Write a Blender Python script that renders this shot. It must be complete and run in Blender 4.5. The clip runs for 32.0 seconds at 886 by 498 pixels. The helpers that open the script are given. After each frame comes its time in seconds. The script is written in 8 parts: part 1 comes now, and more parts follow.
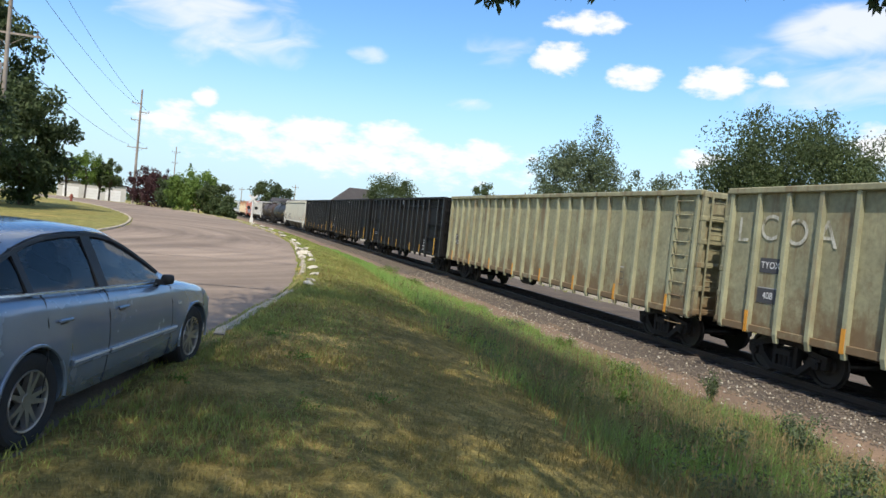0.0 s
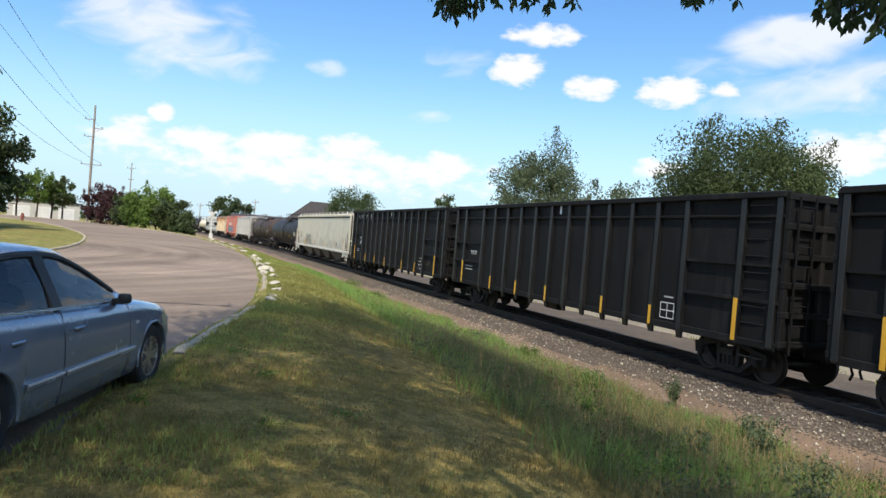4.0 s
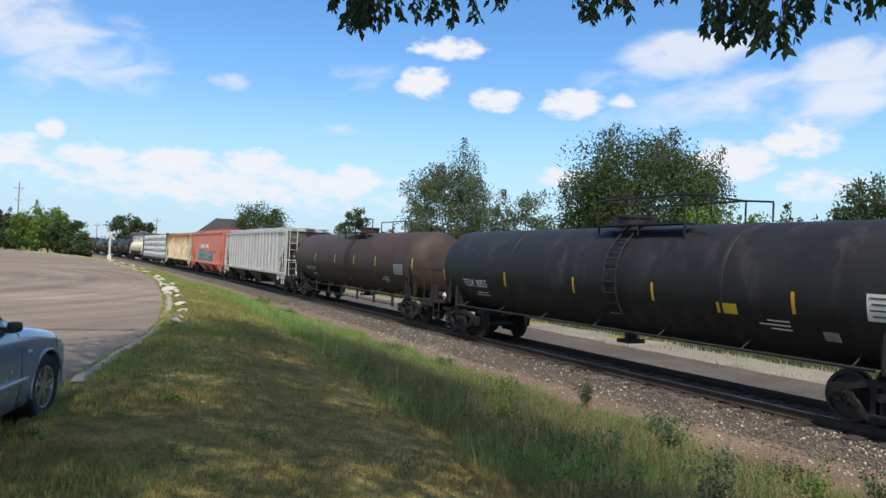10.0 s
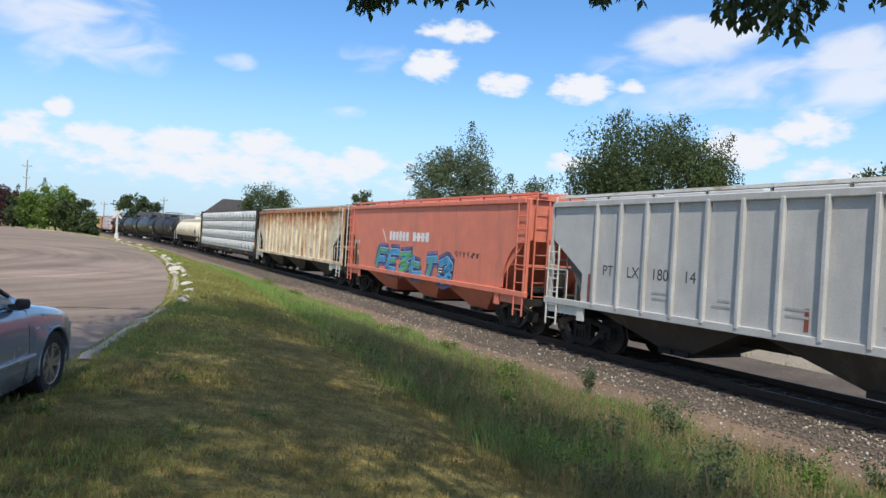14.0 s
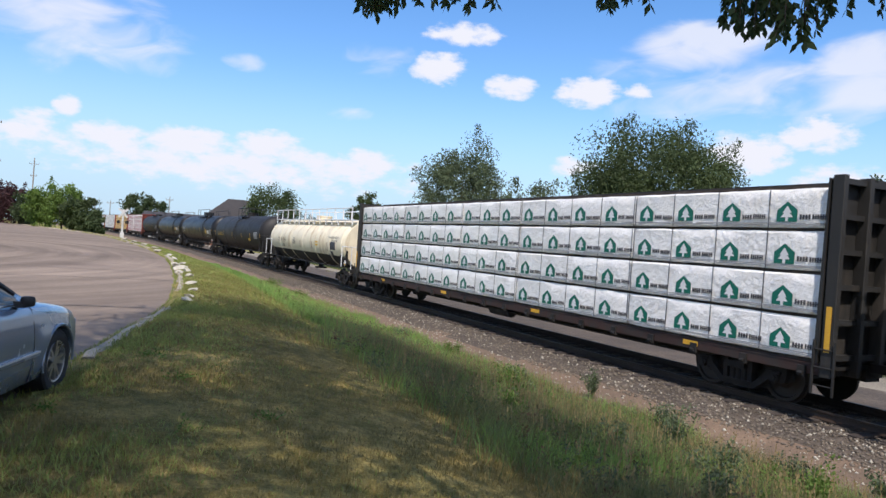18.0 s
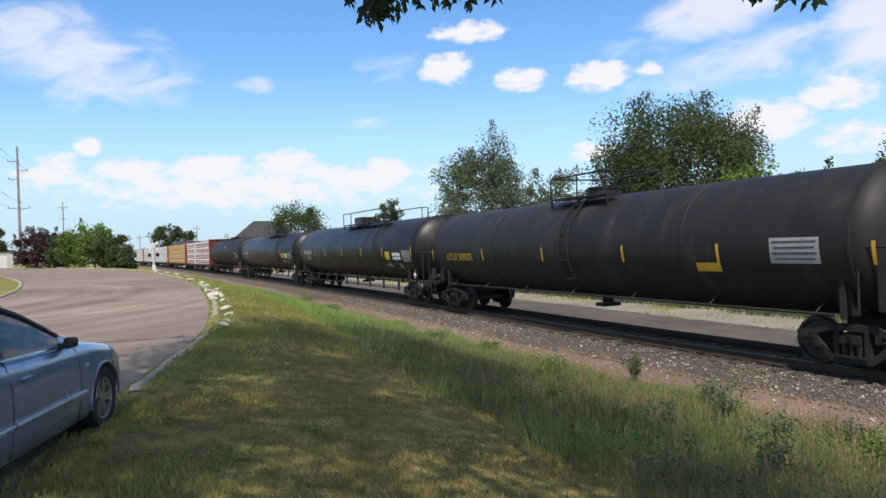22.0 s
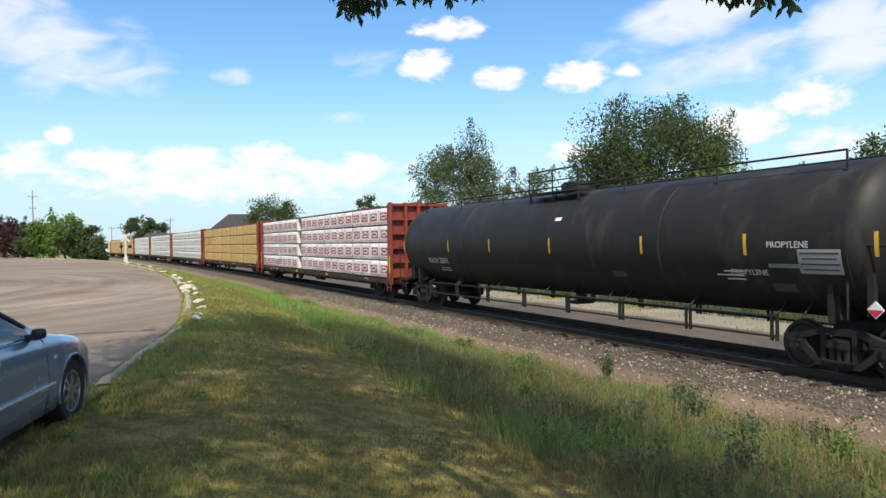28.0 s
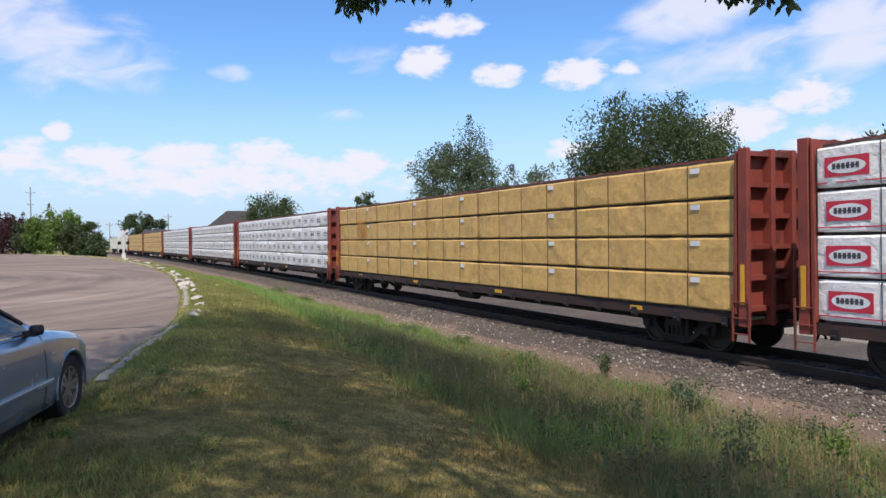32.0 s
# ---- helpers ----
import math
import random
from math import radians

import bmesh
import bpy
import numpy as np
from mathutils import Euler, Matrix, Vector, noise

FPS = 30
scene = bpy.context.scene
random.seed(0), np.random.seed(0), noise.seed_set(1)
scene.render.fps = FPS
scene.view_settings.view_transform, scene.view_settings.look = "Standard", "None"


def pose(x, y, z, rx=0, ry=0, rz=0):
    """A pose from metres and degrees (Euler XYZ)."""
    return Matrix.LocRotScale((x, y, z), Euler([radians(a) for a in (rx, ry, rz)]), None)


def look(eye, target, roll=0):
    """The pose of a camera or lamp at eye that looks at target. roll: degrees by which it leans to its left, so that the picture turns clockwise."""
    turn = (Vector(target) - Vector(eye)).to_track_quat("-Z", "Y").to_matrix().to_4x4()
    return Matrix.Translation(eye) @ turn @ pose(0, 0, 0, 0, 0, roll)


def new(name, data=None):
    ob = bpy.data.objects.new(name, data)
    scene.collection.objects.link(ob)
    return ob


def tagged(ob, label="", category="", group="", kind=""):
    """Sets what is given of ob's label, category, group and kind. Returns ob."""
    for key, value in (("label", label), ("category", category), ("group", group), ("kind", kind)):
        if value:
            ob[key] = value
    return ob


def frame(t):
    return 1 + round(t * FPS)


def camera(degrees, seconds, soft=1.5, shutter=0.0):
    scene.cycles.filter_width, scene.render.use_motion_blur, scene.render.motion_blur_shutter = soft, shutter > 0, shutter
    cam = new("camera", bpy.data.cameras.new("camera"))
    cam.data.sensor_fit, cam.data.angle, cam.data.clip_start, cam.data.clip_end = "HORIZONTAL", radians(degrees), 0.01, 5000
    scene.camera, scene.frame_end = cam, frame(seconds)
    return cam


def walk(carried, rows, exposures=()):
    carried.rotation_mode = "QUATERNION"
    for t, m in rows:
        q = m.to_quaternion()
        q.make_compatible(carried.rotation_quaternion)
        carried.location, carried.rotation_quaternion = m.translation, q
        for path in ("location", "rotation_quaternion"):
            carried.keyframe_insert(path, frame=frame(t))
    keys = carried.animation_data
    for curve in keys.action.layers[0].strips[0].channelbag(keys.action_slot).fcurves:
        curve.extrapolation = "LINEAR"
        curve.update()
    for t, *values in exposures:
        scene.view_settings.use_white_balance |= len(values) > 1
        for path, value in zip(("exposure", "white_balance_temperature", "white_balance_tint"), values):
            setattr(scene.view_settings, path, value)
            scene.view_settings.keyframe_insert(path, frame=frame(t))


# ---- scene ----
# World: x across the railway, y along it (away), z up; rail heads are at z = 0 beside the camera.
cam = camera(63.6, 32.0, soft=1.5)
EYE = (0.0, 0.0, 2.48)
# seconds, yaw, pitch, roll of the hand-held camera
TURNS = [
    (0, -16.92, -1.48, -5.60), (0.5, -16.69, -1.57, -6.36), (1, -17.05, -1.59, -6.41), (1.5, -17.37, -1.54, -6.41),
    (2, -18.09, -1.22, -5.38), (2.5, -18.38, -0.95, -5.11), (4.5, -21.01, -0.11, -3.68), (5, -22.66, 0.05, -2.76),
    (5.5, -25.67, 0.31, -2.04), (6, -28.37, 0.80, -0.92), (6.5, -28.79, 1.20, -1.30), (7, -28.99, 1.40, -1.22),
    (7.5, -28.86, 1.62, -1.23), (8, -28.67, 1.76, -1.33), (8.5, -28.42, 1.70, -1.56), (9, -28.09, 1.62, -1.65),
    (9.5, -27.66, 1.43, -1.97), (10, -26.94, 1.13, -2.50), (10.5, -26.80, 0.93, -2.75), (11, -26.76, 0.66, -2.89),
    (11.5, -26.48, 0.38, -3.19), (12, -26.52, 0.22, -3.22), (12.5, -26.70, 0.01, -3.24), (13, -26.73, 0.02, -3.23),
    (13.5, -26.62, -0.07, -3.48), (14, -26.48, -0.18, -3.37), (14.5, -26.63, -0.20, -3.42), (16.5, -26.48, -0.09, -4.04),
    (17, -26.72, 0.03, -4.18), (17.5, -26.32, 0.10, -4.24), (18, -26.12, -0.01, -4.02), (18.5, -25.52, -0.13, -3.76),
    (19, -25.39, -0.07, -2.12), (19.5, -24.97, 0.48, 0.28), (20, -23.88, 0.58, 1.56), (20.5, -23.44, 0.70, 1.63),
    (21, -24.15, 0.67, 1.31), (21.5, -24.78, 0.34, 1.95), (22, -23.96, -0.02, 2.08), (22.5, -23.75, -0.37, 1.10),
    (23, -24.70, -0.86, 2.21), (23.5, -25.08, -1.24, 3.92), (24, -25.18, -0.91, 3.69), (24.5, -25.54, -0.58, 3.35),
    (25, -25.44, -0.35, 2.72), (25.5, -25.10, -0.21, 2.44), (27.5, -25.71, -0.22, 0.96), (28, -25.86, -0.32, 1.06),
    (28.5, -25.67, -0.42, 1.25), (29, -25.73, -0.44, 1.08), (29.5, -25.77, -0.42, 0.95), (30, -25.76, -0.49, 1.00),
    (30.5, -25.78, -0.53, 0.84), (31, -25.98, -0.64, 0.98), (31.5, -25.95, -0.48, 0.82), (32, -25.99, -0.54, 0.91),
]
walk(cam, [(t, pose(*EYE, 90 + p, r, y)) for t, y, p, r in TURNS],
     [(0, 0.24, 6650, 12), (4, 0.22, 6700, 12), (6, 0.19, 6900, 12), (7, 0.12, 6650, 13), (8, -0.06, 6300, 14), (9.5, -0.02, 6350, 13), (12, 0.12, 6700, 12), (14, 0.03, 6400, 13), (16.5, 0.04, 6350, 15), (20, -0.02, 6250, 19), (21, -0.04, 6250, 18), (22.5, 0.15, 6750, 13), (24.5, 0.28, 6950, 9), (28, 0.2, 6850, 10), (29.3, 0.14, 6700, 13), (30.2, 0.06, 6450, 15), (31, -0.04, 6200, 18), (32, 0.0, 6300, 20)])

# ---- light ----
SUN_AZ, SUN_EL = 207.0, 56.0      # compass of the sun from +y towards +x, and its height, in degrees
world = bpy.data.worlds.new("sky")
scene.world = world
world.use_nodes = True


def build_sky():
    nt = world.node_tree
    nt.nodes.clear()
    N, L = nt.nodes.new, nt.links.new

    def math_(op, a, b=None, c=None, clamp=False):
        n = N("ShaderNodeMath")
        n.operation, n.use_clamp = op, clamp
        for i, v in enumerate((a, b, c)):
            if v is None:
                continue
            if isinstance(v, (int, float)):
                n.inputs[i].default_value = v
            else:
                L(v, n.inputs[i])
        return n.outputs[0]

    sky = N("ShaderNodeTexSky")
    sky.sky_type, sky.sun_disc = "NISHITA", False
    sky.sun_elevation, sky.sun_rotation = radians(SUN_EL), radians(SUN_AZ)
    sky.air_density, sky.dust_density, sky.ozone_density = 1.0, 0.5, 2.5
    co = N("ShaderNodeTexCoord")
    sep = N("ShaderNodeSeparateXYZ")
    L(co.outputs["Generated"], sep.inputs[0])
    az = math_("DEGREES", math_("ARCTAN2", sep.outputs[0], sep.outputs[1]))
    el = math_("DEGREES", math_("ARCSINE", sep.outputs[2]))
    comb = N("ShaderNodeCombineXYZ")
    L(math_("MULTIPLY", az, 0.10), comb.inputs[0])
    L(math_("MULTIPLY", el, 0.20), comb.inputs[1])
    n1 = N("ShaderNodeTexNoise")
    n1.inputs["Scale"].default_value, n1.inputs["Detail"].default_value, n1.inputs["Roughness"].default_value = 5.0, 10, 0.58
    L(comb.outputs[0], n1.inputs["Vector"])
    rag = math_("SUBTRACT", n1.outputs["Fac"], 0.5)
    # long wisps: noise drawn out sideways
    comb2 = N("ShaderNodeCombineXYZ")
    L(math_("ADD", math_("MULTIPLY", az, 0.10), math_("MULTIPLY", el, 0.05)), comb2.inputs[0])
    L(math_("ADD", math_("MULTIPLY", el, 0.24), math_("MULTIPLY", az, -0.05)), comb2.inputs[1])
    n2 = N("ShaderNodeTexNoise")
    n2.inputs["Scale"].default_value, n2.inputs["Detail"].default_value, n2.inputs["Distortion"].default_value = 1.9, 9, 0.7
    L(comb2.outputs[0], n2.inputs["Vector"])

    def blob(list_, noise_gain, ragged):
        total = None
        for a, e, w, h, d in list_:
            q = math_("ADD", math_("POWER", math_("ABSOLUTE", math_("DIVIDE", math_("SUBTRACT", az, a), w)), 2.0),
                      math_("POWER", math_("ABSOLUTE", math_("DIVIDE", math_("SUBTRACT", el, e), h)), 2.0))
            v = math_("MULTIPLY", math_("SUBTRACT", 1.0, q), d)
            total = v if total is None else math_("SMOOTH_MAX", total, v, 0.25)
        return math_("ADD", total, math_("MULTIPLY", ragged, noise_gain))

    def step(v, lo, hi):
        n = N("ShaderNodeMapRange")
        n.interpolation_type = "SMOOTHSTEP"
        L(v, n.inputs["Value"])
        n.inputs["From Min"].default_value, n.inputs["From Max"].default_value = lo, hi
        return n.outputs["Result"]

    puffs = [
        (26.55, 16.8, 2.95, 0.91, 1), (24.92, 14.15, 2.27, 1.27, 1.2), (30.76, 13.02, 2.05, 1.0, 1.1), (36.96, 12.92, 2.73, 1.18, 1.1), (40.4, 13.02, 1.18, 0.55, 0.8), (-2.09, 8.18, 1.0, 0.82, 1.1), (-3.84, 7.15, 1.59, 0.64, 0.8), (-4.61, 6.04, 2.73, 0.82, 0.8), (1.08, 6.44, 3.41, 1.0, 1), (6.12, 6.69, 4.09, 1.09, 1.1), (11.93, 7.04, 2.73, 1.18, 1.1), (19.81, 6.35, 2.27, 1.09, 1.1), (17.13, 6.01, 3.18, 1.0, 1), (8.95, 5.3, 14.5, 1.7, 0.75), (48.82, 8.51, 3.18, 1.64, 1.2), (53.27, 9.8, 2.64, 1.36, 1.1), (35.99, 7.17, 1.82, 0.73, 0.9), (54.64, 6.63, 2.73, 1.14, 0.6)]
    wisps = [
        (-2.72, 14.92, 6.6, 3.3, 1.1), (0.85, 13.38, 4.8, 2.6, 1.0), (-4.5, 11.38, 2.73, 1.18, 0.7), (9.61, 13.15, 1.64, 0.73, 0.9), (19.97, 14.25, 3.64, 1.18, 0.6), (17.65, 9.96, 1.82, 0.64, 0.6), (48.12, 13.59, 9.09, 4.09, 0.6), (45.41, 16.26, 5.5, 2.3, 1.7), (55.42, 13.77, 4.0, 3.6, 1.5)]
    m1 = step(blob(puffs, 3.6, rag), -0.3, 0.92)
    m2 = math_("MULTIPLY", step(blob(wisps, 3.2, math_("SUBTRACT", n2.outputs["Fac"], 0.5)), -0.1, 1.5), 0.8)
    haze = math_("MULTIPLY", step(el, 14.0, 1.0), 0.85)
    # unseen cloud overhead and behind, added to whiten the light in the shade
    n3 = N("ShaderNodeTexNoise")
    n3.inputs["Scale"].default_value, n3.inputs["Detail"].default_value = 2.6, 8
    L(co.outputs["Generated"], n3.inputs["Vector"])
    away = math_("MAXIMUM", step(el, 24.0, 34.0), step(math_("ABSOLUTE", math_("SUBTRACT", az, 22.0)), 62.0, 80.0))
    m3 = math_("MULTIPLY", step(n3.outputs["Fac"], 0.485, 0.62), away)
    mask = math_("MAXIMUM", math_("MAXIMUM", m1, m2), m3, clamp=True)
    bg1, bg2, bg3 = N("ShaderNodeBackground"), N("ShaderNodeBackground"), N("ShaderNodeBackground")
    mix, mix0, out = N("ShaderNodeMixShader"), N("ShaderNodeMixShader"), N("ShaderNodeOutputWorld")
    bg3.inputs["Color"].default_value = (0.50, 0.74, 0.93, 1)
    bg3.inputs["Strength"].default_value = 0.92
    L(haze, mix0.inputs[0])
    L(bg1.outputs[0], mix0.inputs[1])
    L(bg3.outputs[0], mix0.inputs[2])
    hsv = N("ShaderNodeHueSaturation")
    hsv.inputs["Saturation"].default_value = 1.25
    L(sky.outputs[0], hsv.inputs["Color"])
    L(hsv.outputs[0], bg1.inputs["Color"])
    bg1.inputs["Strength"].default_value = 0.19
    bg2.inputs["Color"].default_value = (0.93, 0.965, 1.0, 1)
    bg2.inputs["Strength"].default_value = 0.92
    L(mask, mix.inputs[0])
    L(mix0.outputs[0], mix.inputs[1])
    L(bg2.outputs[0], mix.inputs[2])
    L(mix.outputs[0], out.inputs["Surface"])


build_sky()
sun = new("sun", bpy.data.lights.new("sun", "SUN"))
sun.data.energy, sun.data.angle, sun.data.color = 4.6, radians(0.53), (1.0, 0.93, 0.80)
_a, _e = radians(SUN_AZ), radians(SUN_EL)
TO_SUN = Vector((math.sin(_a) * math.cos(_e), math.cos(_a) * math.cos(_e), math.sin(_e)))
sun.matrix_world = look(TO_SUN * 60, (0, 0, 0))


# ---- materials ----
def material(name, base, rough=0.6, metal=0.0, var=0.2, scale=1.5, fine=30.0, bump=0.15, dirt=None, dirt_amount=0.5,
             streak=1.0, dirt_scale=0.8, island=0.0, coat=0.0, band=None, spec=0.5, fine_var=0.12):
    """Colour with stains at one scale and grain at another, fine relief, and dirt drawn down by streak."""
    m = bpy.data.materials.new(name)
    m.use_nodes = True
    nt = m.node_tree
    N, L = nt.nodes.new, nt.links.new
    b = nt.nodes["Principled BSDF"]
    co = N("ShaderNodeTexCoord")
    info = N("ShaderNodeObjectInfo")
    off = N("ShaderNodeVectorMath")
    off.operation = "MULTIPLY_ADD"
    off.inputs[1].default_value = (1, 1, 1)
    rnd = N("ShaderNodeVectorMath")
    rnd.operation = "SCALE"
    rnd.inputs[0].default_value = (37, 19, 11)
    L(info.outputs["Random"], rnd.inputs["Scale"])
    L(co.outputs["Object"], off.inputs[0])
    L(rnd.outputs[0], off.inputs[2])
    vec = off.outputs[0]

    def noise_(s, detail=6, rough_=0.6, v=vec):
        n = N("ShaderNodeTexNoise")
        n.inputs["Scale"].default_value, n.inputs["Detail"].default_value, n.inputs["Roughness"].default_value = s, detail, rough_
        L(v, n.inputs["Vector"])
        return n.outputs["Fac"]

    def mix_(fac, a, c, kind="MIX"):
        n = N("ShaderNodeMix")
        n.data_type, n.blend_type = "RGBA", kind
        for sock, v in ((n.inputs[0], fac), (n.inputs[6], a), (n.inputs[7], c)):
            if isinstance(v, (int, float)):
                sock.default_value = v
            elif isinstance(v, tuple):
                sock.default_value = (*v, 1)
            else:
                L(v, sock)
        return n.outputs[2]

    def range_(v, lo, hi, a=0.0, c=1.0):
        n = N("ShaderNodeMapRange")
        L(v, n.inputs[0])
        for i, x in enumerate((lo, hi, a, c)):
            n.inputs[1 + i].default_value = x
        return n.outputs[0]

    big, small = noise_(scale), noise_(fine, 4)
    lo = tuple(max(0, c * (1 - var)) for c in base)
    hi = tuple(min(1, c * (1 + var)) for c in base)
    col = mix_(range_(big, 0.3, 0.7), lo, hi)
    col = mix_(fine_var, col, range_(small, 0.25, 0.75, 0.0, 1.0), "OVERLAY")
    if island:
        g = N("ShaderNodeNewGeometry")
        col = mix_(range_(g.outputs["Random Per Island"], 0, 1, 0, island), col, tuple(c * 0.35 for c in base))
    if band:
        # stains that run in from one height to another, ragged
        tint, z0, z1 = band
        hz = N("ShaderNodeSeparateXYZ")
        L(co.outputs["Object"], hz.inputs[0])
        ad = N("ShaderNodeMath")
        ad.operation = "ADD"
        L(range_(hz.outputs[2], z0, z1), ad.inputs[0])
        L(range_(noise_(1.1, 8, 0.7), 0.3, 0.7, -0.75, 0.55), ad.inputs[1])
        col = mix_(range_(ad.outputs[0], 0.1, 0.75, 0.0, 0.9), col, tint)
    if dirt:
        sc = N("ShaderNodeVectorMath")
        sc.operation = "MULTIPLY"
        sc.inputs[1].default_value = (1, 1, 1 / streak)
        L(vec, sc.inputs[0])
        d = noise_(dirt_scale * 2, 8, 0.65, sc.outputs[0])
        col = mix_(range_(d, 0.66 - 0.35 * dirt_amount, 0.78 - 0.2 * dirt_amount), col, dirt)
    L(col, b.inputs["Base Color"])
    L(range_(big, 0.3, 0.7, max(0.02, rough - 0.08), min(1, rough + 0.08)), b.inputs["Roughness"])
    b.inputs["Metallic"].default_value = metal
    b.inputs["Specular IOR Level"].default_value = spec
    if coat:
        b.inputs["Coat Weight"].default_value = coat
        b.inputs["Coat Roughness"].default_value = 0.08
    if bump:
        bp = N("ShaderNodeBump")
        bp.inputs["Strength"].default_value, bp.inputs["Distance"].default_value = bump, 0.02
        L(small, bp.inputs["Height"])
        L(bp.outputs[0], b.inputs["Normal"])
    return m


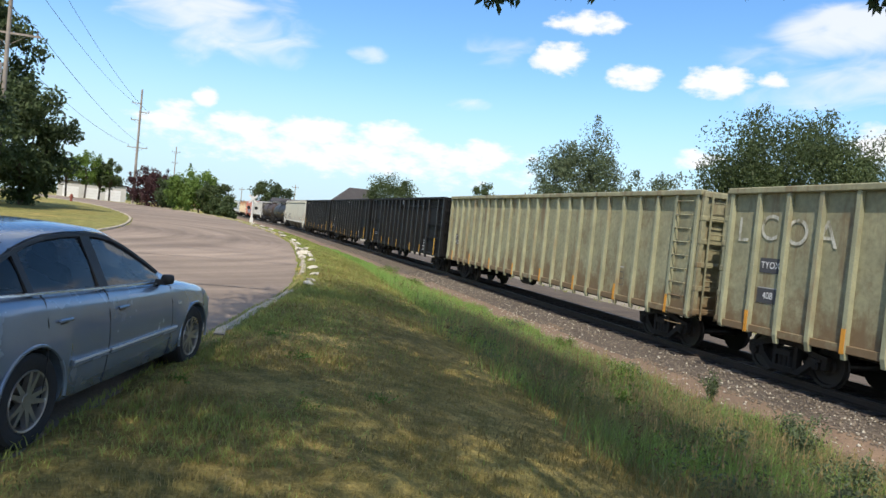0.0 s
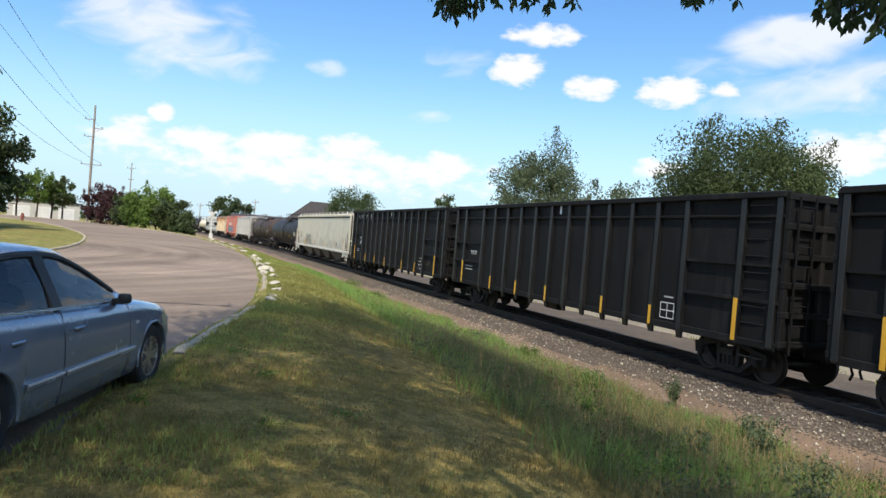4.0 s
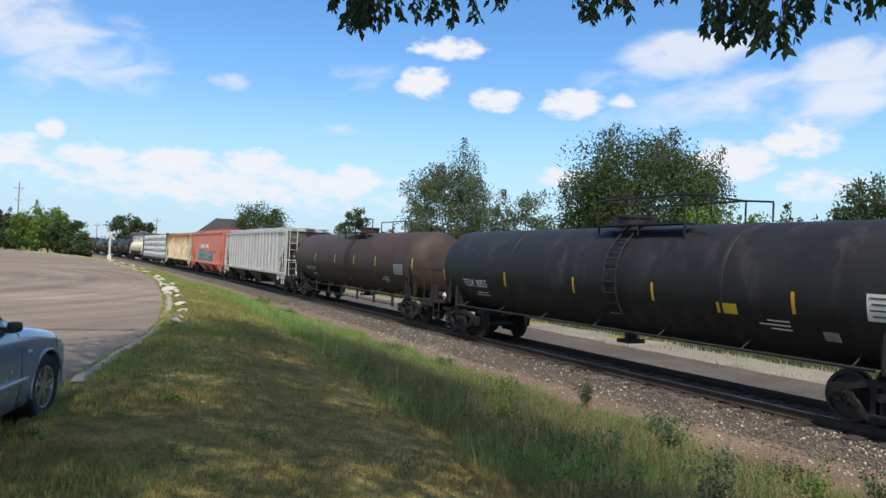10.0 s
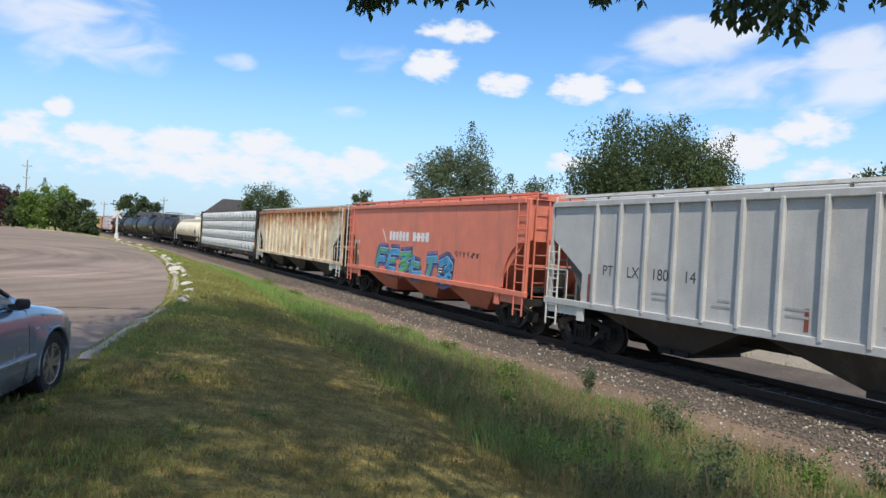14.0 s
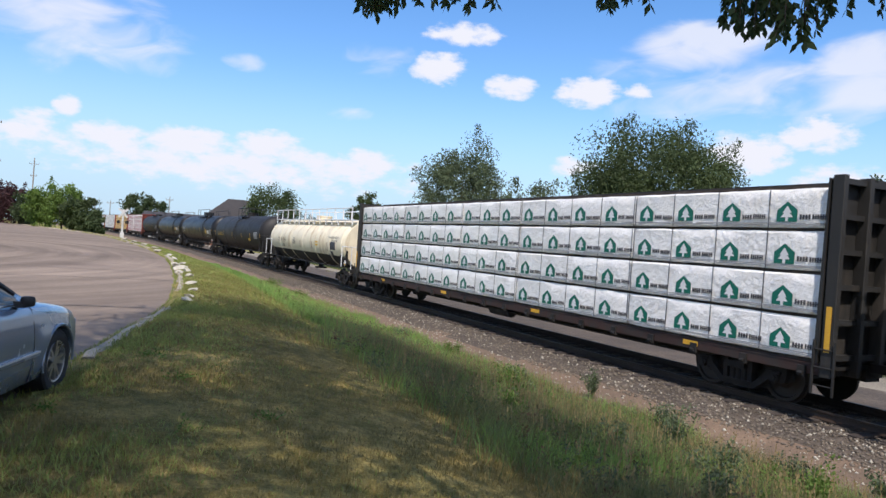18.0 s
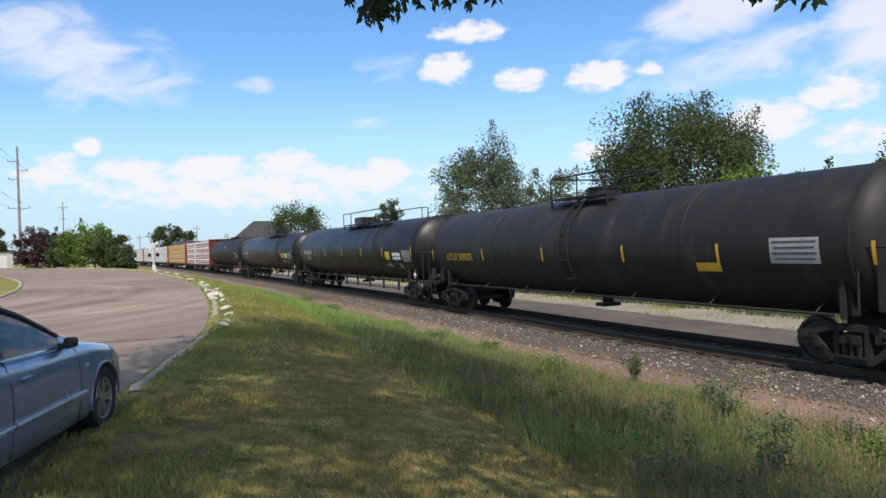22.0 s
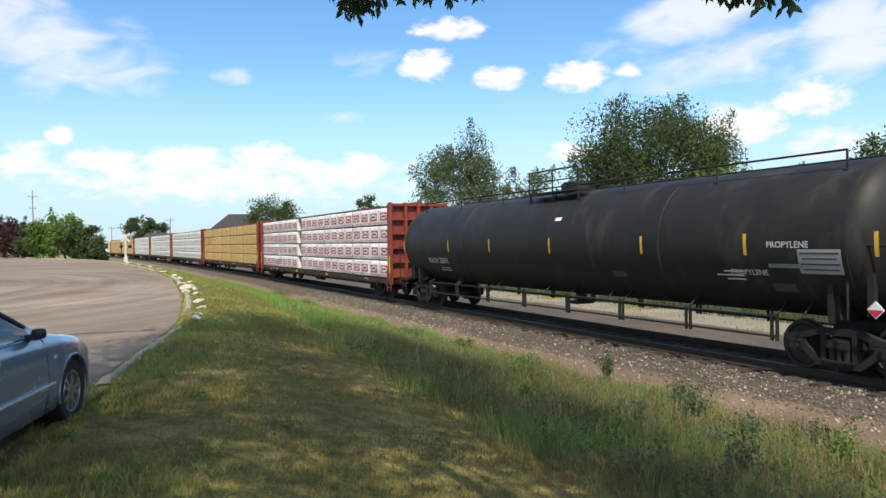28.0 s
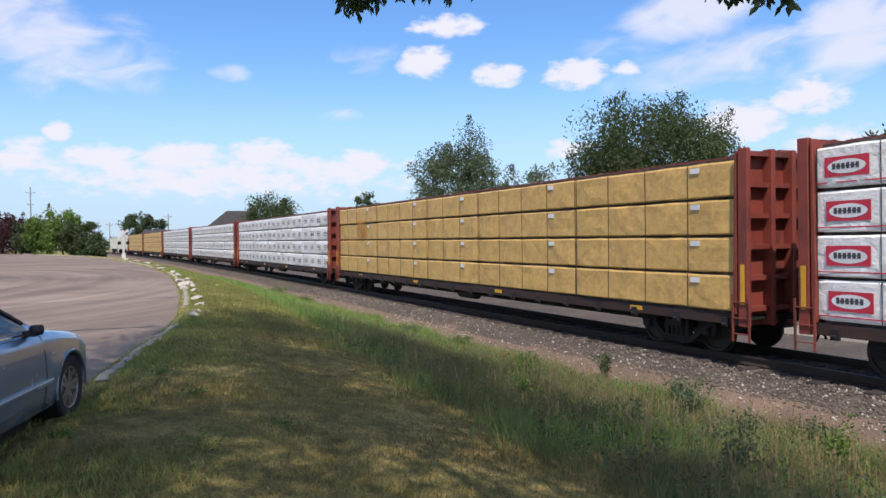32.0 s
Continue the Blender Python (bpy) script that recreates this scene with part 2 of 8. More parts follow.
MAT = {}
for _n, _kw in {
    "steel_black": dict(base=(0.009, 0.009, 0.0095), rough=0.45, dirt=(0.022, 0.02, 0.019), dirt_amount=0.35, streak=4, var=0.3),
    "gondola_black": dict(base=(0.0075, 0.0074, 0.0076), rough=0.7, spec=0.2, dirt=(0.018, 0.017, 0.016), dirt_amount=0.4, streak=6, var=0.35),
    "gondola_olive": dict(base=(0.30, 0.30, 0.19), rough=0.75, bump=0.05, dirt=(0.21, 0.14, 0.07), dirt_amount=0.36, streak=4, var=0.2),
    "gondola_tan": dict(base=(0.265, 0.255, 0.155), rough=0.75, dirt=(0.17, 0.115, 0.06), dirt_amount=0.42, streak=5, var=0.2, dirt_scale=1.3, fine=9, fine_var=0.22, bump=0.05, band=((0.15, 0.094, 0.046), 2.2, 0.85)),
    "tank_black": dict(base=(0.0065, 0.006, 0.0058), rough=0.46, spec=0.42, dirt=(0.034, 0.031, 0.028), dirt_amount=0.4, streak=3, var=0.35, bump=0.06),
    "tank_dull": dict(base=(0.016, 0.0148, 0.0142), rough=0.58, spec=0.32, dirt=(0.042, 0.038, 0.035), dirt_amount=0.36, streak=3, var=0.28, bump=0.06),
    "tank_brown": dict(base=(0.052, 0.034, 0.027), rough=0.65, spec=0.3, dirt=(0.06, 0.048, 0.04), dirt_amount=0.45, streak=3, var=0.3, bump=0.06),
    "tank_white": dict(base=(0.78, 0.70, 0.51), rough=0.5, dirt=(0.5, 0.36, 0.19), dirt_amount=0.42, streak=6, var=0.1, bump=0.05),
    "hopper_cream": dict(base=(0.60, 0.575, 0.46), rough=0.6, dirt=(0.46, 0.43, 0.34), dirt_amount=0.3, streak=4, var=0.08, bump=0.05, band=((0.40, 0.375, 0.315), 2.5, 1.0)),
    "hopper_cream_pale": dict(base=(0.74, 0.72, 0.60), rough=0.55, dirt=(0.5, 0.46, 0.35), dirt_amount=0.4, streak=4, var=0.08, bump=0.05),
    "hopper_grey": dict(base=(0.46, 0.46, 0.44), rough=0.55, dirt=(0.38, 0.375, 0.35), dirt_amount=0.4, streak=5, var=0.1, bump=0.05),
    "hopper_red": dict(base=(0.66, 0.20, 0.125), rough=0.55, dirt=(0.48, 0.17, 0.115), dirt_amount=0.35, streak=4, var=0.12, bump=0.05),
    "hopper_rusty": dict(base=(0.68, 0.60, 0.43), rough=0.75, dirt=(0.36, 0.15, 0.045), dirt_amount=0.5, streak=3.5, var=0.15, dirt_scale=0.9, band=((0.34, 0.13, 0.04), 2.6, 3.8)),
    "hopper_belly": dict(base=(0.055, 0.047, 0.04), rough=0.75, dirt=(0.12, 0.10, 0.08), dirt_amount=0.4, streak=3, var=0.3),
    # darker tone for hopper holds and bays, with shade put into the colour
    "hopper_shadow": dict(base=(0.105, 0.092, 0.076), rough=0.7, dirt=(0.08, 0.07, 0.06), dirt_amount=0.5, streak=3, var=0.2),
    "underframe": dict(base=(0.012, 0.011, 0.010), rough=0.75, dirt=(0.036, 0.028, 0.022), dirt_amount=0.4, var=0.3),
    "truck_iron": dict(base=(0.02, 0.0175, 0.016), rough=0.8, spec=0.3, dirt=(0.034, 0.026, 0.02), dirt_amount=0.45, var=0.35),
    "wheel_steel": dict(base=(0.024, 0.02, 0.0175), rough=0.55, metal=0.2, var=0.3, dirt=(0.04, 0.024, 0.016), dirt_amount=0.4),
    "rail_steel": dict(base=(0.055, 0.038, 0.029), rough=0.6, metal=0.4, var=0.3),
    "rail_shine": dict(base=(0.22, 0.20, 0.18), rough=0.45, metal=1.0, var=0.1),
    "tie_wood": dict(base=(0.045, 0.034, 0.027), rough=0.9, var=0.45, fine=25, bump=0.5, dirt=(0.13, 0.11, 0.09), dirt_amount=0.4),
    "sill_shade": dict(base=(0.045, 0.022, 0.017), rough=0.8, dirt=(0.03, 0.027, 0.024), dirt_amount=0.5, var=0.3),
    "roof_grey": dict(base=(0.13, 0.13, 0.125), rough=0.75, var=0.25, fine=30, bump=0.3, dirt=(0.07, 0.065, 0.055), dirt_amount=0.4),
    "rust_chalk": dict(base=(0.06, 0.042, 0.022), rough=0.8, var=0.4, scale=4),
    "spray_haze": dict(base=(0.16, 0.12, 0.22), rough=0.6, var=0.5, scale=2.5, bump=0),
    "bulkhead_red": dict(base=(0.22, 0.045, 0.028), rough=0.65, dirt=(0.09, 0.03, 0.02), dirt_amount=0.4, streak=3),
    "bulkhead_dark": dict(base=(0.02, 0.019, 0.017), rough=0.65, dirt=(0.06, 0.05, 0.04), dirt_amount=0.4, streak=3),
    "wrap_white": dict(base=(0.86, 0.84, 0.795), rough=0.36, var=0.08, scale=2.5, fine=8, bump=1.6, fine_var=0.2),
    "wrap_pale": dict(base=(0.79, 0.77, 0.735), rough=0.45, var=0.06, scale=2.5, fine=9, bump=0.5, fine_var=0.2),
    "wrap_kraft": dict(base=(0.60, 0.375, 0.115), rough=0.55, var=0.14, scale=2.5, fine=9, bump=0.5, dirt=(0.40, 0.25, 0.09), dirt_amount=0.35, fine_var=0.2),
    "white_paint": dict(base=(0.75, 0.75, 0.74), rough=0.5, var=0.06, bump=0.03),
    "cream_metal": dict(base=(0.60, 0.59, 0.53), rough=0.5, var=0.1, dirt=(0.3, 0.22, 0.14), dirt_amount=0.3),
    "yellow_tape": dict(base=(0.66, 0.36, 0.03), rough=0.45, var=0.12),
    "lemon_tape": dict(base=(0.56, 0.44, 0.05), rough=0.45, var=0.15),
    "orange_tape": dict(base=(0.60, 0.26, 0.03), rough=0.5, var=0.2),
    "strip_red": dict(base=(0.22, 0.06, 0.035), rough=0.6, var=0.2),
    "mark_red": dict(base=(0.55, 0.03, 0.06), rough=0.5, var=0.08, bump=0),
    "mark_green": dict(base=(0.0, 0.13, 0.085), rough=0.5, var=0.08, bump=0),
    "mark_dark": dict(base=(0.06, 0.06, 0.065), rough=0.6, var=0.15, bump=0),
    "mark_grey": dict(base=(0.33, 0.33, 0.33), rough=0.6, var=0.15, bump=0),
    "mark_white": dict(base=(0.72, 0.72, 0.71), rough=0.6, var=0.1, bump=0),
    "mark_worn": dict(base=(0.56, 0.55, 0.47), rough=0.7, var=0.15, bump=0, dirt=(0.22, 0.20, 0.13), dirt_amount=0.62, streak=2, dirt_scale=3.0),
    "mark_yellow": dict(base=(0.70, 0.42, 0.03), rough=0.6, var=0.1, bump=0),
    "spray_blue": dict(base=(0.06, 0.28, 0.50), rough=0.6, var=0.4, scale=2.5, bump=0),
    "spray_pale": dict(base=(0.45, 0.60, 0.68), rough=0.6, var=0.2, bump=0),
    "spray_navy": dict(base=(0.03, 0.05, 0.17), rough=0.6, var=0.3, bump=0),
    "spray_green": dict(base=(0.12, 0.38, 0.12), rough=0.6, var=0.3, bump=0),
    "asphalt": dict(base=(0.215, 0.17, 0.132), spec=0.15, rough=0.95, var=0.13, scale=0.22, fine=60, bump=0.35, dirt=(0.15, 0.118, 0.095), dirt_amount=0.5, dirt_scale=0.09, fine_var=0.35),
    "concrete": dict(base=(0.40, 0.345, 0.255), rough=0.9, var=0.2, scale=1.2, fine=30, bump=0.4, dirt=(0.18, 0.155, 0.115), dirt_amount=0.45, island=0.2),
    "pale_stone": dict(base=(0.44, 0.405, 0.325), rough=0.9, var=0.25, scale=4, fine=25, bump=0.5),
    "tar": dict(base=(0.05, 0.045, 0.042), rough=0.7, var=0.3),
    "gravel": dict(base=(0.23, 0.20, 0.15), rough=0.95, var=0.25, scale=0.5, fine=22, bump=0.7, fine_var=0.5),
    "ballast": dict(base=(0.085, 0.067, 0.051), rough=0.95, var=0.35, scale=0.8, fine=14, bump=1.0, fine_var=0.55),
    "stone": dict(base=(0.195, 0.160, 0.122), rough=0.9, var=0.35, scale=3, fine=30, bump=0.3, island=0.75),
    "bark": dict(base=(0.085, 0.065, 0.05), rough=0.95, var=0.35, scale=2, fine=18, bump=0.8),
    "pole_wood": dict(base=(0.27, 0.235, 0.20), rough=0.9, var=0.25, scale=1.0, fine=20, bump=0.4),
    "wire": dict(base=(0.05, 0.05, 0.055), rough=0.6, var=0.1, bump=0),
    "insulator": dict(base=(0.12, 0.10, 0.10), rough=0.3, var=0.1, bump=0),
    "rubber": dict(base=(0.018, 0.018, 0.018), rough=0.8, var=0.2),
    "alloy": dict(base=(0.50, 0.50, 0.50), rough=0.32, metal=0.85, var=0.1, bump=0.02),
    "car_paint": dict(base=(0.215, 0.275, 0.35), rough=0.26, metal=0.4, var=0.03, coat=0.7, bump=0, fine_var=0.02),
    "chrome": dict(base=(0.75, 0.76, 0.77), rough=0.15, metal=1.0, var=0.05, bump=0),
    "black_plastic": dict(base=(0.02, 0.02, 0.021), rough=0.6, var=0.1),
    "car_seat": dict(base=(0.025, 0.025, 0.028), rough=0.85, var=0.2),
    "lamp_lens": dict(base=(0.55, 0.57, 0.6), rough=0.1, metal=0.3, var=0.05, bump=0, coat=0.6),
    "house_wall": dict(base=(0.52, 0.51, 0.48), rough=0.85, var=0.08, fine=12, bump=0.2),
    "brick_wall": dict(base=(0.26, 0.13, 0.09), rough=0.9, var=0.2, fine=14, bump=0.3),
    "roof_shingle": dict(base=(0.045, 0.041, 0.04), rough=0.95, var=0.25, fine=12, bump=0.5),
    "signal_white": dict(base=(0.62, 0.61, 0.58), rough=0.6, var=0.1),
}.items():
    MAT[_n] = material(_n, **_kw)


def leafy(name, base, through_=0.32, rough=0.6):
    m = material(name, base, rough=rough, var=0.3, scale=0.5, fine=3, bump=0, island=0.4)
    b = m.node_tree.nodes["Principled BSDF"]
    b.inputs["Specular IOR Level"].default_value = 0.25
    nt = m.node_tree
    tr, mx = nt.nodes.new("ShaderNodeBsdfTranslucent"), nt.nodes.new("ShaderNodeMixShader")
    nt.links.new(b.inputs["Base Color"].links[0].from_socket, tr.inputs["Color"])
    mx.inputs[0].default_value = through_
    out = next(n for n in nt.nodes if n.type == "OUTPUT_MATERIAL")
    nt.links.new(b.outputs[0], mx.inputs[1])
    nt.links.new(tr.outputs[0], mx.inputs[2])
    nt.links.new(mx.outputs[0], out.inputs["Surface"])
    MAT[name] = m


leafy("leaf_green", (0.080, 0.112, 0.042))
leafy("leaf_deep", (0.072, 0.104, 0.042))
leafy("leaf_grey", (0.12, 0.155, 0.08))
leafy("leaf_bright", (0.14, 0.22, 0.045))
leafy("leaf_purple", (0.075, 0.034, 0.034))
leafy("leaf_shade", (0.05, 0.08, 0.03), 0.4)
leafy("blade_lawn", (0.30, 0.24, 0.083))
leafy("blade_green", (0.31, 0.35, 0.095))
leafy("blade_olive", (0.20, 0.225, 0.09))
leafy("blade_bank", (0.29, 0.455, 0.115), 0.4)
leafy("leaf_brown", (0.15, 0.092, 0.055))
leafy("blade_dry", (0.36, 0.275, 0.13))


def ground_material():
    """Mown grass, dry in patches, with bare earth beside the ballast: mixed by noise over the plan."""
    m = bpy.data.materials.new("ground_grass")
    m.use_nodes = True
    nt = m.node_tree
    N, L = nt.nodes.new, nt.links.new
    b = nt.nodes["Principled BSDF"]
    co = N("ShaderNodeTexCoord")

    def noise_(s, d=6):
        n = N("ShaderNodeTexNoise")
        n.inputs["Scale"].default_value, n.inputs["Detail"].default_value, n.inputs["Roughness"].default_value = s, d, 0.62
        L(co.outputs["Object"], n.inputs["Vector"])
        return n.outputs["Fac"]

    def ramp_(v, stops):
        r = N("ShaderNodeValToRGB")
        L(v, r.inputs[0])
        while len(r.color_ramp.elements) < len(stops):
            r.color_ramp.elements.new(0.5)
        for e, (p, c) in zip(r.color_ramp.elements, stops):
            e.position, e.color = p, (*c, 1)
        return r.outputs[0]

    a = ramp_(noise_(0.55, 9), [(0.34, (0.178, 0.139, 0.049)), (0.46, (0.252, 0.197, 0.070)), (0.55, (0.312, 0.235, 0.084)), (0.68, (0.41, 0.307, 0.113))])
    gm = N("ShaderNodeMix")
    gm.data_type = "RGBA"
    # greener from y 9 to 19 and beyond, browner nearer
    sy, far_, ad = N("ShaderNodeSeparateXYZ"), N("ShaderNodeMapRange"), N("ShaderNodeMath")
    L(co.outputs["Object"], sy.inputs[0])
    L(sy.outputs[1], far_.inputs[0])
    for i, v in enumerate((9.0, 19.0, -0.02, 0.17)):
        far_.inputs[1 + i].default_value = v
    L(noise_(0.22, 7), ad.inputs[0])
    L(far_.outputs[0], ad.inputs[1])
    L(ramp_(ad.outputs[0], [(0.47, (0, 0, 0)), (0.68, (0.8, 0.8, 0.8))]), gm.inputs[0])
    L(a, gm.inputs[6])
    gm.inputs[7].default_value = (0.19, 0.195, 0.066, 1)
    a = gm.outputs[2]
    # tufts and worn spots a hand or two across
    tuft = N("ShaderNodeMix")
    tuft.data_type, tuft.blend_type = "RGBA", "OVERLAY"
    tuft.inputs[0].default_value = 0.75
    L(a, tuft.inputs[6])
    L(ramp_(noise_(3.6, 7), [(0.34, (0.22, 0.26, 0.2)), (0.5, (0.47, 0.47, 0.46)), (0.66, (0.78, 0.74, 0.7))]), tuft.inputs[7])
    a = tuft.outputs[2]
    f = ramp_(noise_(26, 5), [(0.3, (0.25, 0.25, 0.25)), (0.7, (0.8, 0.8, 0.8))])
    mx = N("ShaderNodeMix")
    mx.data_type, mx.blend_type = "RGBA", "OVERLAY"
    mx.inputs[0].default_value = 0.6
    L(a, mx.inputs[6])
    L(f, mx.inputs[7])
    L(mx.outputs[2], b.inputs["Base Color"])
    b.inputs["Roughness"].default_value = 0.95
    b.inputs["Specular IOR Level"].default_value = 0.1
    bp = N("ShaderNodeBump")
    bp.inputs["Strength"].default_value, bp.inputs["Distance"].default_value = 0.9, 0.05
    L(noise_(40, 4), bp.inputs["Height"])
    L(bp.outputs[0], b.inputs["Normal"])
    return m


MAT["ground"] = ground_material()
MAT["dirt"] = material("dirt", (0.175, 0.12, 0.08), rough=0.95, var=0.2, scale=0.9, fine=25, bump=0.6, dirt=(0.14, 0.10, 0.07), dirt_amount=0.45, fine_var=0.4)


def sweep_asphalt():
    """Pale and dark sweeps left by turning wheels, bent about the inside of the corner."""
    m = MAT["asphalt"]
    nt = m.node_tree
    N, L = nt.nodes.new, nt.links.new
    b = nt.nodes["Principled BSDF"]
    old = b.inputs["Base Color"].links[0].from_socket
    co, sub, ln, sp = N("ShaderNodeTexCoord"), N("ShaderNodeVectorMath"), N("ShaderNodeVectorMath"), N("ShaderNodeSeparateXYZ")
    sub.operation, ln.operation = "SUBTRACT", "LENGTH"
    sub.inputs[1].default_value = (-17, 34, 0.9)
    L(co.outputs["Object"], sub.inputs[0])
    L(sub.outputs[0], ln.inputs[0])
    L(sub.outputs[0], sp.inputs[0])
    at2 = N("ShaderNodeMath")
    at2.operation = "ARCTAN2"
    L(sp.outputs[1], at2.inputs[0])
    L(sp.outputs[0], at2.inputs[1])
    cb = N("ShaderNodeCombineXYZ")
    L(ln.outputs["Value"], cb.inputs[0])
    L(at2.outputs[0], cb.inputs[1])
    tx = N("ShaderNodeTexNoise")
    tx.inputs["Scale"].default_value, tx.inputs["Detail"].default_value, tx.inputs["Roughness"].default_value = 1.1, 5, 0.62
    L(cb.outputs[0], tx.inputs["Vector"])
    mr = N("ShaderNodeMapRange")
    L(tx.outputs["Fac"], mr.inputs[0])
    for i, v in enumerate((0.3, 0.72, 0.72, 1.42)):
        mr.inputs[1 + i].default_value = v
    vm = N("ShaderNodeVectorMath")
    vm.operation = "SCALE"
    L(old, vm.inputs[0])
    L(mr.outputs[0], vm.inputs["Scale"])
    L(vm.outputs[0], b.inputs["Base Color"])


sweep_asphalt()


def glass(name, tint, rough=0.02):
    m = bpy.data.materials.new(name)
    m.use_nodes = True
    b = m.node_tree.nodes["Principled BSDF"]
    b.inputs["Base Color"].default_value = (*tint, 1)
    b.inputs["Roughness"].default_value = rough
    b.inputs["Transmission Weight"].default_value = 1.0
    b.inputs["IOR"].default_value = 1.3
    b.inputs["Specular IOR Level"].default_value = 0.12
    MAT[name] = m


glass("car_glass", (0.09, 0.095, 0.09))


# ---- mesh helpers ----
def box(bm, c, s, m=None):
    """A box of centre c and size s, turned by m about its centre."""
    vs = []
    for dx in (-.5, .5):
        for dy in (-.5, .5):
            for dz in (-.5, .5):
                v = Vector((dx * s[0], dy * s[1], dz * s[2]))
                vs.append(bm.verts.new((m @ v if m else v) + Vector(c)))
    for f in ((0, 1, 3, 2), (4, 6, 7, 5), (0, 4, 5, 1), (2, 3, 7, 6), (0, 2, 6, 4), (1, 5, 7, 3)):
        bm.faces.new([vs[i] for i in f])


def tube(bm, p, q, r, n=8, r2=None, caps=True):
    """A round bar from p to q."""
    p, q = Vector(p), Vector(q)
    d = (q - p).normalized()
    a = d.orthogonal().normalized()
    b = d.cross(a)
    r2 = r if r2 is None else r2
    ring = [[bm.verts.new(c + (a * math.cos(2 * math.pi * i / n) + b * math.sin(2 * math.pi * i / n)) * rr) for i in range(n)] for c, rr in ((p, r), (q, r2))]
    for i in range(n):
        bm.faces.new((ring[0][i], ring[0][(i + 1) % n], ring[1][(i + 1) % n], ring[1][i]))
    if caps:
        bm.faces.new(ring[0][::-1])
        bm.faces.new(ring[1])


def bar(bm, pts, r, n=6):
    for p, q in zip(pts, pts[1:]):
        tube(bm, p, q, r, n)


def prism(bm, poly, x0, x1, axis="x"):
    """A polygon in two axes, drawn out along the third. axis x: poly is (y, z); y: (x, z); z: (x, y)."""
    def at(u, v, w):
        return {"x": (w, u, v), "y": (u, w, v), "z": (u, v, w)}[axis]
    a = [bm.verts.new(at(u, v, x0)) for u, v in poly]
    b = [bm.verts.new(at(u, v, x1)) for u, v in poly]
    n = len(poly)
    for i in range(n):
        bm.faces.new((a[i], a[(i + 1) % n], b[(i + 1) % n], b[i]))
    bm.faces.new(a[::-1])
    bm.faces.new(b)


def lathe(bm, prof, n=40, centre=(0, 0, 0), axis="y"):
    """A profile of (along, radius) turned about an axis."""
    rings = []
    for t, r in prof:
        ring = []
        for i in range(n):
            a = 2 * math.pi * i / n
            u, v = r * math.cos(a), r * math.sin(a)
            p = (u, t, v) if axis == "y" else (t, u, v) if axis == "x" else (u, v, t)
            ring.append(bm.verts.new(Vector(p) + Vector(centre)))
        rings.append(ring)
    for r0, r1 in zip(rings, rings[1:]):
        for i in range(n):
            bm.faces.new((r0[i], r0[(i + 1) % n], r1[(i + 1) % n], r1[i]))
    bm.faces.new(rings[0][::-1])
    bm.faces.new(rings[-1])


def finish(name, bm, mat, smooth=False, bevel=0.0, angle=35):
    if bevel:
        bmesh.ops.bevel(bm, geom=bm.edges[:], offset=bevel, segments=1, affect="EDGES", clamp_overlap=True)
    bmesh.ops.recalc_face_normals(bm, faces=bm.faces[:])
    me = bpy.data.meshes.new(name)
    if smooth:
        for f in bm.faces:
            f.smooth = True
        for e in bm.edges:
            if len(e.link_faces) == 2 and e.calc_face_angle(0) > radians(angle):
                e.smooth = False
    bm.to_mesh(me)
    bm.free()
    if mat:
        me.materials.append(MAT[mat])
    return me


def part(name, bm, mat, parent=None, label="", m=None, smooth=False, bevel=0.0):
    """Links a bmesh, or a mesh made before, as one object under its thing."""
    me = bm if isinstance(bm, bpy.types.Mesh) else finish(name, bm, mat, smooth, bevel)
    ob = new(name, me)
    ob.parent = parent
    if m is not None:
        ob.matrix_basis = m
    if label:
        ob["label"] = label
    return ob


def thing(name, label, category, group="", m=None, kind=""):
    ob = new(name)
    ob.empty_display_size = 0.2
    if m is not None:
        ob.matrix_basis = m
    return tagged(ob, label, category, group, kind)


def raw_mesh(name, verts, faces, mat, smooth=False):
    me = bpy.data.meshes.new(name)
    verts = np.asarray(verts, np.float32)
    faces = np.asarray(faces, np.int32)
    k = faces.shape[1]
    me.vertices.add(len(verts))
    me.vertices.foreach_set("co", verts.ravel())
    me.loops.add(faces.size)
    me.loops.foreach_set("vertex_index", faces.ravel())
    me.polygons.add(len(faces))
    me.polygons.foreach_set("loop_start", np.arange(0, faces.size, k, dtype=np.int32))
    me.polygons.foreach_set("loop_total", np.full(len(faces), k, np.int32))
    if smooth:
        me.polygons.foreach_set("use_smooth", np.ones(len(faces), bool))
    me.update(calc_edges=True)
    me.validate()
    me.materials.append(MAT[mat])
    return me


def letters(name, text, height, mat, parent, at, facing=-1, radius=None, cz=0.0, wide=1.0, label=""):
    """Lettering on a side of x = at[0] (facing -1 or 1), centred at y, z; bent round a shell of that radius about height cz."""
    cu = bpy.data.curves.new(name, "FONT")
    cu.body, cu.size, cu.align_x, cu.align_y = text, height * 1.4, "CENTER", "CENTER"
    cu.resolution_u = 5
    tmp = bpy.data.objects.new(name, cu)
    me = bpy.data.meshes.new_from_object(tmp)
    bpy.data.objects.remove(tmp)
    bpy.data.curves.remove(cu)
    for v in me.vertices:
        u, w = v.co.x * wide, v.co.y
        z = at[2] + w
        x = at[0]
        if radius:
            ang = (at[2] - cz + w) / radius
            x, z = facing * (radius + 0.006) * math.cos(ang), cz + radius * math.sin(ang)
        v.co = (x, at[1] + facing * u, z)
    me.materials.clear()
    me.materials.append(MAT[mat])
    me.name = name
    return part(name, me, mat, parent, label)


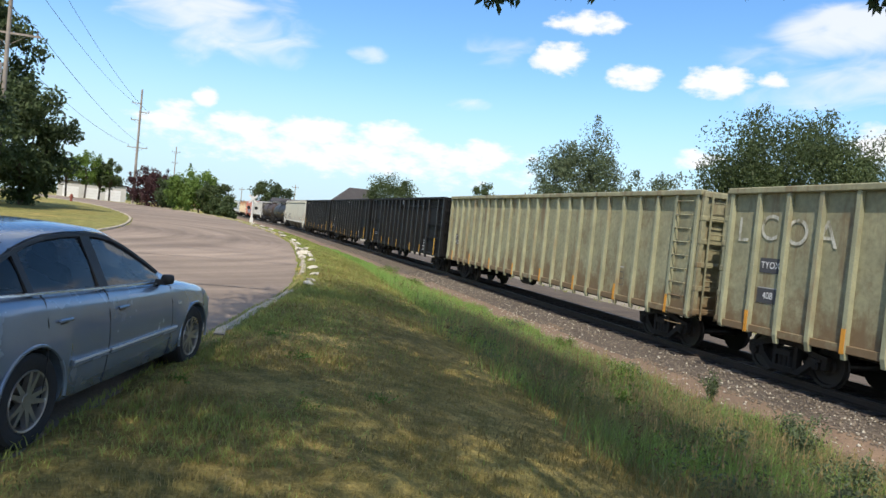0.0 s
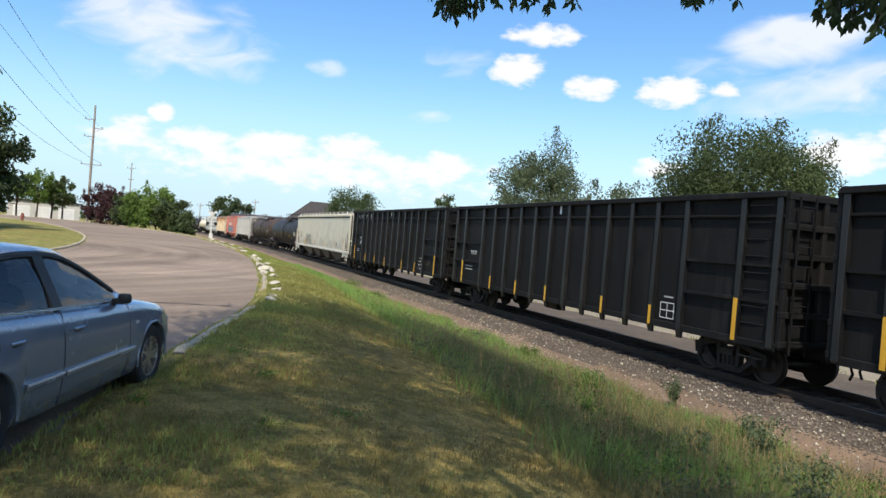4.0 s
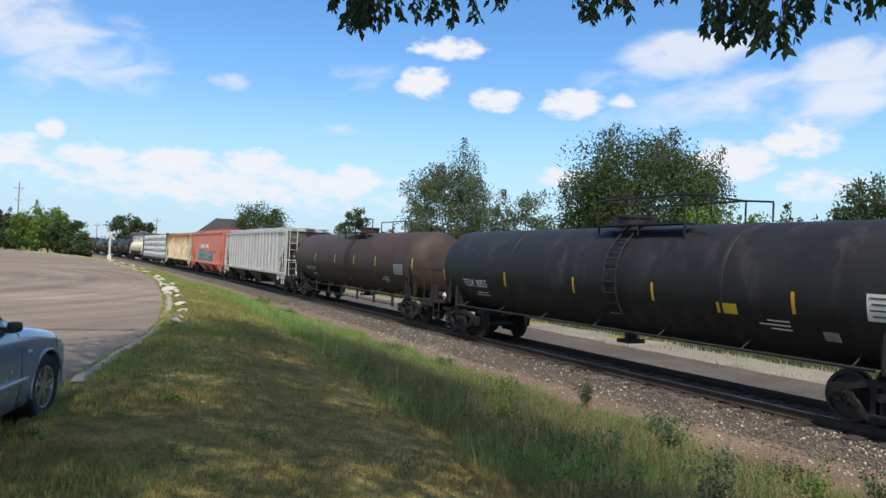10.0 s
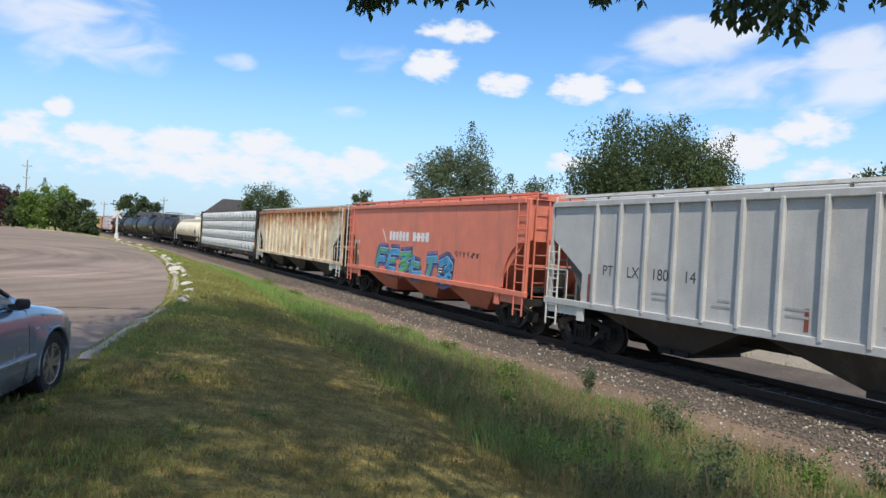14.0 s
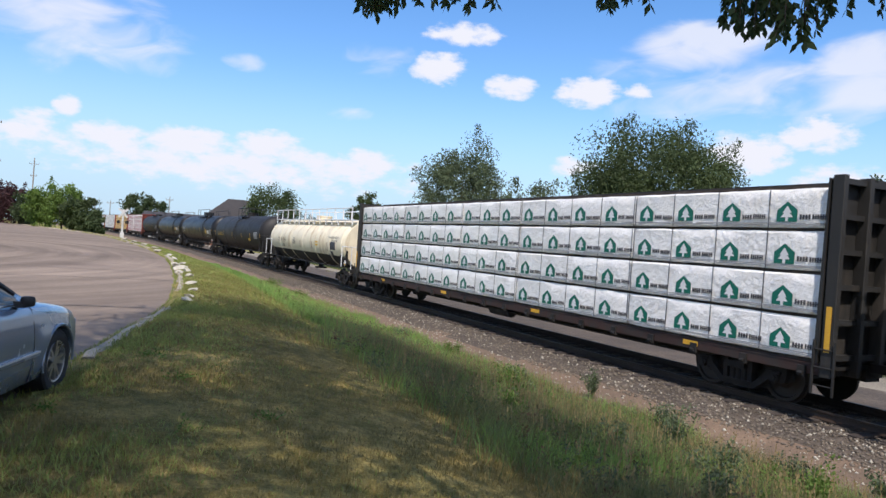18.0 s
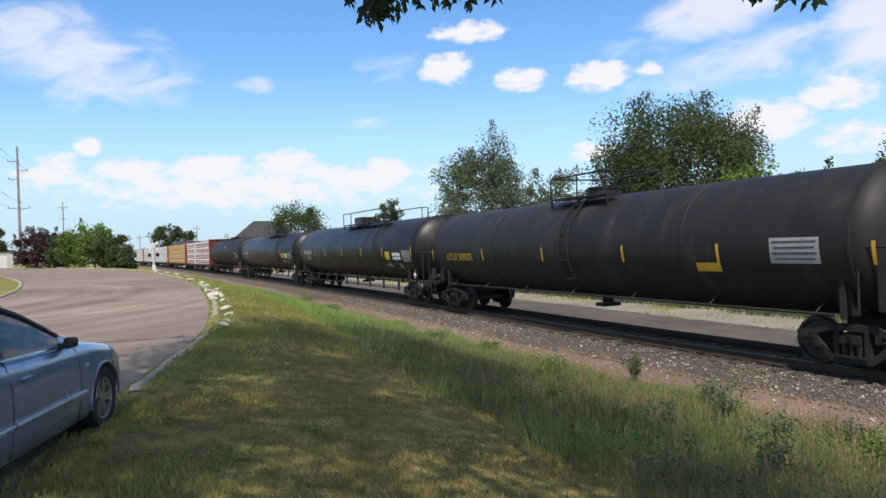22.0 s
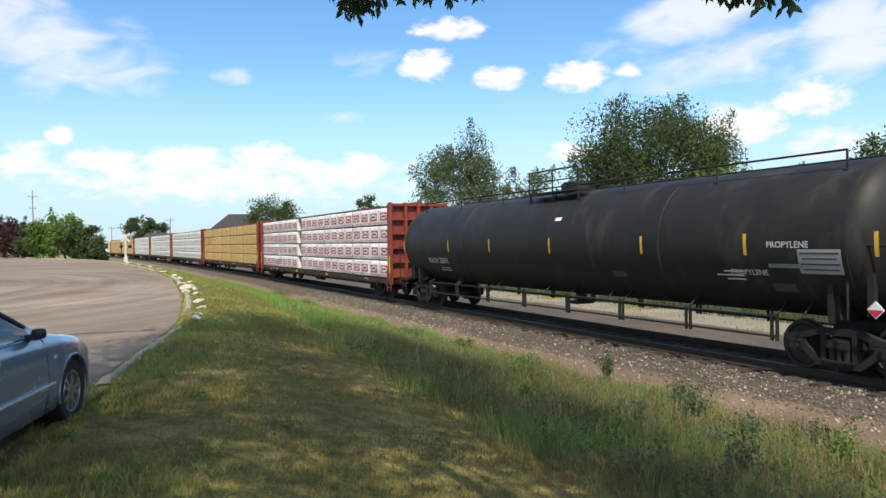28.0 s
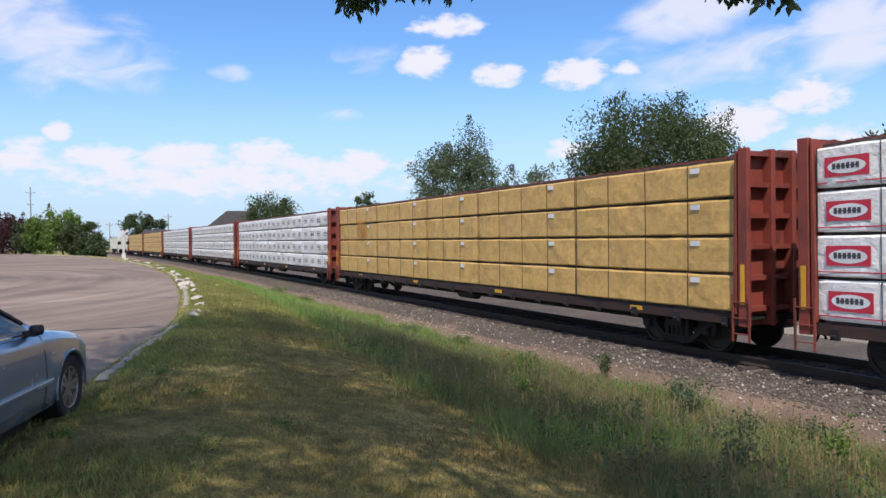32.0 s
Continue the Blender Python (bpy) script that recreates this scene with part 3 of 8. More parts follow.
def patch(bm, x, y, z, w, h, radius=None, cz=0.0, facing=-1, lift=0.006):
    """A thin plate on a side: centre y, z, width w, height h."""
    if radius is None:
        box(bm, (x + facing * lift / 2, y, z), (lift, w, h))
        return
    n = 5
    vs = []
    for i in range(n + 1):
        a = (z - cz - h / 2 + h * i / n) / radius
        for yy in (y - w / 2, y + w / 2):
            vs.append(bm.verts.new((facing * (radius + lift) * math.cos(a), yy, cz + (radius + lift) * math.sin(a))))
    for i in range(n):
        bm.faces.new((vs[2 * i], vs[2 * i + 1], vs[2 * i + 3], vs[2 * i + 2]))


# ---- ground, road, railway ----
KERB = [(-2.6, -14), (-2.0, -4), (-1.15, 4), (0.03, 9.2), (0.66, 12), (1.2, 14), (1.78, 17), (2.42, 22.5), (2.85, 28.6), (3.2, 35),
        (3.1, 42.8), (2.5, 53), (1.1, 69), (-1.3, 83), (-4.5, 95), (-8.6, 111), (-14, 126), (-32, 152), (-62, 172)]
INNER = [(-10, -14), (-8.5, -4), (-7.3, 4), (-6.4, 12), (-5.5, 21), (-4.9, 29.8), (-4.7, 36), (-5.0, 42), (-5.9, 50), (-7.7, 60), (-11.6, 76),
         (-18, 95), (-26, 111), (-37, 126), (-60, 146)]


def rise(y, start, height, length):
    return height * (1 - np.exp(-np.maximum(0.0, np.asarray(y, float) - start) / length))


def track_x(s):
    return 13.00 - 1.822e-4 * np.asarray(s, float) ** 2


def track_z(s):
    return rise(s, 15, 2.2, 290)


def road_z(y):
    return 0.88 + rise(y, 15, 1.35, 90)


def step01(t):
    t = np.clip(t, 0, 1)
    return t * t * (3 - 2 * t)


def ground_z(x, y):
    x, y = np.asarray(x, float), np.asarray(y, float)
    yc = np.clip(y, -60, 900)
    u = track_x(yc) - x
    zt = track_z(yc)
    xk = np.interp(y, [p[1] for p in KERB], [p[0] for p in KERB])
    xi = np.interp(y, [p[1] for p in INNER], [p[0] for p in INNER])
    lawn = road_z(y) + 0.07
    uk = np.maximum(track_x(yc) - xk - 0.6, 6.0)
    w = np.clip((u - 3.7) / (uk - 3.7), 0, 1)
    near = zt - 0.55 + (lawn - zt + 0.55) * (0.35 * w + 0.65 * step01(w))
    bed = np.interp(u, [-30, -4, -2.9, -1.5, 1.45, 2.75, 3.7], [-0.35, -0.40, -0.40, -0.20, -0.215, -0.47, -0.55]) + zt
    z = np.where(u > 3.7, near, bed)
    inside = np.minimum(xk - x, x - xi)
    road = step01((inside - 0.05) / 0.3) * ((y > -14) & (y < 172))
    return z * (1 - road) + (road_z(y) - 0.13) * road


def build_ground():
    xs = np.unique(np.r_[-2500, -1200, -600, -300, np.arange(-160, -20, 8.0), np.arange(-20, -6, 0.8), np.arange(-6, 16.2, 0.3),
                         np.arange(17, 30, 1.5), np.arange(32, 160, 8.0), 200, 300, 600, 1200, 2500])
    ys = np.unique(np.r_[-900, -400, -200, -100, np.arange(-60, -14, 4.0), np.arange(-14, 40, 0.4), np.arange(40, 90, 1.0),
                         np.arange(90, 180, 2.0), np.arange(180, 320, 7.0), np.arange(320, 700, 30.0), 900, 1300, 2000, 3500])
    X, Y = np.meshgrid(xs, ys)
    Z = ground_z(X, Y)
    bumps = np.array([[noise.noise((a * 0.8, b * 0.8, 0)) for a in xs] for b in ys])
    off = np.abs(track_x(np.clip(Y, -60, 900)) - X)
    Z = Z + bumps * 0.035 * (off > 4.2)
    n, m = len(xs), len(ys)
    idx = np.arange(n * m).reshape(m, n)
    quads = np.stack([idx[:-1, :-1], idx[:-1, 1:], idx[1:, 1:], idx[1:, :-1]], -1).reshape(-1, 4)
    me = raw_mesh("ground", np.stack([X, Y, Z], -1).reshape(-1, 3), quads, "ground", smooth=True)
    me.materials.append(MAT["dirt"])
    me.materials.append(MAT["ballast"])
    me.materials.append(MAT["gravel"])
    cx, cy = X[:-1, :-1] + np.diff(X, axis=1)[:-1] / 2, Y[:-1, :-1] + np.diff(Y, axis=0)[:, :-1] / 2
    wob = np.array([[noise.noise((a * 0.45, b * 0.45, 7)) for a in xs[:-1]] for b in ys[:-1]]) * 0.55
    u = track_x(np.clip(cy, -60, 900)) - cx
    kind = np.zeros(u.shape, np.int32)
    # ballast reaches past the far rail, its dark tone standing for the train's shadow
    kind[(u > -5.7 + wob * 0.5) & (u < 2.3 + wob * 0.4)] = 2
    kind[(u >= 2.3 + wob * 0.4) & (u < 4.2 + wob * 1.2)] = 1
    kind[(u <= -5.7 + wob * 0.5) & (u > -8.0 + wob * 1.2)] = 3
    me.polygons.foreach_set("material_index", kind.ravel())
    ob = tagged(new("ground", me), "dry mown grass sloping down to bare earth and railway ballast", "ground", kind="structure")
    return ob


build_ground()


def resample(line, step):
    """Points at even steps along a smooth line through the given points."""
    P = np.array(line, float)
    fine = []
    for i in range(len(P) - 1):
        p0, p1, p2, p3 = P[max(i - 1, 0)], P[i], P[i + 1], P[min(i + 2, len(P) - 1)]
        for t in np.linspace(0, 1, 12, endpoint=False):
            fine.append(0.5 * (2 * p1 + (p2 - p0) * t + (2 * p0 - 5 * p1 + 4 * p2 - p3) * t * t + (3 * p1 - p0 - 3 * p2 + p3) * t ** 3))
    fine.append(P[-1])
    fine = np.array(fine)
    d = np.r_[0, np.cumsum(np.linalg.norm(np.diff(fine, axis=0), axis=1))]
    s = np.arange(0, d[-1], step)
    return np.stack([np.interp(s, d, fine[:, 0]), np.interp(s, d, fine[:, 1])], 1)


def build_road():
    n = 160
    a, b = resample(KERB, 0.25), resample(INNER, 0.25)
    a, b = a[np.linspace(0, len(a) - 1, n).astype(int)], b[np.linspace(0, len(b) - 1, n).astype(int)]
    k = 9
    V, F = [], []
    for i in range(n):
        for j in range(k):
            p = a[i] + (b[i] - a[i]) * j / (k - 1)
            V.append((p[0], p[1], float(road_z(p[1])) + 0.05 * math.sin(math.pi * j / (k - 1))))
    for i in range(n - 1):
        for j in range(k - 1):
            F.append((i * k + j, i * k + j + 1, (i + 1) * k + j + 1, (i + 1) * k + j))
    me = raw_mesh("road", V, F, "asphalt", smooth=True)
    tagged(new("road", me), "worn grey asphalt street with pale tyre sweeps and cracks", "road", kind="structure")


build_road()


def build_kerb(name, line, label, broken):
    rng = random.Random(5)
    root = tagged(new(name), label, "kerb", kind="structure")
    pts = resample(line, 2.0)
    for i, (p, q) in enumerate(zip(pts[:-1], pts[1:])):
        bm = bmesh.new()
        d = Vector((q[0] - p[0], q[1] - p[1], 0)).normalized()
        nrm = Vector((d.y, -d.x, 0))
        wear = broken and rng.random() < 0.35
        cuts = 5
        rings = []
        for c in range(cuts + 1):
            t = c / cuts
            t = 0.01 + 0.98 * t
            o = Vector((p[0] + (q[0] - p[0]) * t, p[1] + (q[1] - p[1]) * t, 0))
            z = float(road_z(o.y))
            w = 0.17 + rng.uniform(-0.015, 0.015)
            h = 0.085 + rng.uniform(-0.012, 0.012) - (rng.uniform(0.02, 0.07) if wear else 0)
            side = rng.uniform(-0.03, 0.03) if broken else 0
            rings.append([bm.verts.new(o + nrm * (x + side) + Vector((0, 0, z + zz))) for x, zz in
                          ((-0.10, -0.1), (-0.10, 0.012), (-w + 0.10, 0.02), (-w + 0.115, h - 0.02), (-w + 0.13, h), (w - 0.11, h), (w - .09, h - 0.03), (w - .09, -0.1))])
        for r0, r1 in zip(rings, rings[1:]):
            for j in range(7):
                bm.faces.new((r0[j], r0[j + 1], r1[j + 1], r1[j]))
        bm.faces.new(rings[0])
        bm.faces.new(rings[-1][::-1])
        part("kerb_stone", bm, "concrete", root)
    return root


build_kerb("kerb", [(0.0, 9.0)] + KERB[4:], "weathered concrete kerb, chipped and half overgrown", True)
build_kerb("kerb_island", [(x - 0.02, y) for x, y in INNER], "pale rounded concrete kerb round a grass island", False)


def build_track():
    root = tagged(new("railway_track"), "rusty steel rails on dark timber ties in crushed stone", "railway track", kind="structure")
    rng = random.Random(3)
    ss = np.r_[np.arange(-60, 100, 2.0), np.arange(100, 700, 10.0)]
    for side in (-0.755, 0.755):
        for nm, mat, prof in (("rail", "rail_steel", [(-.07, -.17), (.07, -.17), (.07, -.155), (.012, -.13), (.012, -.04), (.036, -.03), (.036, -.004), (-.036, -.004), (-.036, -.03), (-.012, -.04), (-.012, -.13), (-.07, -.155)]),
                              ("rail_head", "rail_shine", [(-.03, -.004), (.03, -.004), (.026, 0.0), (-.026, 0.0)])):
            bm = bmesh.new()
            rings = []
            for s in ss:
                x, z = float(track_x(s)) + side, float(track_z(s))
                rings.append([bm.verts.new((x + a, s, z + b)) for a, b in prof])
            k = len(prof)
            for r0, r1 in zip(rings, rings[1:]):
                for j in range(k):
                    bm.faces.new((r0[j], r0[(j + 1) % k], r1[(j + 1) % k], r1[j]))
            part(nm, bm, mat, root, "polished running surface" if nm == "rail_head" else "")
    bm = bmesh.new()
    box(bm, (0, 0, 0), (2.6, 0.23, 0.18))
    me = finish("tie", bm, "tie_wood", bevel=0.015)
    far = bmesh.new()
    s, i = -22.0, 0
    while s < 420:
        m = pose(float(track_x(s)) + rng.uniform(-.05, .05), s, float(track_z(s)) - 0.262 + rng.uniform(-.01, .012), 0, 0, rng.uniform(-1.2, 1.2) + math.degrees(3.73e-4 * s))
        if i < 290:
            part("tie", me, "tie_wood", root, m=m)
        else:
            box(far, m.translation, (2.6, 0.23, 0.18))
        s += 0.54 + rng.uniform(-.02, .02)
        i += 1
    tagged(part("far_ties", far, "tie_wood", root), kind="stuff")


build_track()


def scatter_stones(name, label, n, box_, size, mat, seed, keep=None):
    """Loose stones as low eight-faced lumps."""
    rng = np.random.default_rng(seed)
    x = rng.uniform(box_[0], box_[1], n)
    y = box_[2] + (box_[3] - box_[2]) * rng.random(n) ** 1.6
    x = x + track_x(y) - 12.93
    if keep is not None:
        k = keep(x, y)
        x, y = x[k], y[k]
    n = len(x)
    z = ground_z(x, y)
    base = np.array([(1, 0, 0), (-1, 0, 0), (0, 1, 0), (0, -1, 0), (0, 0, 0.8), (0, 0, -0.6)], float)
    s = size * (0.5 + rng.random((n, 1, 1)) ** 2 * 1.1)
    V = base[None] * s * rng.uniform(0.6, 1.3, (n, 6, 3))
    a = rng.uniform(0, 6.28, n)
    c, d = np.cos(a)[:, None], np.sin(a)[:, None]
    V = np.stack([V[..., 0] * c - V[..., 1] * d, V[..., 0] * d + V[..., 1] * c, V[..., 2]], -1)
    V += np.stack([x, y, z + size * 0.25], -1)[:, None]
    F = np.array([(0, 2, 4), (2, 1, 4), (1, 3, 4), (3, 0, 4), (2, 0, 5), (1, 2, 5), (3, 1, 5), (0, 3, 5)])
    faces = (F[None] + 6 * np.arange(n)[:, None, None]).reshape(-1, 3)
    return tagged(new(name, raw_mesh(name, V.reshape(-1, 3), faces, mat)), label, "stones", kind="stuff")


# no stones past x 14.4: the bare dark ballast there stands in for shade
scatter_stones("ballast_stones", "grey and brown crushed stone ballast", 46000, (10.55, 14.4, 2, 70), 0.030, "stone", 1)
scatter_stones("dirt_pebbles", "pale pebbles lying on bare earth", 5200, (8.9, 10.7, 2, 45), 0.017, "stone", 2)

scatter_stones("pale_stones", "whitish stones among the ballast", 2200, (9.9, 11.9, 2, 40), 0.026, "pale_stone", 3)


def build_seams():
    """Tar-filled cracks across the street."""
    rng = random.Random(6)
    for i, (y0, x0, x1, drift) in enumerate([(14.5, -6.0, 1.0, .8), (21.0, -5.3, 2.1, 1.2), (25.5, -5.0, 2.4, -.6), (33.0, -4.6, 3.0, 1.0), (42, -4.8, 2.9, .5)]):
        bm = bmesh.new()
        pts = []
        for k in range(26):
            t = k / 25
            x, y = x0 + (x1 - x0) * t, y0 + drift * t + rng.uniform(-.07, .07)
            xk, xi = np.interp(y, [p[1] for p in KERB], [p[0] for p in KERB]), np.interp(y, [p[1] for p in INNER], [p[0] for p in INNER])
            f = min(1, max(0, (x - xk) / (xi - xk)))
            pts.append((x, y, float(road_z(y)) + .05 * math.sin(math.pi * f) + .012))
        for a, b in zip(pts, pts[1:]):
            w = rng.uniform(.02, .04)
            vs = [bm.verts.new((a[0], a[1] - w, a[2])), bm.verts.new((b[0], b[1] - w, b[2])), bm.verts.new((b[0], b[1] + w, b[2])), bm.verts.new((a[0], a[1] + w, a[2]))]
            bm.faces.new(vs)
        ob = new("tar_seam", finish("tar_seam", bm, "tar"))
        tagged(ob, "dark tar seam across the asphalt street", "tar seam", "tar seams", "structure")


build_seams()


# ---- freight train ----
SPEED, FIRST_GAP = 11.300, 14.950
# the wagons are stretched along the track by this to fit the camera's view
ALONG = 1.055
TRAIN = []


def wheelset_mesh():
    bm = bmesh.new()
    tube(bm, (-0.98, 0, 0), (0.98, 0, 0), 0.085, 12)
    for s in (-1, 1):
        lathe(bm, [(s * 0.69, 0.0 + 0.10), (s * 0.69, 0.487), (s * 0.715, 0.487), (s * 0.725, 0.457), (s * 0.815, 0.452), (s * 0.815, 0.39),
                   (s * 0.775, 0.37), (s * 0.765, 0.20), (s * 0.80, 0.15), (s * 0.83, 0.14), (s * 0.83, 0.02)], 28, axis="x")
        box(bm, (s * 0.77, 0, 0.27), (0.03, 0.06, 0.16))
    return finish("wheelset", bm, "wheel_steel", smooth=True)


def sideframe_mesh():
    """Cast side frame: arched top, sloping tension members, columns, spring nest and journal boxes, with open windows."""
    bm = bmesh.new()
    for s in (-1, 1):
        prism(bm, [(0, .72), (s * .34, .72), (s * .80, .60), (s * 1.12, .57), (s * 1.14, .66), (s * .80, .71), (s * .36, .84), (0, .84)], -.07, .07)
        prism(bm, [(0, .14), (s * .40, .14), (s * .76, .42), (s * .80, .60), (s * .68, .60), (s * .63, .48), (s * .36, .26), (0, .26)], -.07, .07)
        prism(bm, [(s * .25, .26), (s * .35, .26), (s * .35, .74), (s * .25, .74)], -.075, .075)
        prism(bm, [(s * .74, .36), (s * .80, .36), (s * .82, .58), (s * .74, .58)], -.06, .06)
        prism(bm, [(s * .98, .36), (s * 1.10, .40), (s * 1.13, .58), (s * .98, .58)], -.06, .06)
        tube(bm, (-.13, s * .89, .457), (.08, s * .89, .457), .095, 14)
        tube(bm, (-.15, s * .89, .457), (-.13, s * .89, .457), .06, 6)
        box(bm, (-.03, s * .89, .56), (.17, .24, .05))
    for k in (-.14, 0, .14):
        tube(bm, (-.03, k, .26), (-.03, k, .50), .062, 10)
    box(bm, (-.06, 0, .56), (.14, .40, .13))
    box(bm, (0, 0, .25), (.22, .62, .04))
    return finish("sideframe", bm, "truck_iron")


def bolster_mesh():
    bm = bmesh.new()
    box(bm, (0, 0, .56), (2.1, .36, .22))
    tube(bm, (0, 0, .6), (0, 0, .82), .2, 14)
    box(bm, (0, .45, .45), (1.7, .12, .16))
    box(bm, (0, -.45, .45), (1.7, .12, .16))
    for s in (-1, 1):
        box(bm, (s * .72, .42, .45), (.2, .06, .34))
        box(bm, (s * .72, -.42, .45), (.2, .06, .34))
    return finish("truck", bm, "truck_iron")


WHEELSET, SIDEFRAME, BOLSTER = wheelset_mesh(), sideframe_mesh(), bolster_mesh()
WHEELS = {-1: [], 1: []}


def add_truck(car, y):
    t = part("truck", BOLSTER, None, car, m=pose(0, y, 0))
    part("sideframe", SIDEFRAME, None, t, m=pose(-1.0, 0, 0))
    part("sideframe", SIDEFRAME, None, t, m=pose(1.0, 0, 0, 0, 0, 180))
    for s in (-1, 1):
        WHEELS[s].append(part("wheelset", WHEELSET, None, t, m=pose(0, s * .89, .457)))


def coupler_mesh():
    bm = bmesh.new()
    box(bm, (0, -.35, .86), (.16, .9, .16))
    box(bm, (0, .16, .86), (.34, .22, .28))
    box(bm, (.1, .3, .86), (.14, .18, .26))
    box(bm, (-.14, .26, .86), (.1, .12, .24))
    bar(bm, [(-.5, -.4, .8), (-.5, .05, .74), (-.3, .15, .55), (-.25, .25, .42)], .028, 6)
    bar(bm, [(-1.35, -.25, 1.02), (-.5, -.2, .98), (0, -.1, 1.02)], .02, 5)
    return finish("coupler", bm, "truck_iron")


COUPLER = coupler_mesh()


def add_ends(car, half):
    part("coupler", COUPLER, None, car, m=pose(0, half - .32, 0))
    part("coupler", COUPLER, None, car, m=pose(0, -half + .32, 0, 0, 0, 180))


def ladder(bm, x, y, z0, z1, w=0.42, n=6, r=0.016, stiles=True, across="y"):
    for i in range(n):
        z = z0 + (z1 - z0) * (i + 0.5) / n
        p, q = ((x, y - w / 2, z), (x, y + w / 2, z)) if across == "y" else ((x - w / 2, y, z), (x + w / 2, y, z))
        tube(bm, p, q, r, 5)
    if stiles:
        for s in (-1, 1):
            dx, dy = (0, s * w / 2) if across == "y" else (s * w / 2, 0)
            box(bm, (x + dx, y + dy, (z0 + z1) / 2), (.035, .035, z1 - z0))


def new_car(name, label, length):
    car = thing(name, label, "freight car", "freight train")
    TRAIN.append((car, length))
    return car


def print_lines(parent, mat, x, y, z, rows, w, h=0.06, gap=0.13, radius=None, cz=0, seed=1, name="stencil_line", label=""):
    """Lines of small print that cannot be read, each a plain bar."""
    rng = random.Random(seed)
    for i in range(rows):
        ww = w * rng.uniform(0.6, 1.0)
        bm = bmesh.new()
        patch(bm, x, y - (w - ww) / 2, z - i * gap, ww, h, radius, cz)
        part(name, bm, mat, parent, label)


def word_bar(bm, x, y, z, w, h, n):
    """One bar of n notched strokes, as a word that cannot be read."""
    top, low = [], []
    for k in range(n):
        a, b = y + w / 2 - w * k / n, y + w / 2 - w * (k + .72) / n
        c = y + w / 2 - w * (k + 1) / n
        hh = h / 2 * (1.0 if k % 3 else 1.12)
        top += [(a, z + hh), (b, z + hh)] + ([(b, z + h * .09), (c, z + h * .09)] if k < n - 1 else [])
        low += [(a, z - h / 2), (b, z - h / 2)] + ([(b, z - h * .09), (c, z - h * .09)] if k < n - 1 else [])
    bm.faces.new([bm.verts.new((x, p, q)) for p, q in top + low[::-1]])


# gondola with high ribbed sides
def gondola(length, mat, dark, label, texts=()):
    length *= ALONG
    inner = 5.85 * ALONG
    car = new_car("gondola_car", label, length)
    h, zt, zb = length / 2 - (0.68 if dark else 0.55), 4.13, .90 if dark else .95
    posts = 16 if dark else 24
    ends = [h - .12, 7.35 * ALONG + (h - 8.35 * ALONG) * .8]
    post_y = sorted([e * v for e in (-1, 1) for v in ends] + [inner * (2 * k / 11 - 1) for k in range(12)]) if dark else [-h + .12 + (2 * h - .24) * i / (posts - 1) for i in range(posts)]
    W = 1.42
    for s in (-1, 1):
        bm = bmesh.new()
        box(bm, (s * W, 0, (zt + zb) / 2), (.05, 2 * h, zt - zb))
        part("side_wall", bm, mat, car)
        bm = bmesh.new()
        box(bm, (s * (W + .05), 0, zt - .05), (.22, 2 * h + .06, .14))
        part("top_chord", bm, mat, car, bevel=.02)
        bm = bmesh.new()
        box(bm, (s * (W + .03), 0, zb + .02), (.14, 2 * h, .16))
        part("side_sill", bm, mat, car, bevel=.01)
    for i in range(posts):
        y = post_y[i]
        low = (.68 if dark else .76) if 1 < i < posts - 2 else .86
        for s in (-1, 1):
            bm = bmesh.new()
            prism(bm, [(s * (W + .02), zt - .1), (s * (W + .13), zt - .1), (s * (W + .15), zb), (s * (W + .10), low), (s * (W + .02), low)], y - (.075 if dark else .055), y + (.075 if dark else .055), "y")
            # dark cars: lighter, glossier posts put the light they catch into the colour
            part("side_post", bm, "steel_black" if dark else "gondola_olive", car, bevel=.008)
    for s in (-1, 1):
        bm = bmesh.new()
        box(bm, (0, s * h, (zt + zb) / 2), (2 * W, .05, zt - zb))
        wall = part("end_wall", bm, mat, car)
        for k in range(6):
            bm = bmesh.new()
            box(bm, (0, s * (h + .06), zb + .1 + (zt - zb - .2) * k / 5), (2 * W + .2, .12, .13))
            part("crossbar", bm, mat, wall, bevel=.01)
        for x in (-W - .03, -.5, .5, W + .03):
            bm = bmesh.new()
            box(bm, (x, s * (h + .05), (zt + zb) / 2), (.12, .12, zt - zb))
            part("end_post", bm, mat, wall, bevel=.01)
        for q in ((-W - .15, s * (h - .62), zb - .45, zt - .1, .62, 10, .016, False, "y"), (-W + .3, s * (h + .2), zb - .1, zt - .1, .42, 8, .014, True, "x"), (W + .15, s * (h - .62), zb - .45, zt - .1, .62, 10, .016, False, "y")):
            if s > 0 and q[8] == "y" and q[0] < 0:
                continue
            if q[7]:
                bm = bmesh.new()
                ladder(bm, *q)
                part("ladder", bm, "gondola_black" if dark else mat, car)
                continue
            for k in range(q[5]):
                bm = bmesh.new()
                z = q[2] + (q[3] - q[2]) * (k + .5) / q[5]
                bar(bm, [(q[0] + math.copysign(.05, -q[0]), q[1] - q[4] / 2, z), (q[0], q[1] - q[4] / 2, z), (q[0], q[1] + q[4] / 2, z), (q[0] + math.copysign(.05, -q[0]), q[1] + q[4] / 2, z)], q[6], 5)
                part("grab_iron", bm, "gondola_black" if dark else mat, car)
    # horizontal stiffeners over the end panels of the side
    if dark:
        for e in (-1, 1):
            for z in (1.83, 2.60):
                bm = bmesh.new()
                box(bm, (-(W + .07), e * (h + inner) / 2, z), (.09, h - inner, .075))
                part("stiffener", bm, mat, car)
        bm = bmesh.new()
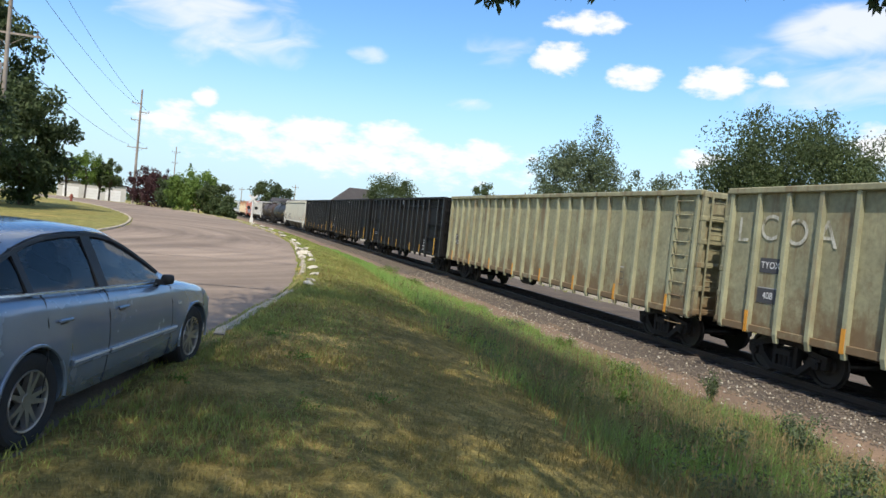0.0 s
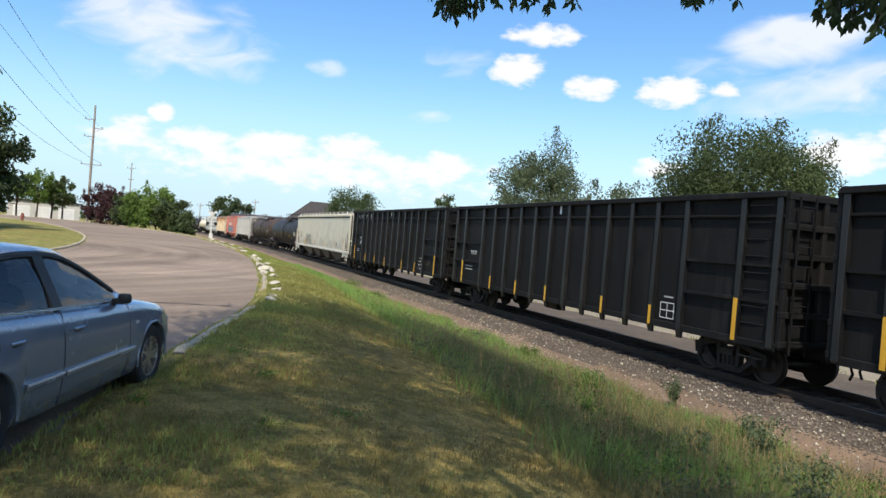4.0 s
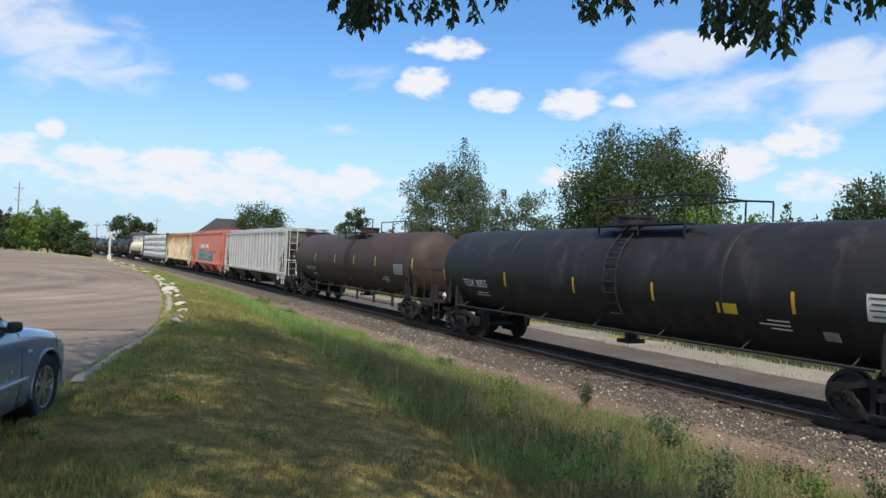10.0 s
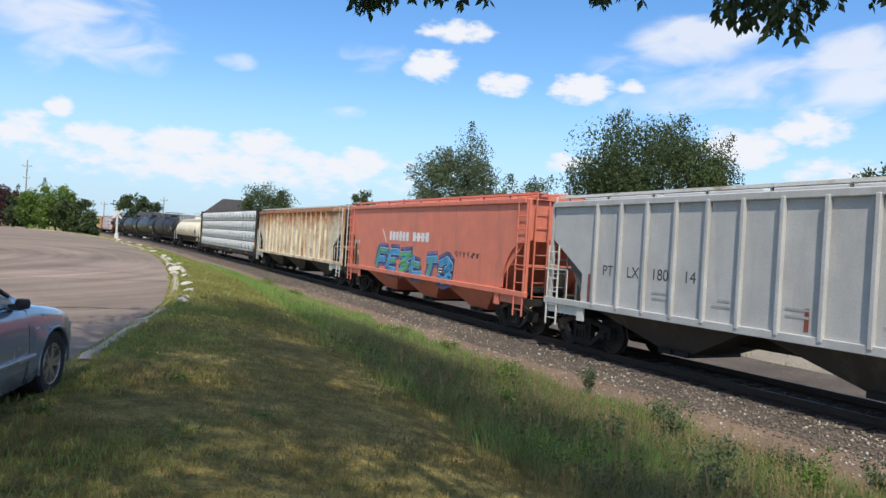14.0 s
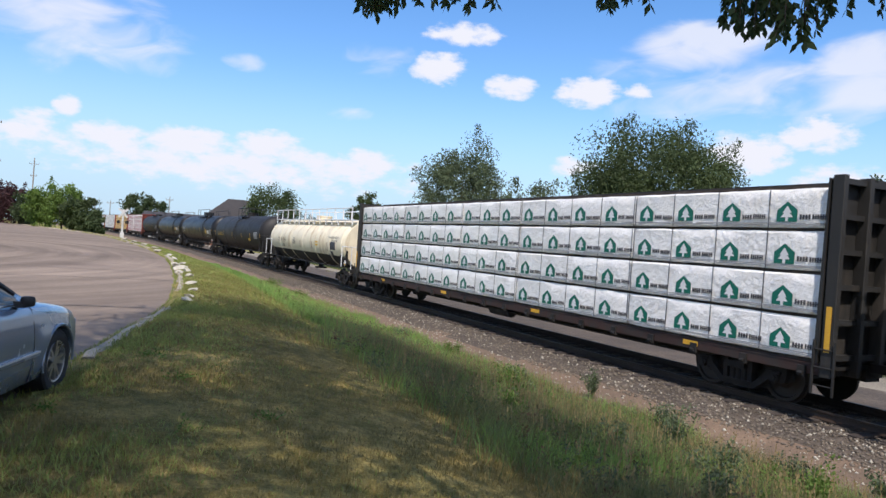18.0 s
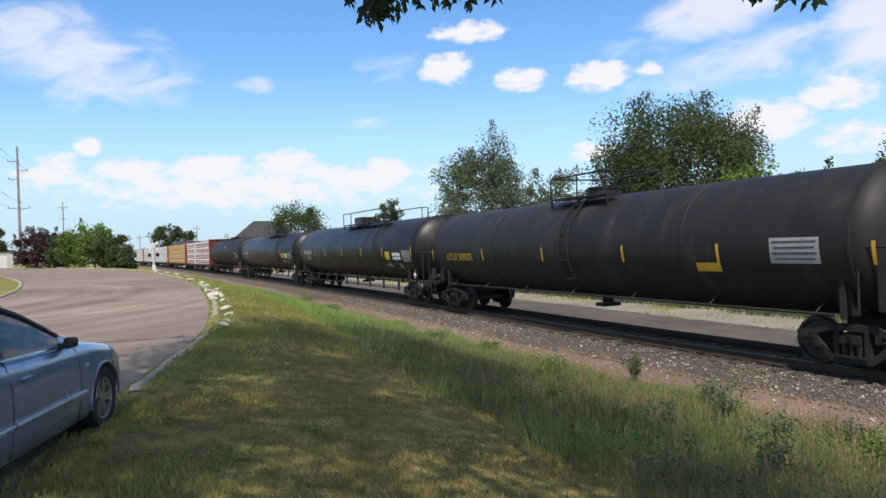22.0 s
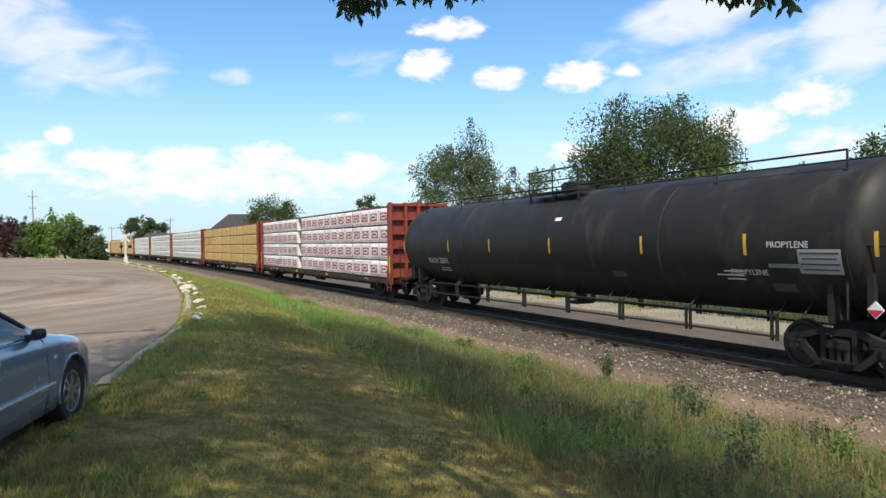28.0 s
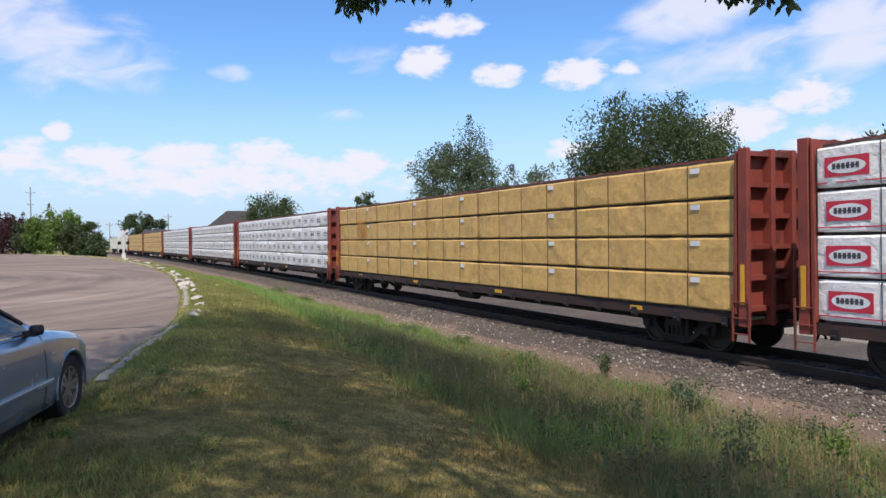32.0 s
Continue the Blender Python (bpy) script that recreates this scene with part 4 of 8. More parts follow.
        prism(bm, [(-(W + .02), 3.57), (-(W + .10), 3.61), (-(W + .10), 3.65), (-(W + .02), 3.67)], -h, h, "y")
        part("belt_rail", bm, mat, car)
    bm = bmesh.new()
    box(bm, (0, 0, zb), (2 * W, 2 * h, .08))
    box(bm, (0, 0, .82), (.36, 2 * h + .3, .3))
    for k in range(9):
        box(bm, (0, -h + 1 + (2 * h - 2) * k / 8, .98), (2.6, .14, .2))
    bar(bm, [(-.6, -h + 2, .75), (-.6, h - 2, .75)], .03)
    tube(bm, (-.9, .6, .72), (-.9, 1.5, .72), .16, 12)
    part("underframe", bm, "underframe", car)
    for i in (3, 5, 8, 10, 12) if dark else (1, 4, 7, 10, 13, 16, 19, 22):
        y = post_y[i]
        bm = bmesh.new()
        patch(bm, -(W + .14), y, 1.12, .10, .48, lift=.014)
        part("reflector_strip", bm, "yellow_tape" if dark else "orange_tape", car)
    if dark:
        for y in (post_y[1], post_y[-2]):
            bm = bmesh.new()
            patch(bm, -(W + .145), y, 1.38, .11, .92, lift=.014)
            part("reflector_strip", bm, "yellow_tape", car)
        bm = bmesh.new()
        patch(bm, -(W + .026), .12, 3.9, .10, .30, lift=.01)
        part("chalk_mark", bm, "mark_white", car)
    for tx, y, z, hh, mt in texts:
        y *= ALONG
        letters("car_lettering", tx, hh, mt, car, (-(W + .042), y, z))
        if not dark and hh < .3:
            bm = bmesh.new()
            patch(bm, -(W + .026), y, z, hh * 4.4, hh * 2.2, lift=.01)
            part("number_patch", bm, "mark_dark", car)
    print_lines(car, "mark_grey", -(W + .026), h - 1.55, 1.62 if dark else 1.9, 2, .8, .05, .13, seed=2)
    y0, z0 = (-5.3 * ALONG, 1.28) if dark else (-h + 3.6, 1.55)
    print_lines(car, "mark_grey", -(W + .026), y0, z0 + .34, 1, .42, .04, .1, seed=5)
    # a framed table of dates
    bm = bmesh.new()
    o, hs = [(-.27, -.2), (.27, -.2), (.27, .2), (-.27, .2)], []
    for c0, c1 in ((-.25, -.012), (.012, .25)):
        for r0, r1 in ((-.18, -.01), (.01, .18)):
            hs.append([(c0, r0), (c1, r0), (c1, r1), (c0, r1)])
    rim = [[bm.verts.new((-(W + .03), y0 + p, z0 + q)) for p, q in ring] for ring in [o] + hs]
    bmesh.ops.triangle_fill(bm, use_beauty=True, edges=[bm.edges.new((r[i], r[(i + 1) % 4])) for r in rim for i in range(4)])
    part("stencil_frame", bm, "mark_white" if dark else "mark_dark", car)
    for y in (-h + 1.75, h - 1.75):
        add_truck(car, y)
    add_ends(car, length / 2)
    return car


# covered hopper: ribbed or smooth sides, sloping ends, three outlets
def hopper(length, mat, ribs, label, texts=(), belly="hopper_belly", ladder_mat="cream_metal", bays=3, zt=3.92, curved=False, spot=(), board="", rib_end=0.0):
    length, rib_end = length * ALONG, rib_end * ALONG
    car = new_car("covered_hopper", label, length)
    a, W = length / 2 - .75, 1.46
    zs = 1.2
    b = a - (1.5 if curved else 1.3)
    # side outline: upright at the end top, then cut back to the sill
    if curved:
        cut = [(a, 2.75)] + [(b + .35 + (a - b - .35) * (1 - math.sin(t)), 2.75 - (2.75 - zs - .12) * (1 - math.cos(t))) for t in np.linspace(.15, math.pi / 2, 7)]
    else:
        cut = [(a, 2.85), (b, 2.0), (b, zs + .05)]
    left = [(-y, z) for y, z in reversed(cut)]
    side = [(-a, zt), (a, zt)] + cut + [(b, zs), (-b, zs)] + left
    for s in (-1, 1):
        bm = bmesh.new()
        prism(bm, side, s * (W - .05), s * W)
        part("side_sheet", bm, mat, car)
        bm = bmesh.new()
        box(bm, (s * (W + .02), 0, zs), (.12, 2 * a + .5, .16))
        part("side_sill", bm, "cream_metal" if (ribs == 0 and mat != "hopper_red") else mat, car, bevel=.01)
        bm = bmesh.new()
        box(bm, (s * (W + .02), 0, zt - .04), (.1, 2 * a + .04, .16))
        part("eave", bm, mat, car, bevel=.02)
    # inner body with sloping ends; the grey car's is darkened for its shade
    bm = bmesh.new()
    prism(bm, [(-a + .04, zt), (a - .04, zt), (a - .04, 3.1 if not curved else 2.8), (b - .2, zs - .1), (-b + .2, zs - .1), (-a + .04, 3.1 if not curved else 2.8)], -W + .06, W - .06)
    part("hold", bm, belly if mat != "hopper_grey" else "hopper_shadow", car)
    # roof
    bm = bmesh.new()
    prof = [(-W - .04, zt), (-W * .75, zt + .09), (-W * .35, zt + .15), (0, zt + .17), (W * .35, zt + .15), (W * .75, zt + .09), (W + .04, zt)]
    prism(bm, prof, -a - .05, a + .05, "y")
    part("roof", bm, mat, car)
    if ribs:
        for i in range(ribs):
            y = -rib_end + 2 * rib_end * i / (ribs - 1)
            lo = zs
            for s in (-1, 1):
                bm = bmesh.new()
                box(bm, (s * (W + .05), y, (zt + lo) / 2 - .03), (.1, .09, zt - lo - .08))
                part("rib", bm, mat, car, bevel=.012)
    # running board and hatches on the roof
    bm = bmesh.new()
    n = int(2 * a / 1.5)
    for i in range(n + 1):
        y = -a + 2 * a * i / n
        for s in (-1, 1):
            box(bm, (s * 1.02, y, zt + .13), (.05, .05, .18))
    for s in (-1, 1):
        box(bm, (s * 1.02, 0, zt + (.26 if board else .20)), (.42, 2 * a + .3, .03))
        box(bm, (s * 1.22, 0, zt + (.25 if board else .19)), (.03, 2 * a + .3, .07 if not board else .10))
    part("running_board", bm, board or ladder_mat, car)
    if board:
        # brackets stand out along the eave, over a black strip standing for its shadow
        for i in range(n + 1):
            y = -a + .3 + (2 * a - .6) * i / n
            bm = bmesh.new()
            box(bm, (-1.27, y, zt + .13), (.07, .07, .24))
            part("board_bracket", bm, ladder_mat, car)
        bm = bmesh.new()
        prism(bm, [(-W - .001, zt - .13), (-W - .05, zt - .13), (-W - .02, zt - .19), (-W - .001, zt - .20)], -a, a, "y")
        part("drip_line", bm, "underframe", car)
    for i in range(6):
        bm = bmesh.new()
        box(bm, (0, -a + 1.2 + (2 * a - 2.4) * i / 5, zt + .2), (.62, (2 * a - 2.4) / 5.4, .1))
        part("hatch_cover", bm, mat, car, bevel=.02)
    # outlets
    for k in range(bays):
        yc = -b + .2 + (2 * b - .4) * (k + .5) / bays
        hw = (2 * b - .4) / bays / 2
        y0, y1 = yc - hw, yc + hw
        if bays == 4:
            # the outer pair sit further in, with long slopes under the ends
            yc = (-5.5, -1.85, 1.85, 5.5)[k]
            y0, y1 = ((-b + .2, -3.68), (-3.66, -.02), (.02, 3.66), (3.68, b - .2))[k]
        bm = bmesh.new()
        top = [(-W + .12, y0, zs), (W - .12, y0, zs), (W - .12, y1, zs), (-W + .12, y1, zs)]
        gw, gl = (.95, .72) if bays == 4 else (.75, .5)
        low = [(-gw, yc - gl, .40), (gw, yc - gl, .40), (gw, yc + gl, .40), (-gw, yc + gl, .40)]
        vt, vl = [bm.verts.new(p) for p in top], [bm.verts.new(p) for p in low]
        for i in range(4):
            bm.faces.new((vt[i], vt[(i + 1) % 4], vl[(i + 1) % 4], vl[i]))
        bm.faces.new(vl)
        bm.faces.new(vt[::-1])
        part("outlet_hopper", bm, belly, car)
        bm = bmesh.new()
        box(bm, (0, yc, .37), (1.7, .9, .12) if bays != 4 else (2.1, 1.5, .12))
        tube(bm, (-.95, yc, .37), (.95, yc, .37), .05, 8)
        part("outlet_gate", bm, "underframe" if bays != 4 else "truck_iron", car)
    bm = bmesh.new()
    box(bm, (0, 0, .84), (.4, 2 * a + .7, .26))
    for s in (-1, 1):
        box(bm, (0, s * (a + .22), .98), (2.9, .16, .2))
        box(bm, (0, s * (a - 1.0), .98), (2.7, .3, .26))
    part("center_sill", bm, "underframe", car)
    for s in (-1, 1):
        bm = bmesh.new()
        for x in (-W + .04, W - .04):
            box(bm, (x, s * (a + .1), (zt + .95) / 2), (.09, .09, zt - .95))
        for x in (-.55, .55):
            box(bm, (x, s * (a + .04), 1.9), (.1, .1, 1.9))
        box(bm, (0, s * (a + .08), 2.05), (2 * W, .06, .08))
        part("end_frame", bm, mat, car)
        for q in ((-W - .06, s * (a - .1), .55, zt + .1 if not board and (curved or s < 0) else 2.7, .46, 9 if not board and (curved or s < 0) else 6, .014, True, "y"), (W + .06, s * (a - .1), .55, zt + .1, .46, 9, .014, True, "y"), (-W + .42, s * (a + .24), .95, zt + .2, .46, 8, .014, True, "x")):
            bm = bmesh.new()
            ladder(bm, *q)
            part("ladder", bm, ladder_mat, car)
        bm = bmesh.new()
        bar(bm, [(-W - .06, s * (a + .25), 2.05), (-W - .06, s * (a - .75), 2.05), (-W - .06, s * (a - .75), 1.2)], .014)
        part("hand_rail", bm, ladder_mat, car)
        bm = bmesh.new()
        box(bm, (-W + .02, s * (a - .55), 1.02), (.06, 1.3, .26))
        box(bm, (-W - .02, s * (a - 1.35), .95), (.05, .26, .34))
        part("sill_step", bm, ladder_mat, car)
        bm = bmesh.new()
        tube(bm, (.3, s * (a - .6), 1.35), (.3, s * (a - .6), 2.0), .17, 12)
        tube(bm, (-.7, s * (a - .7), 1.25), (.5, s * (a - .7), 1.25), .13, 12)
        part("brake_gear", bm, "underframe", car)
    for tx, y, z, hh, mt in texts:
        letters("car_lettering", tx, hh, mt, car, (-(W + .006), y * ALONG, z))
    for nm, mt, y, z, w, hh in spot:
        bm = bmesh.new()
        patch(bm, -W, y * ALONG, z, w, hh)
        part(nm, bm, mt, car)
    for y in (-a + .95, a - .95):
        add_truck(car, y)
    add_ends(car, length / 2)
    return car


# tank car
def tank(length, mat, label, top=3.62, radius=1.36, texts=(), rail="short", platform="steel_black", rings=2, panels=(), hood=False, text_mat="mark_white", strip_z=None, top_rail=False, strip_y=None, deck=None, lad_y=None, placards=(), inset=0.0):
    length *= ALONG
    texts = [(tx, y * ALONG, z, hh) for tx, y, z, hh in texts]
    panels = [(nm, mt, y * ALONG, z, w, hh) for nm, mt, y, z, w, hh in panels]
    strip_y = [y * ALONG for y in strip_y or ()]
    deck = deck and (deck[0] * ALONG, deck[1] * ALONG)
    car = new_car("tank_car", label, length)
    a, R = length / 2 - .68, radius
    cz = top - R
    bm = bmesh.new()
    # dished heads; the leading one may stand further in
    head = [(.72 - .72 * math.cos(t), R * math.sin(t)) for t in np.linspace(.03, math.pi / 2, 10)]
    prof = [(-a + inset + y, r) for y, r in head] + [(a - y, r) for y, r in reversed(head)]
    lathe(bm, prof, 48, (0, 0, cz))
    part("tank_shell", bm, mat, car, smooth=True)
    for k in range(rings):
        y = (-a + .75) + (2 * a - 1.5) * (k + (0 if rings > 3 else .5)) / (max(1, rings - 1) if rings > 3 else rings)
        bm = bmesh.new()
        lathe(bm, [(y - .05, R), (y - .04, R + .014), (y + .04, R + .014), (y + .05, R)], 48, (0, 0, cz))
        part("shell_band", bm, mat, car, smooth=True)
    for s in (-1, 1):
        bm = bmesh.new()
        e = a - (inset if s < 0 else 0)
        lathe(bm, [(s * (e - .74), R), (s * (e - .73), R + .012), (s * (e - .66), R + .010), (s * (e - .65), R - .01)], 48, (0, 0, cz))
        part("head_seam", bm, mat, car, smooth=True)
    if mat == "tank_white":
        # black sheet over the lower part of the cream shell
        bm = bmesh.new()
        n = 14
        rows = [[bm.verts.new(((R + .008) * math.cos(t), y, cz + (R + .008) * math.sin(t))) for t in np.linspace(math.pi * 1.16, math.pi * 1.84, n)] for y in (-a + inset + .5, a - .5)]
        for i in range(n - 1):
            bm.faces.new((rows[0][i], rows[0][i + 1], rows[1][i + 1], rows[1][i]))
        part("under_coating", bm, "underframe", car, "black band round the underside", smooth=True)
    # sill stubs, saddles, end platforms
    for s in (-1, 1):
        bm = bmesh.new()
        box(bm, (0, s * (a - .55), .88), (.42, 3.2, .32))
        box(bm, (0, s * (a + .1), 1.0), (2.6, .6, .07))
        box(bm, (0, s * (a + .38), .92), (2.7, .08, .2))
        prism(bm, [(-1.15, 1.02), (1.15, 1.02), (1.2, cz - R * .55), (.8, cz - R * .8), (0, cz - R + .02), (-.8, cz - R * .8), (-1.2, cz - R * .55)], s * (a - 1.35), s * (a - 1.6), "y")
        part("saddle", bm, "underframe", car)
        rm = platform if mat == "tank_white" else "underframe"
        for e in (-1, 1):
            bm = bmesh.new()
            bar(bm, [(e * 1.32, s * (a - 1.1), 1.05), (e * 1.32, s * (a - 1.1), cz - .1), (e * 1.32, s * (a + .36), cz - .1), (e * 1.32, s * (a + .36), 1.0)], .022)
            part("hand_rail", bm, rm, car)
            bm = bmesh.new()
            bar(bm, [(e * 1.34, s * (a + .1), 1.0), (e * 1.34, s * (a + .1), .45), (e * 1.34, s * (a - .3), .45), (e * 1.34, s * (a - .3), 1.0)], .02)
            bar(bm, [(e * 1.34, s * (a + .1), .72), (e * 1.34, s * (a - .3), .72)], .018)
            part("stirrup_step", bm, "underframe", car)
        bm = bmesh.new()
        bar(bm, [(-1.32, s * (a + .36), cz - .1), (1.32, s * (a + .36), cz - .1)], .022)
        part("end_railing", bm, rm, car)
        bm = bmesh.new()
        tube(bm, (-.8, s * (a - .1), 1.16), (.5, s * (a - .1), 1.16), .14, 12)
        part("air_reservoir", bm, "underframe", car)
        bm = bmesh.new()
        tube(bm, (-.75, s * (a + .2), 1.05), (-.75, s * (a + .2), 1.55), .11, 10)
        part("brake_cylinder", bm, "underframe", car)
        bm = bmesh.new()
        box(bm, (-1.18, s * (a - .75), 1.5), (.1, .12, .75))
        part("saddle_post", bm, "underframe", car)
        bm = bmesh.new()
        box(bm, (-1.25, s * (a - 1.45), 1.3), (.05, .1, .7))
        part("placard_post", bm, "underframe", car)
        if s in placards:
            bm = bmesh.new()
            q = pose(-1.30, s * (a - .62), 1.26, 45)
            box(bm, q.translation, (.02, .21, .21), q.to_3x3())
            pl = part("placard", bm, "mark_white", car, "white diamond hazard placard with a red half" if mat != "tank_white" else "pale diamond hazard placard")
            bm = bmesh.new()
            flat(bm, [(-.13, 0), (0, -.13), (.13, 0)], -1.315, s * (a - .62), 1.26)
            part("placard_field", bm, "mark_red" if mat != "tank_white" else "mark_yellow", pl)
    if rail == "mid":
        run = a - 2.6
        for e in (-1, 1):
            for z in (.98, .60):
                bm = bmesh.new()
                bar(bm, [(e * 1.3, -run, z), (e * 1.3, run, z)], .026)
                part("side_rail", bm, "underframe", car)
            n = int(2 * run / 2.0)
            for k in range(n + 1):
                y = -run + 2 * run * k / n
                bm = bmesh.new()
                box(bm, (e * 1.3, y - .06, .78), (.05, .05, .52))
                box(bm, (e * 1.3, y + .06, .78), (.05, .05, .52))
                bar(bm, [(e * 1.28, y, .98), (e * .9, y, cz - R * .78)], .02)
                part("rail_post", bm, "underframe", car)
    bm = bmesh.new()
    if rail != "mid":
        bar(bm, [(-1.3, -a + 1.6, 1.02), (-1.3, a - 1.6, 1.02)], .03)
    bar(bm, [(-.2, -a + 2.2, .98), (-.2, a - 2.2, .98)], .03)
    for k in range(7):
        y = -a + 2 + (2 * a - 4) * k / 6
        bar(bm, [(-1.3, y, 1.02), (-.9, y, cz - R * .72)], .018)
    tube(bm, (0, 0, cz - R - .3), (0, 0, cz - R + .05), .16, 12)
    box(bm, (0, 0, cz - R - .26), (.6, .4, .1))
    part("side_pipe", bm, "underframe", car)
    # dome fittings, platform and ladder
    bm = bmesh.new()
    if hood:
        box(bm, (0, .2, top + .2), (.9, 1.3, .42))
        tube(bm, (0, -1.1, top - .05), (0, -1.1, top + .25), .3, 16)
    else:
        tube(bm, (0, 0, top - .08), (0, 0, top + .22), .46, 20)
        tube(bm, (0, 0, top + .22), (0, 0, top + .28), .5, 20)
    tube(bm, (.1, .9, top - .05), (.1, .9, top + .3), .1, 10)
    part("manway", bm, mat if not hood else platform, car, bevel=0)
    half = 1.2 if top_rail else {"short": 1.35, "mid": 2.7, "long": a - .9}[rail]
    mid = 0
    if deck:
        mid, half = (deck[0] + deck[1]) / 2, (deck[1] - deck[0]) / 2
    bm = bmesh.new()
    for s in (-1, 1):
        box(bm, (s * .78, mid, top - .02), (.42, 2 * half, .04))
        for k in range(int(2 * half / 1.1) + 1):
            y = mid - half + 2 * half * k / int(2 * half / 1.1)
            box(bm, (s * .95, y, top - .14), (.05, .05, .3))
    part("platform", bm, platform, car)
    rh = .62 if rail != "long" else .6
    for s in (-1, 1):
        bm = bmesh.new()
        n = max(2, int(2 * half / 1.4))
        for k in range(n + 1):
            y = mid - half + 2 * half * k / n
            if deck and 0 < k < n - 1:
                continue
            bar(bm, [(s * .98, y, top - .05), (s * .98, y, top + rh)], .024)
        bar(bm, [(s * .98, mid - half, top + rh), (s * .98, mid + half, top + rh)], .026)
        if deck:
            bar(bm, [(s * .98, mid - half, top + rh), (s * .98, mid - half - .75, top + rh * .9), (s * .98, mid - half - .75, top + .1)], .024)
        elif rail == "mid":
            bar(bm, [(s * .98, -half, top + rh * .5), (s * .98, half, top + rh * .5)], .02)
        part("platform_railing", bm, platform, car)
    if rail == "short":
        for y in (mid - half, mid + half):
            bm = bmesh.new()
            bar(bm, [(-.98, y, top + rh), (.98, y, top + rh)], .024)
            part("railing_crossbar", bm, platform, car)
    if top_rail:
        for e in (-1, 1):
            bm = bmesh.new()
            bar(bm, [(e * .85, -a + 1.4, top - .25), (e * .85, -a + 1.4, top + .12), (e * .85, a - 1.4, top + .12), (e * .85, a - 1.4, top - .25)], .022)
            for k in range(1, 6):
                y = -a + 1.4 + (2 * a - 2.8) * k / 6
                bar(bm, [(e * .85, y, top - .25), (e * .85, y, top + .12)], .02)
            part("hand_rail", bm, "underframe", car)
    ly = lad_y if lad_y is not None else deck[0] + .35 if deck else 0
    for s in (1,) if rail != "short" and not deck else (-1, 1):
        bm = bmesh.new()
        for k in range(11):
            ang = -.62 + k * .19
            p = (s * (R + .1) * math.cos(ang), cz + (R + .1) * math.sin(ang))
            if p[1] < top - .1:
                tube(bm, (p[0], ly - .22, p[1]), (p[0], ly + .22, p[1]), .017, 5)
        for y in (ly - .22, ly + .22):
            bar(bm, [(s * (R + .1) * math.cos(-.62 + k * .19), y, cz + (R + .1) * math.sin(-.62 + k * .19)) for k in range(11)], .02, 5)
        part("tank_ladder", bm, "underframe" if mat != "tank_white" else platform, car)
    for y in strip_y:
        bm = bmesh.new()
        patch(bm, 0, y, strip_z or cz + .05, .075, .42, R, cz)
        part("reflector_strip", bm, "strip_red" if mat == "tank_white" else "lemon_tape" if mat == "tank_brown" else "yellow_tape", car)
    for tx, y, z, hh in texts:
        letters("car_lettering", tx, hh, text_mat, car, (-R, y, z), radius=R, cz=cz)
    for nm, mt, y, z, w, hh in panels:
        bm = bmesh.new()
        patch(bm, 0, y, z, w, hh, R, cz, lift=.008)
        pan = part(nm, bm, mt, car)
        if mt in ("mark_grey", "cream_metal"):
            bm = bmesh.new()
            for k in range(4):
                patch(bm, 0, y, z + hh * (.34 - .22 * k), w * (.9 - .08 * (k % 2)), hh * .07, R, cz, lift=.013)
            part("printed_word", bm, "mark_dark", pan)
    if texts and text_mat != "mark_yellow":
        print_lines(car, text_mat, 0, texts[0][1] - .2, texts[0][2] - .3, 2, 1.0, .028, .1, R, cz, 3)
    if text_mat != "mark_yellow":
        print_lines(car, text_mat, 0, -a + 3.6, cz - .62, 3, .7, .028, .09, R, cz, 8)
    for y in (-a + 1.45, a - 1.45):
        add_truck(car, y)
    add_ends(car, length / 2)
    return car


# flat car with a centre beam, loaded on both sides with wrapped lumber
def bundle_mesh(name, w, d, h, mat, seed, panels):
    """A wrapped stack of boards: the sheet sags between the straps and creases at the corners."""
    rng = random.Random(seed)
    bm = bmesh.new()
    n = panels * 4
    rows = []
    for i in range(n + 1):
        y = -w / 2 + w * i / n
        e = 0.014 if i in (0, n) else 0
        strap = i % 4 == 0
        ring = [(-d / 2 + .02, -h / 2), (-d / 2, -h / 2 + .03), (-d / 2, -h / 5), (-d / 2, h / 5), (-d / 2, h / 2 - .04), (-d / 2 + .03, h / 2), (d / 2, h / 2), (d / 2, -h / 2)]
        sag = 0.006 if strap else rng.uniform(-.016, .006)
        rows.append([bm.verts.new((x + (e if x < 0 else -e) + (sag + rng.uniform(-.007, .007) if x < 0 else 0), y + rng.uniform(-.012, .012) * (0 < i < n),
                                   z * (1 - e) + rng.uniform(-.007, .007))) for x, z in ring])
    for r0, r1 in zip(rows, rows[1:]):
        for j in range(8):
            bm.faces.new((r0[j], r0[(j + 1) % 8], r1[(j + 1) % 8], r1[j]))
    bm.faces.new(rows[0][::-1])
    bm.faces.new(rows[-1])
    return finish(name, bm, mat, smooth=mat != "wrap_kraft")


def flat(bm, pts, x=-.004, y=0, z=0):
    bm.faces.new([bm.verts.new((x, y + p, z + q)) for p, q in pts])


def oval(bm, x, y, z, rx, rz, n=16):
    flat(bm, [(rx * math.cos(2 * math.pi * i / n), rz * math.sin(2 * math.pi * i / n)) for i in range(n)], x, y, z)


MARKS = {}


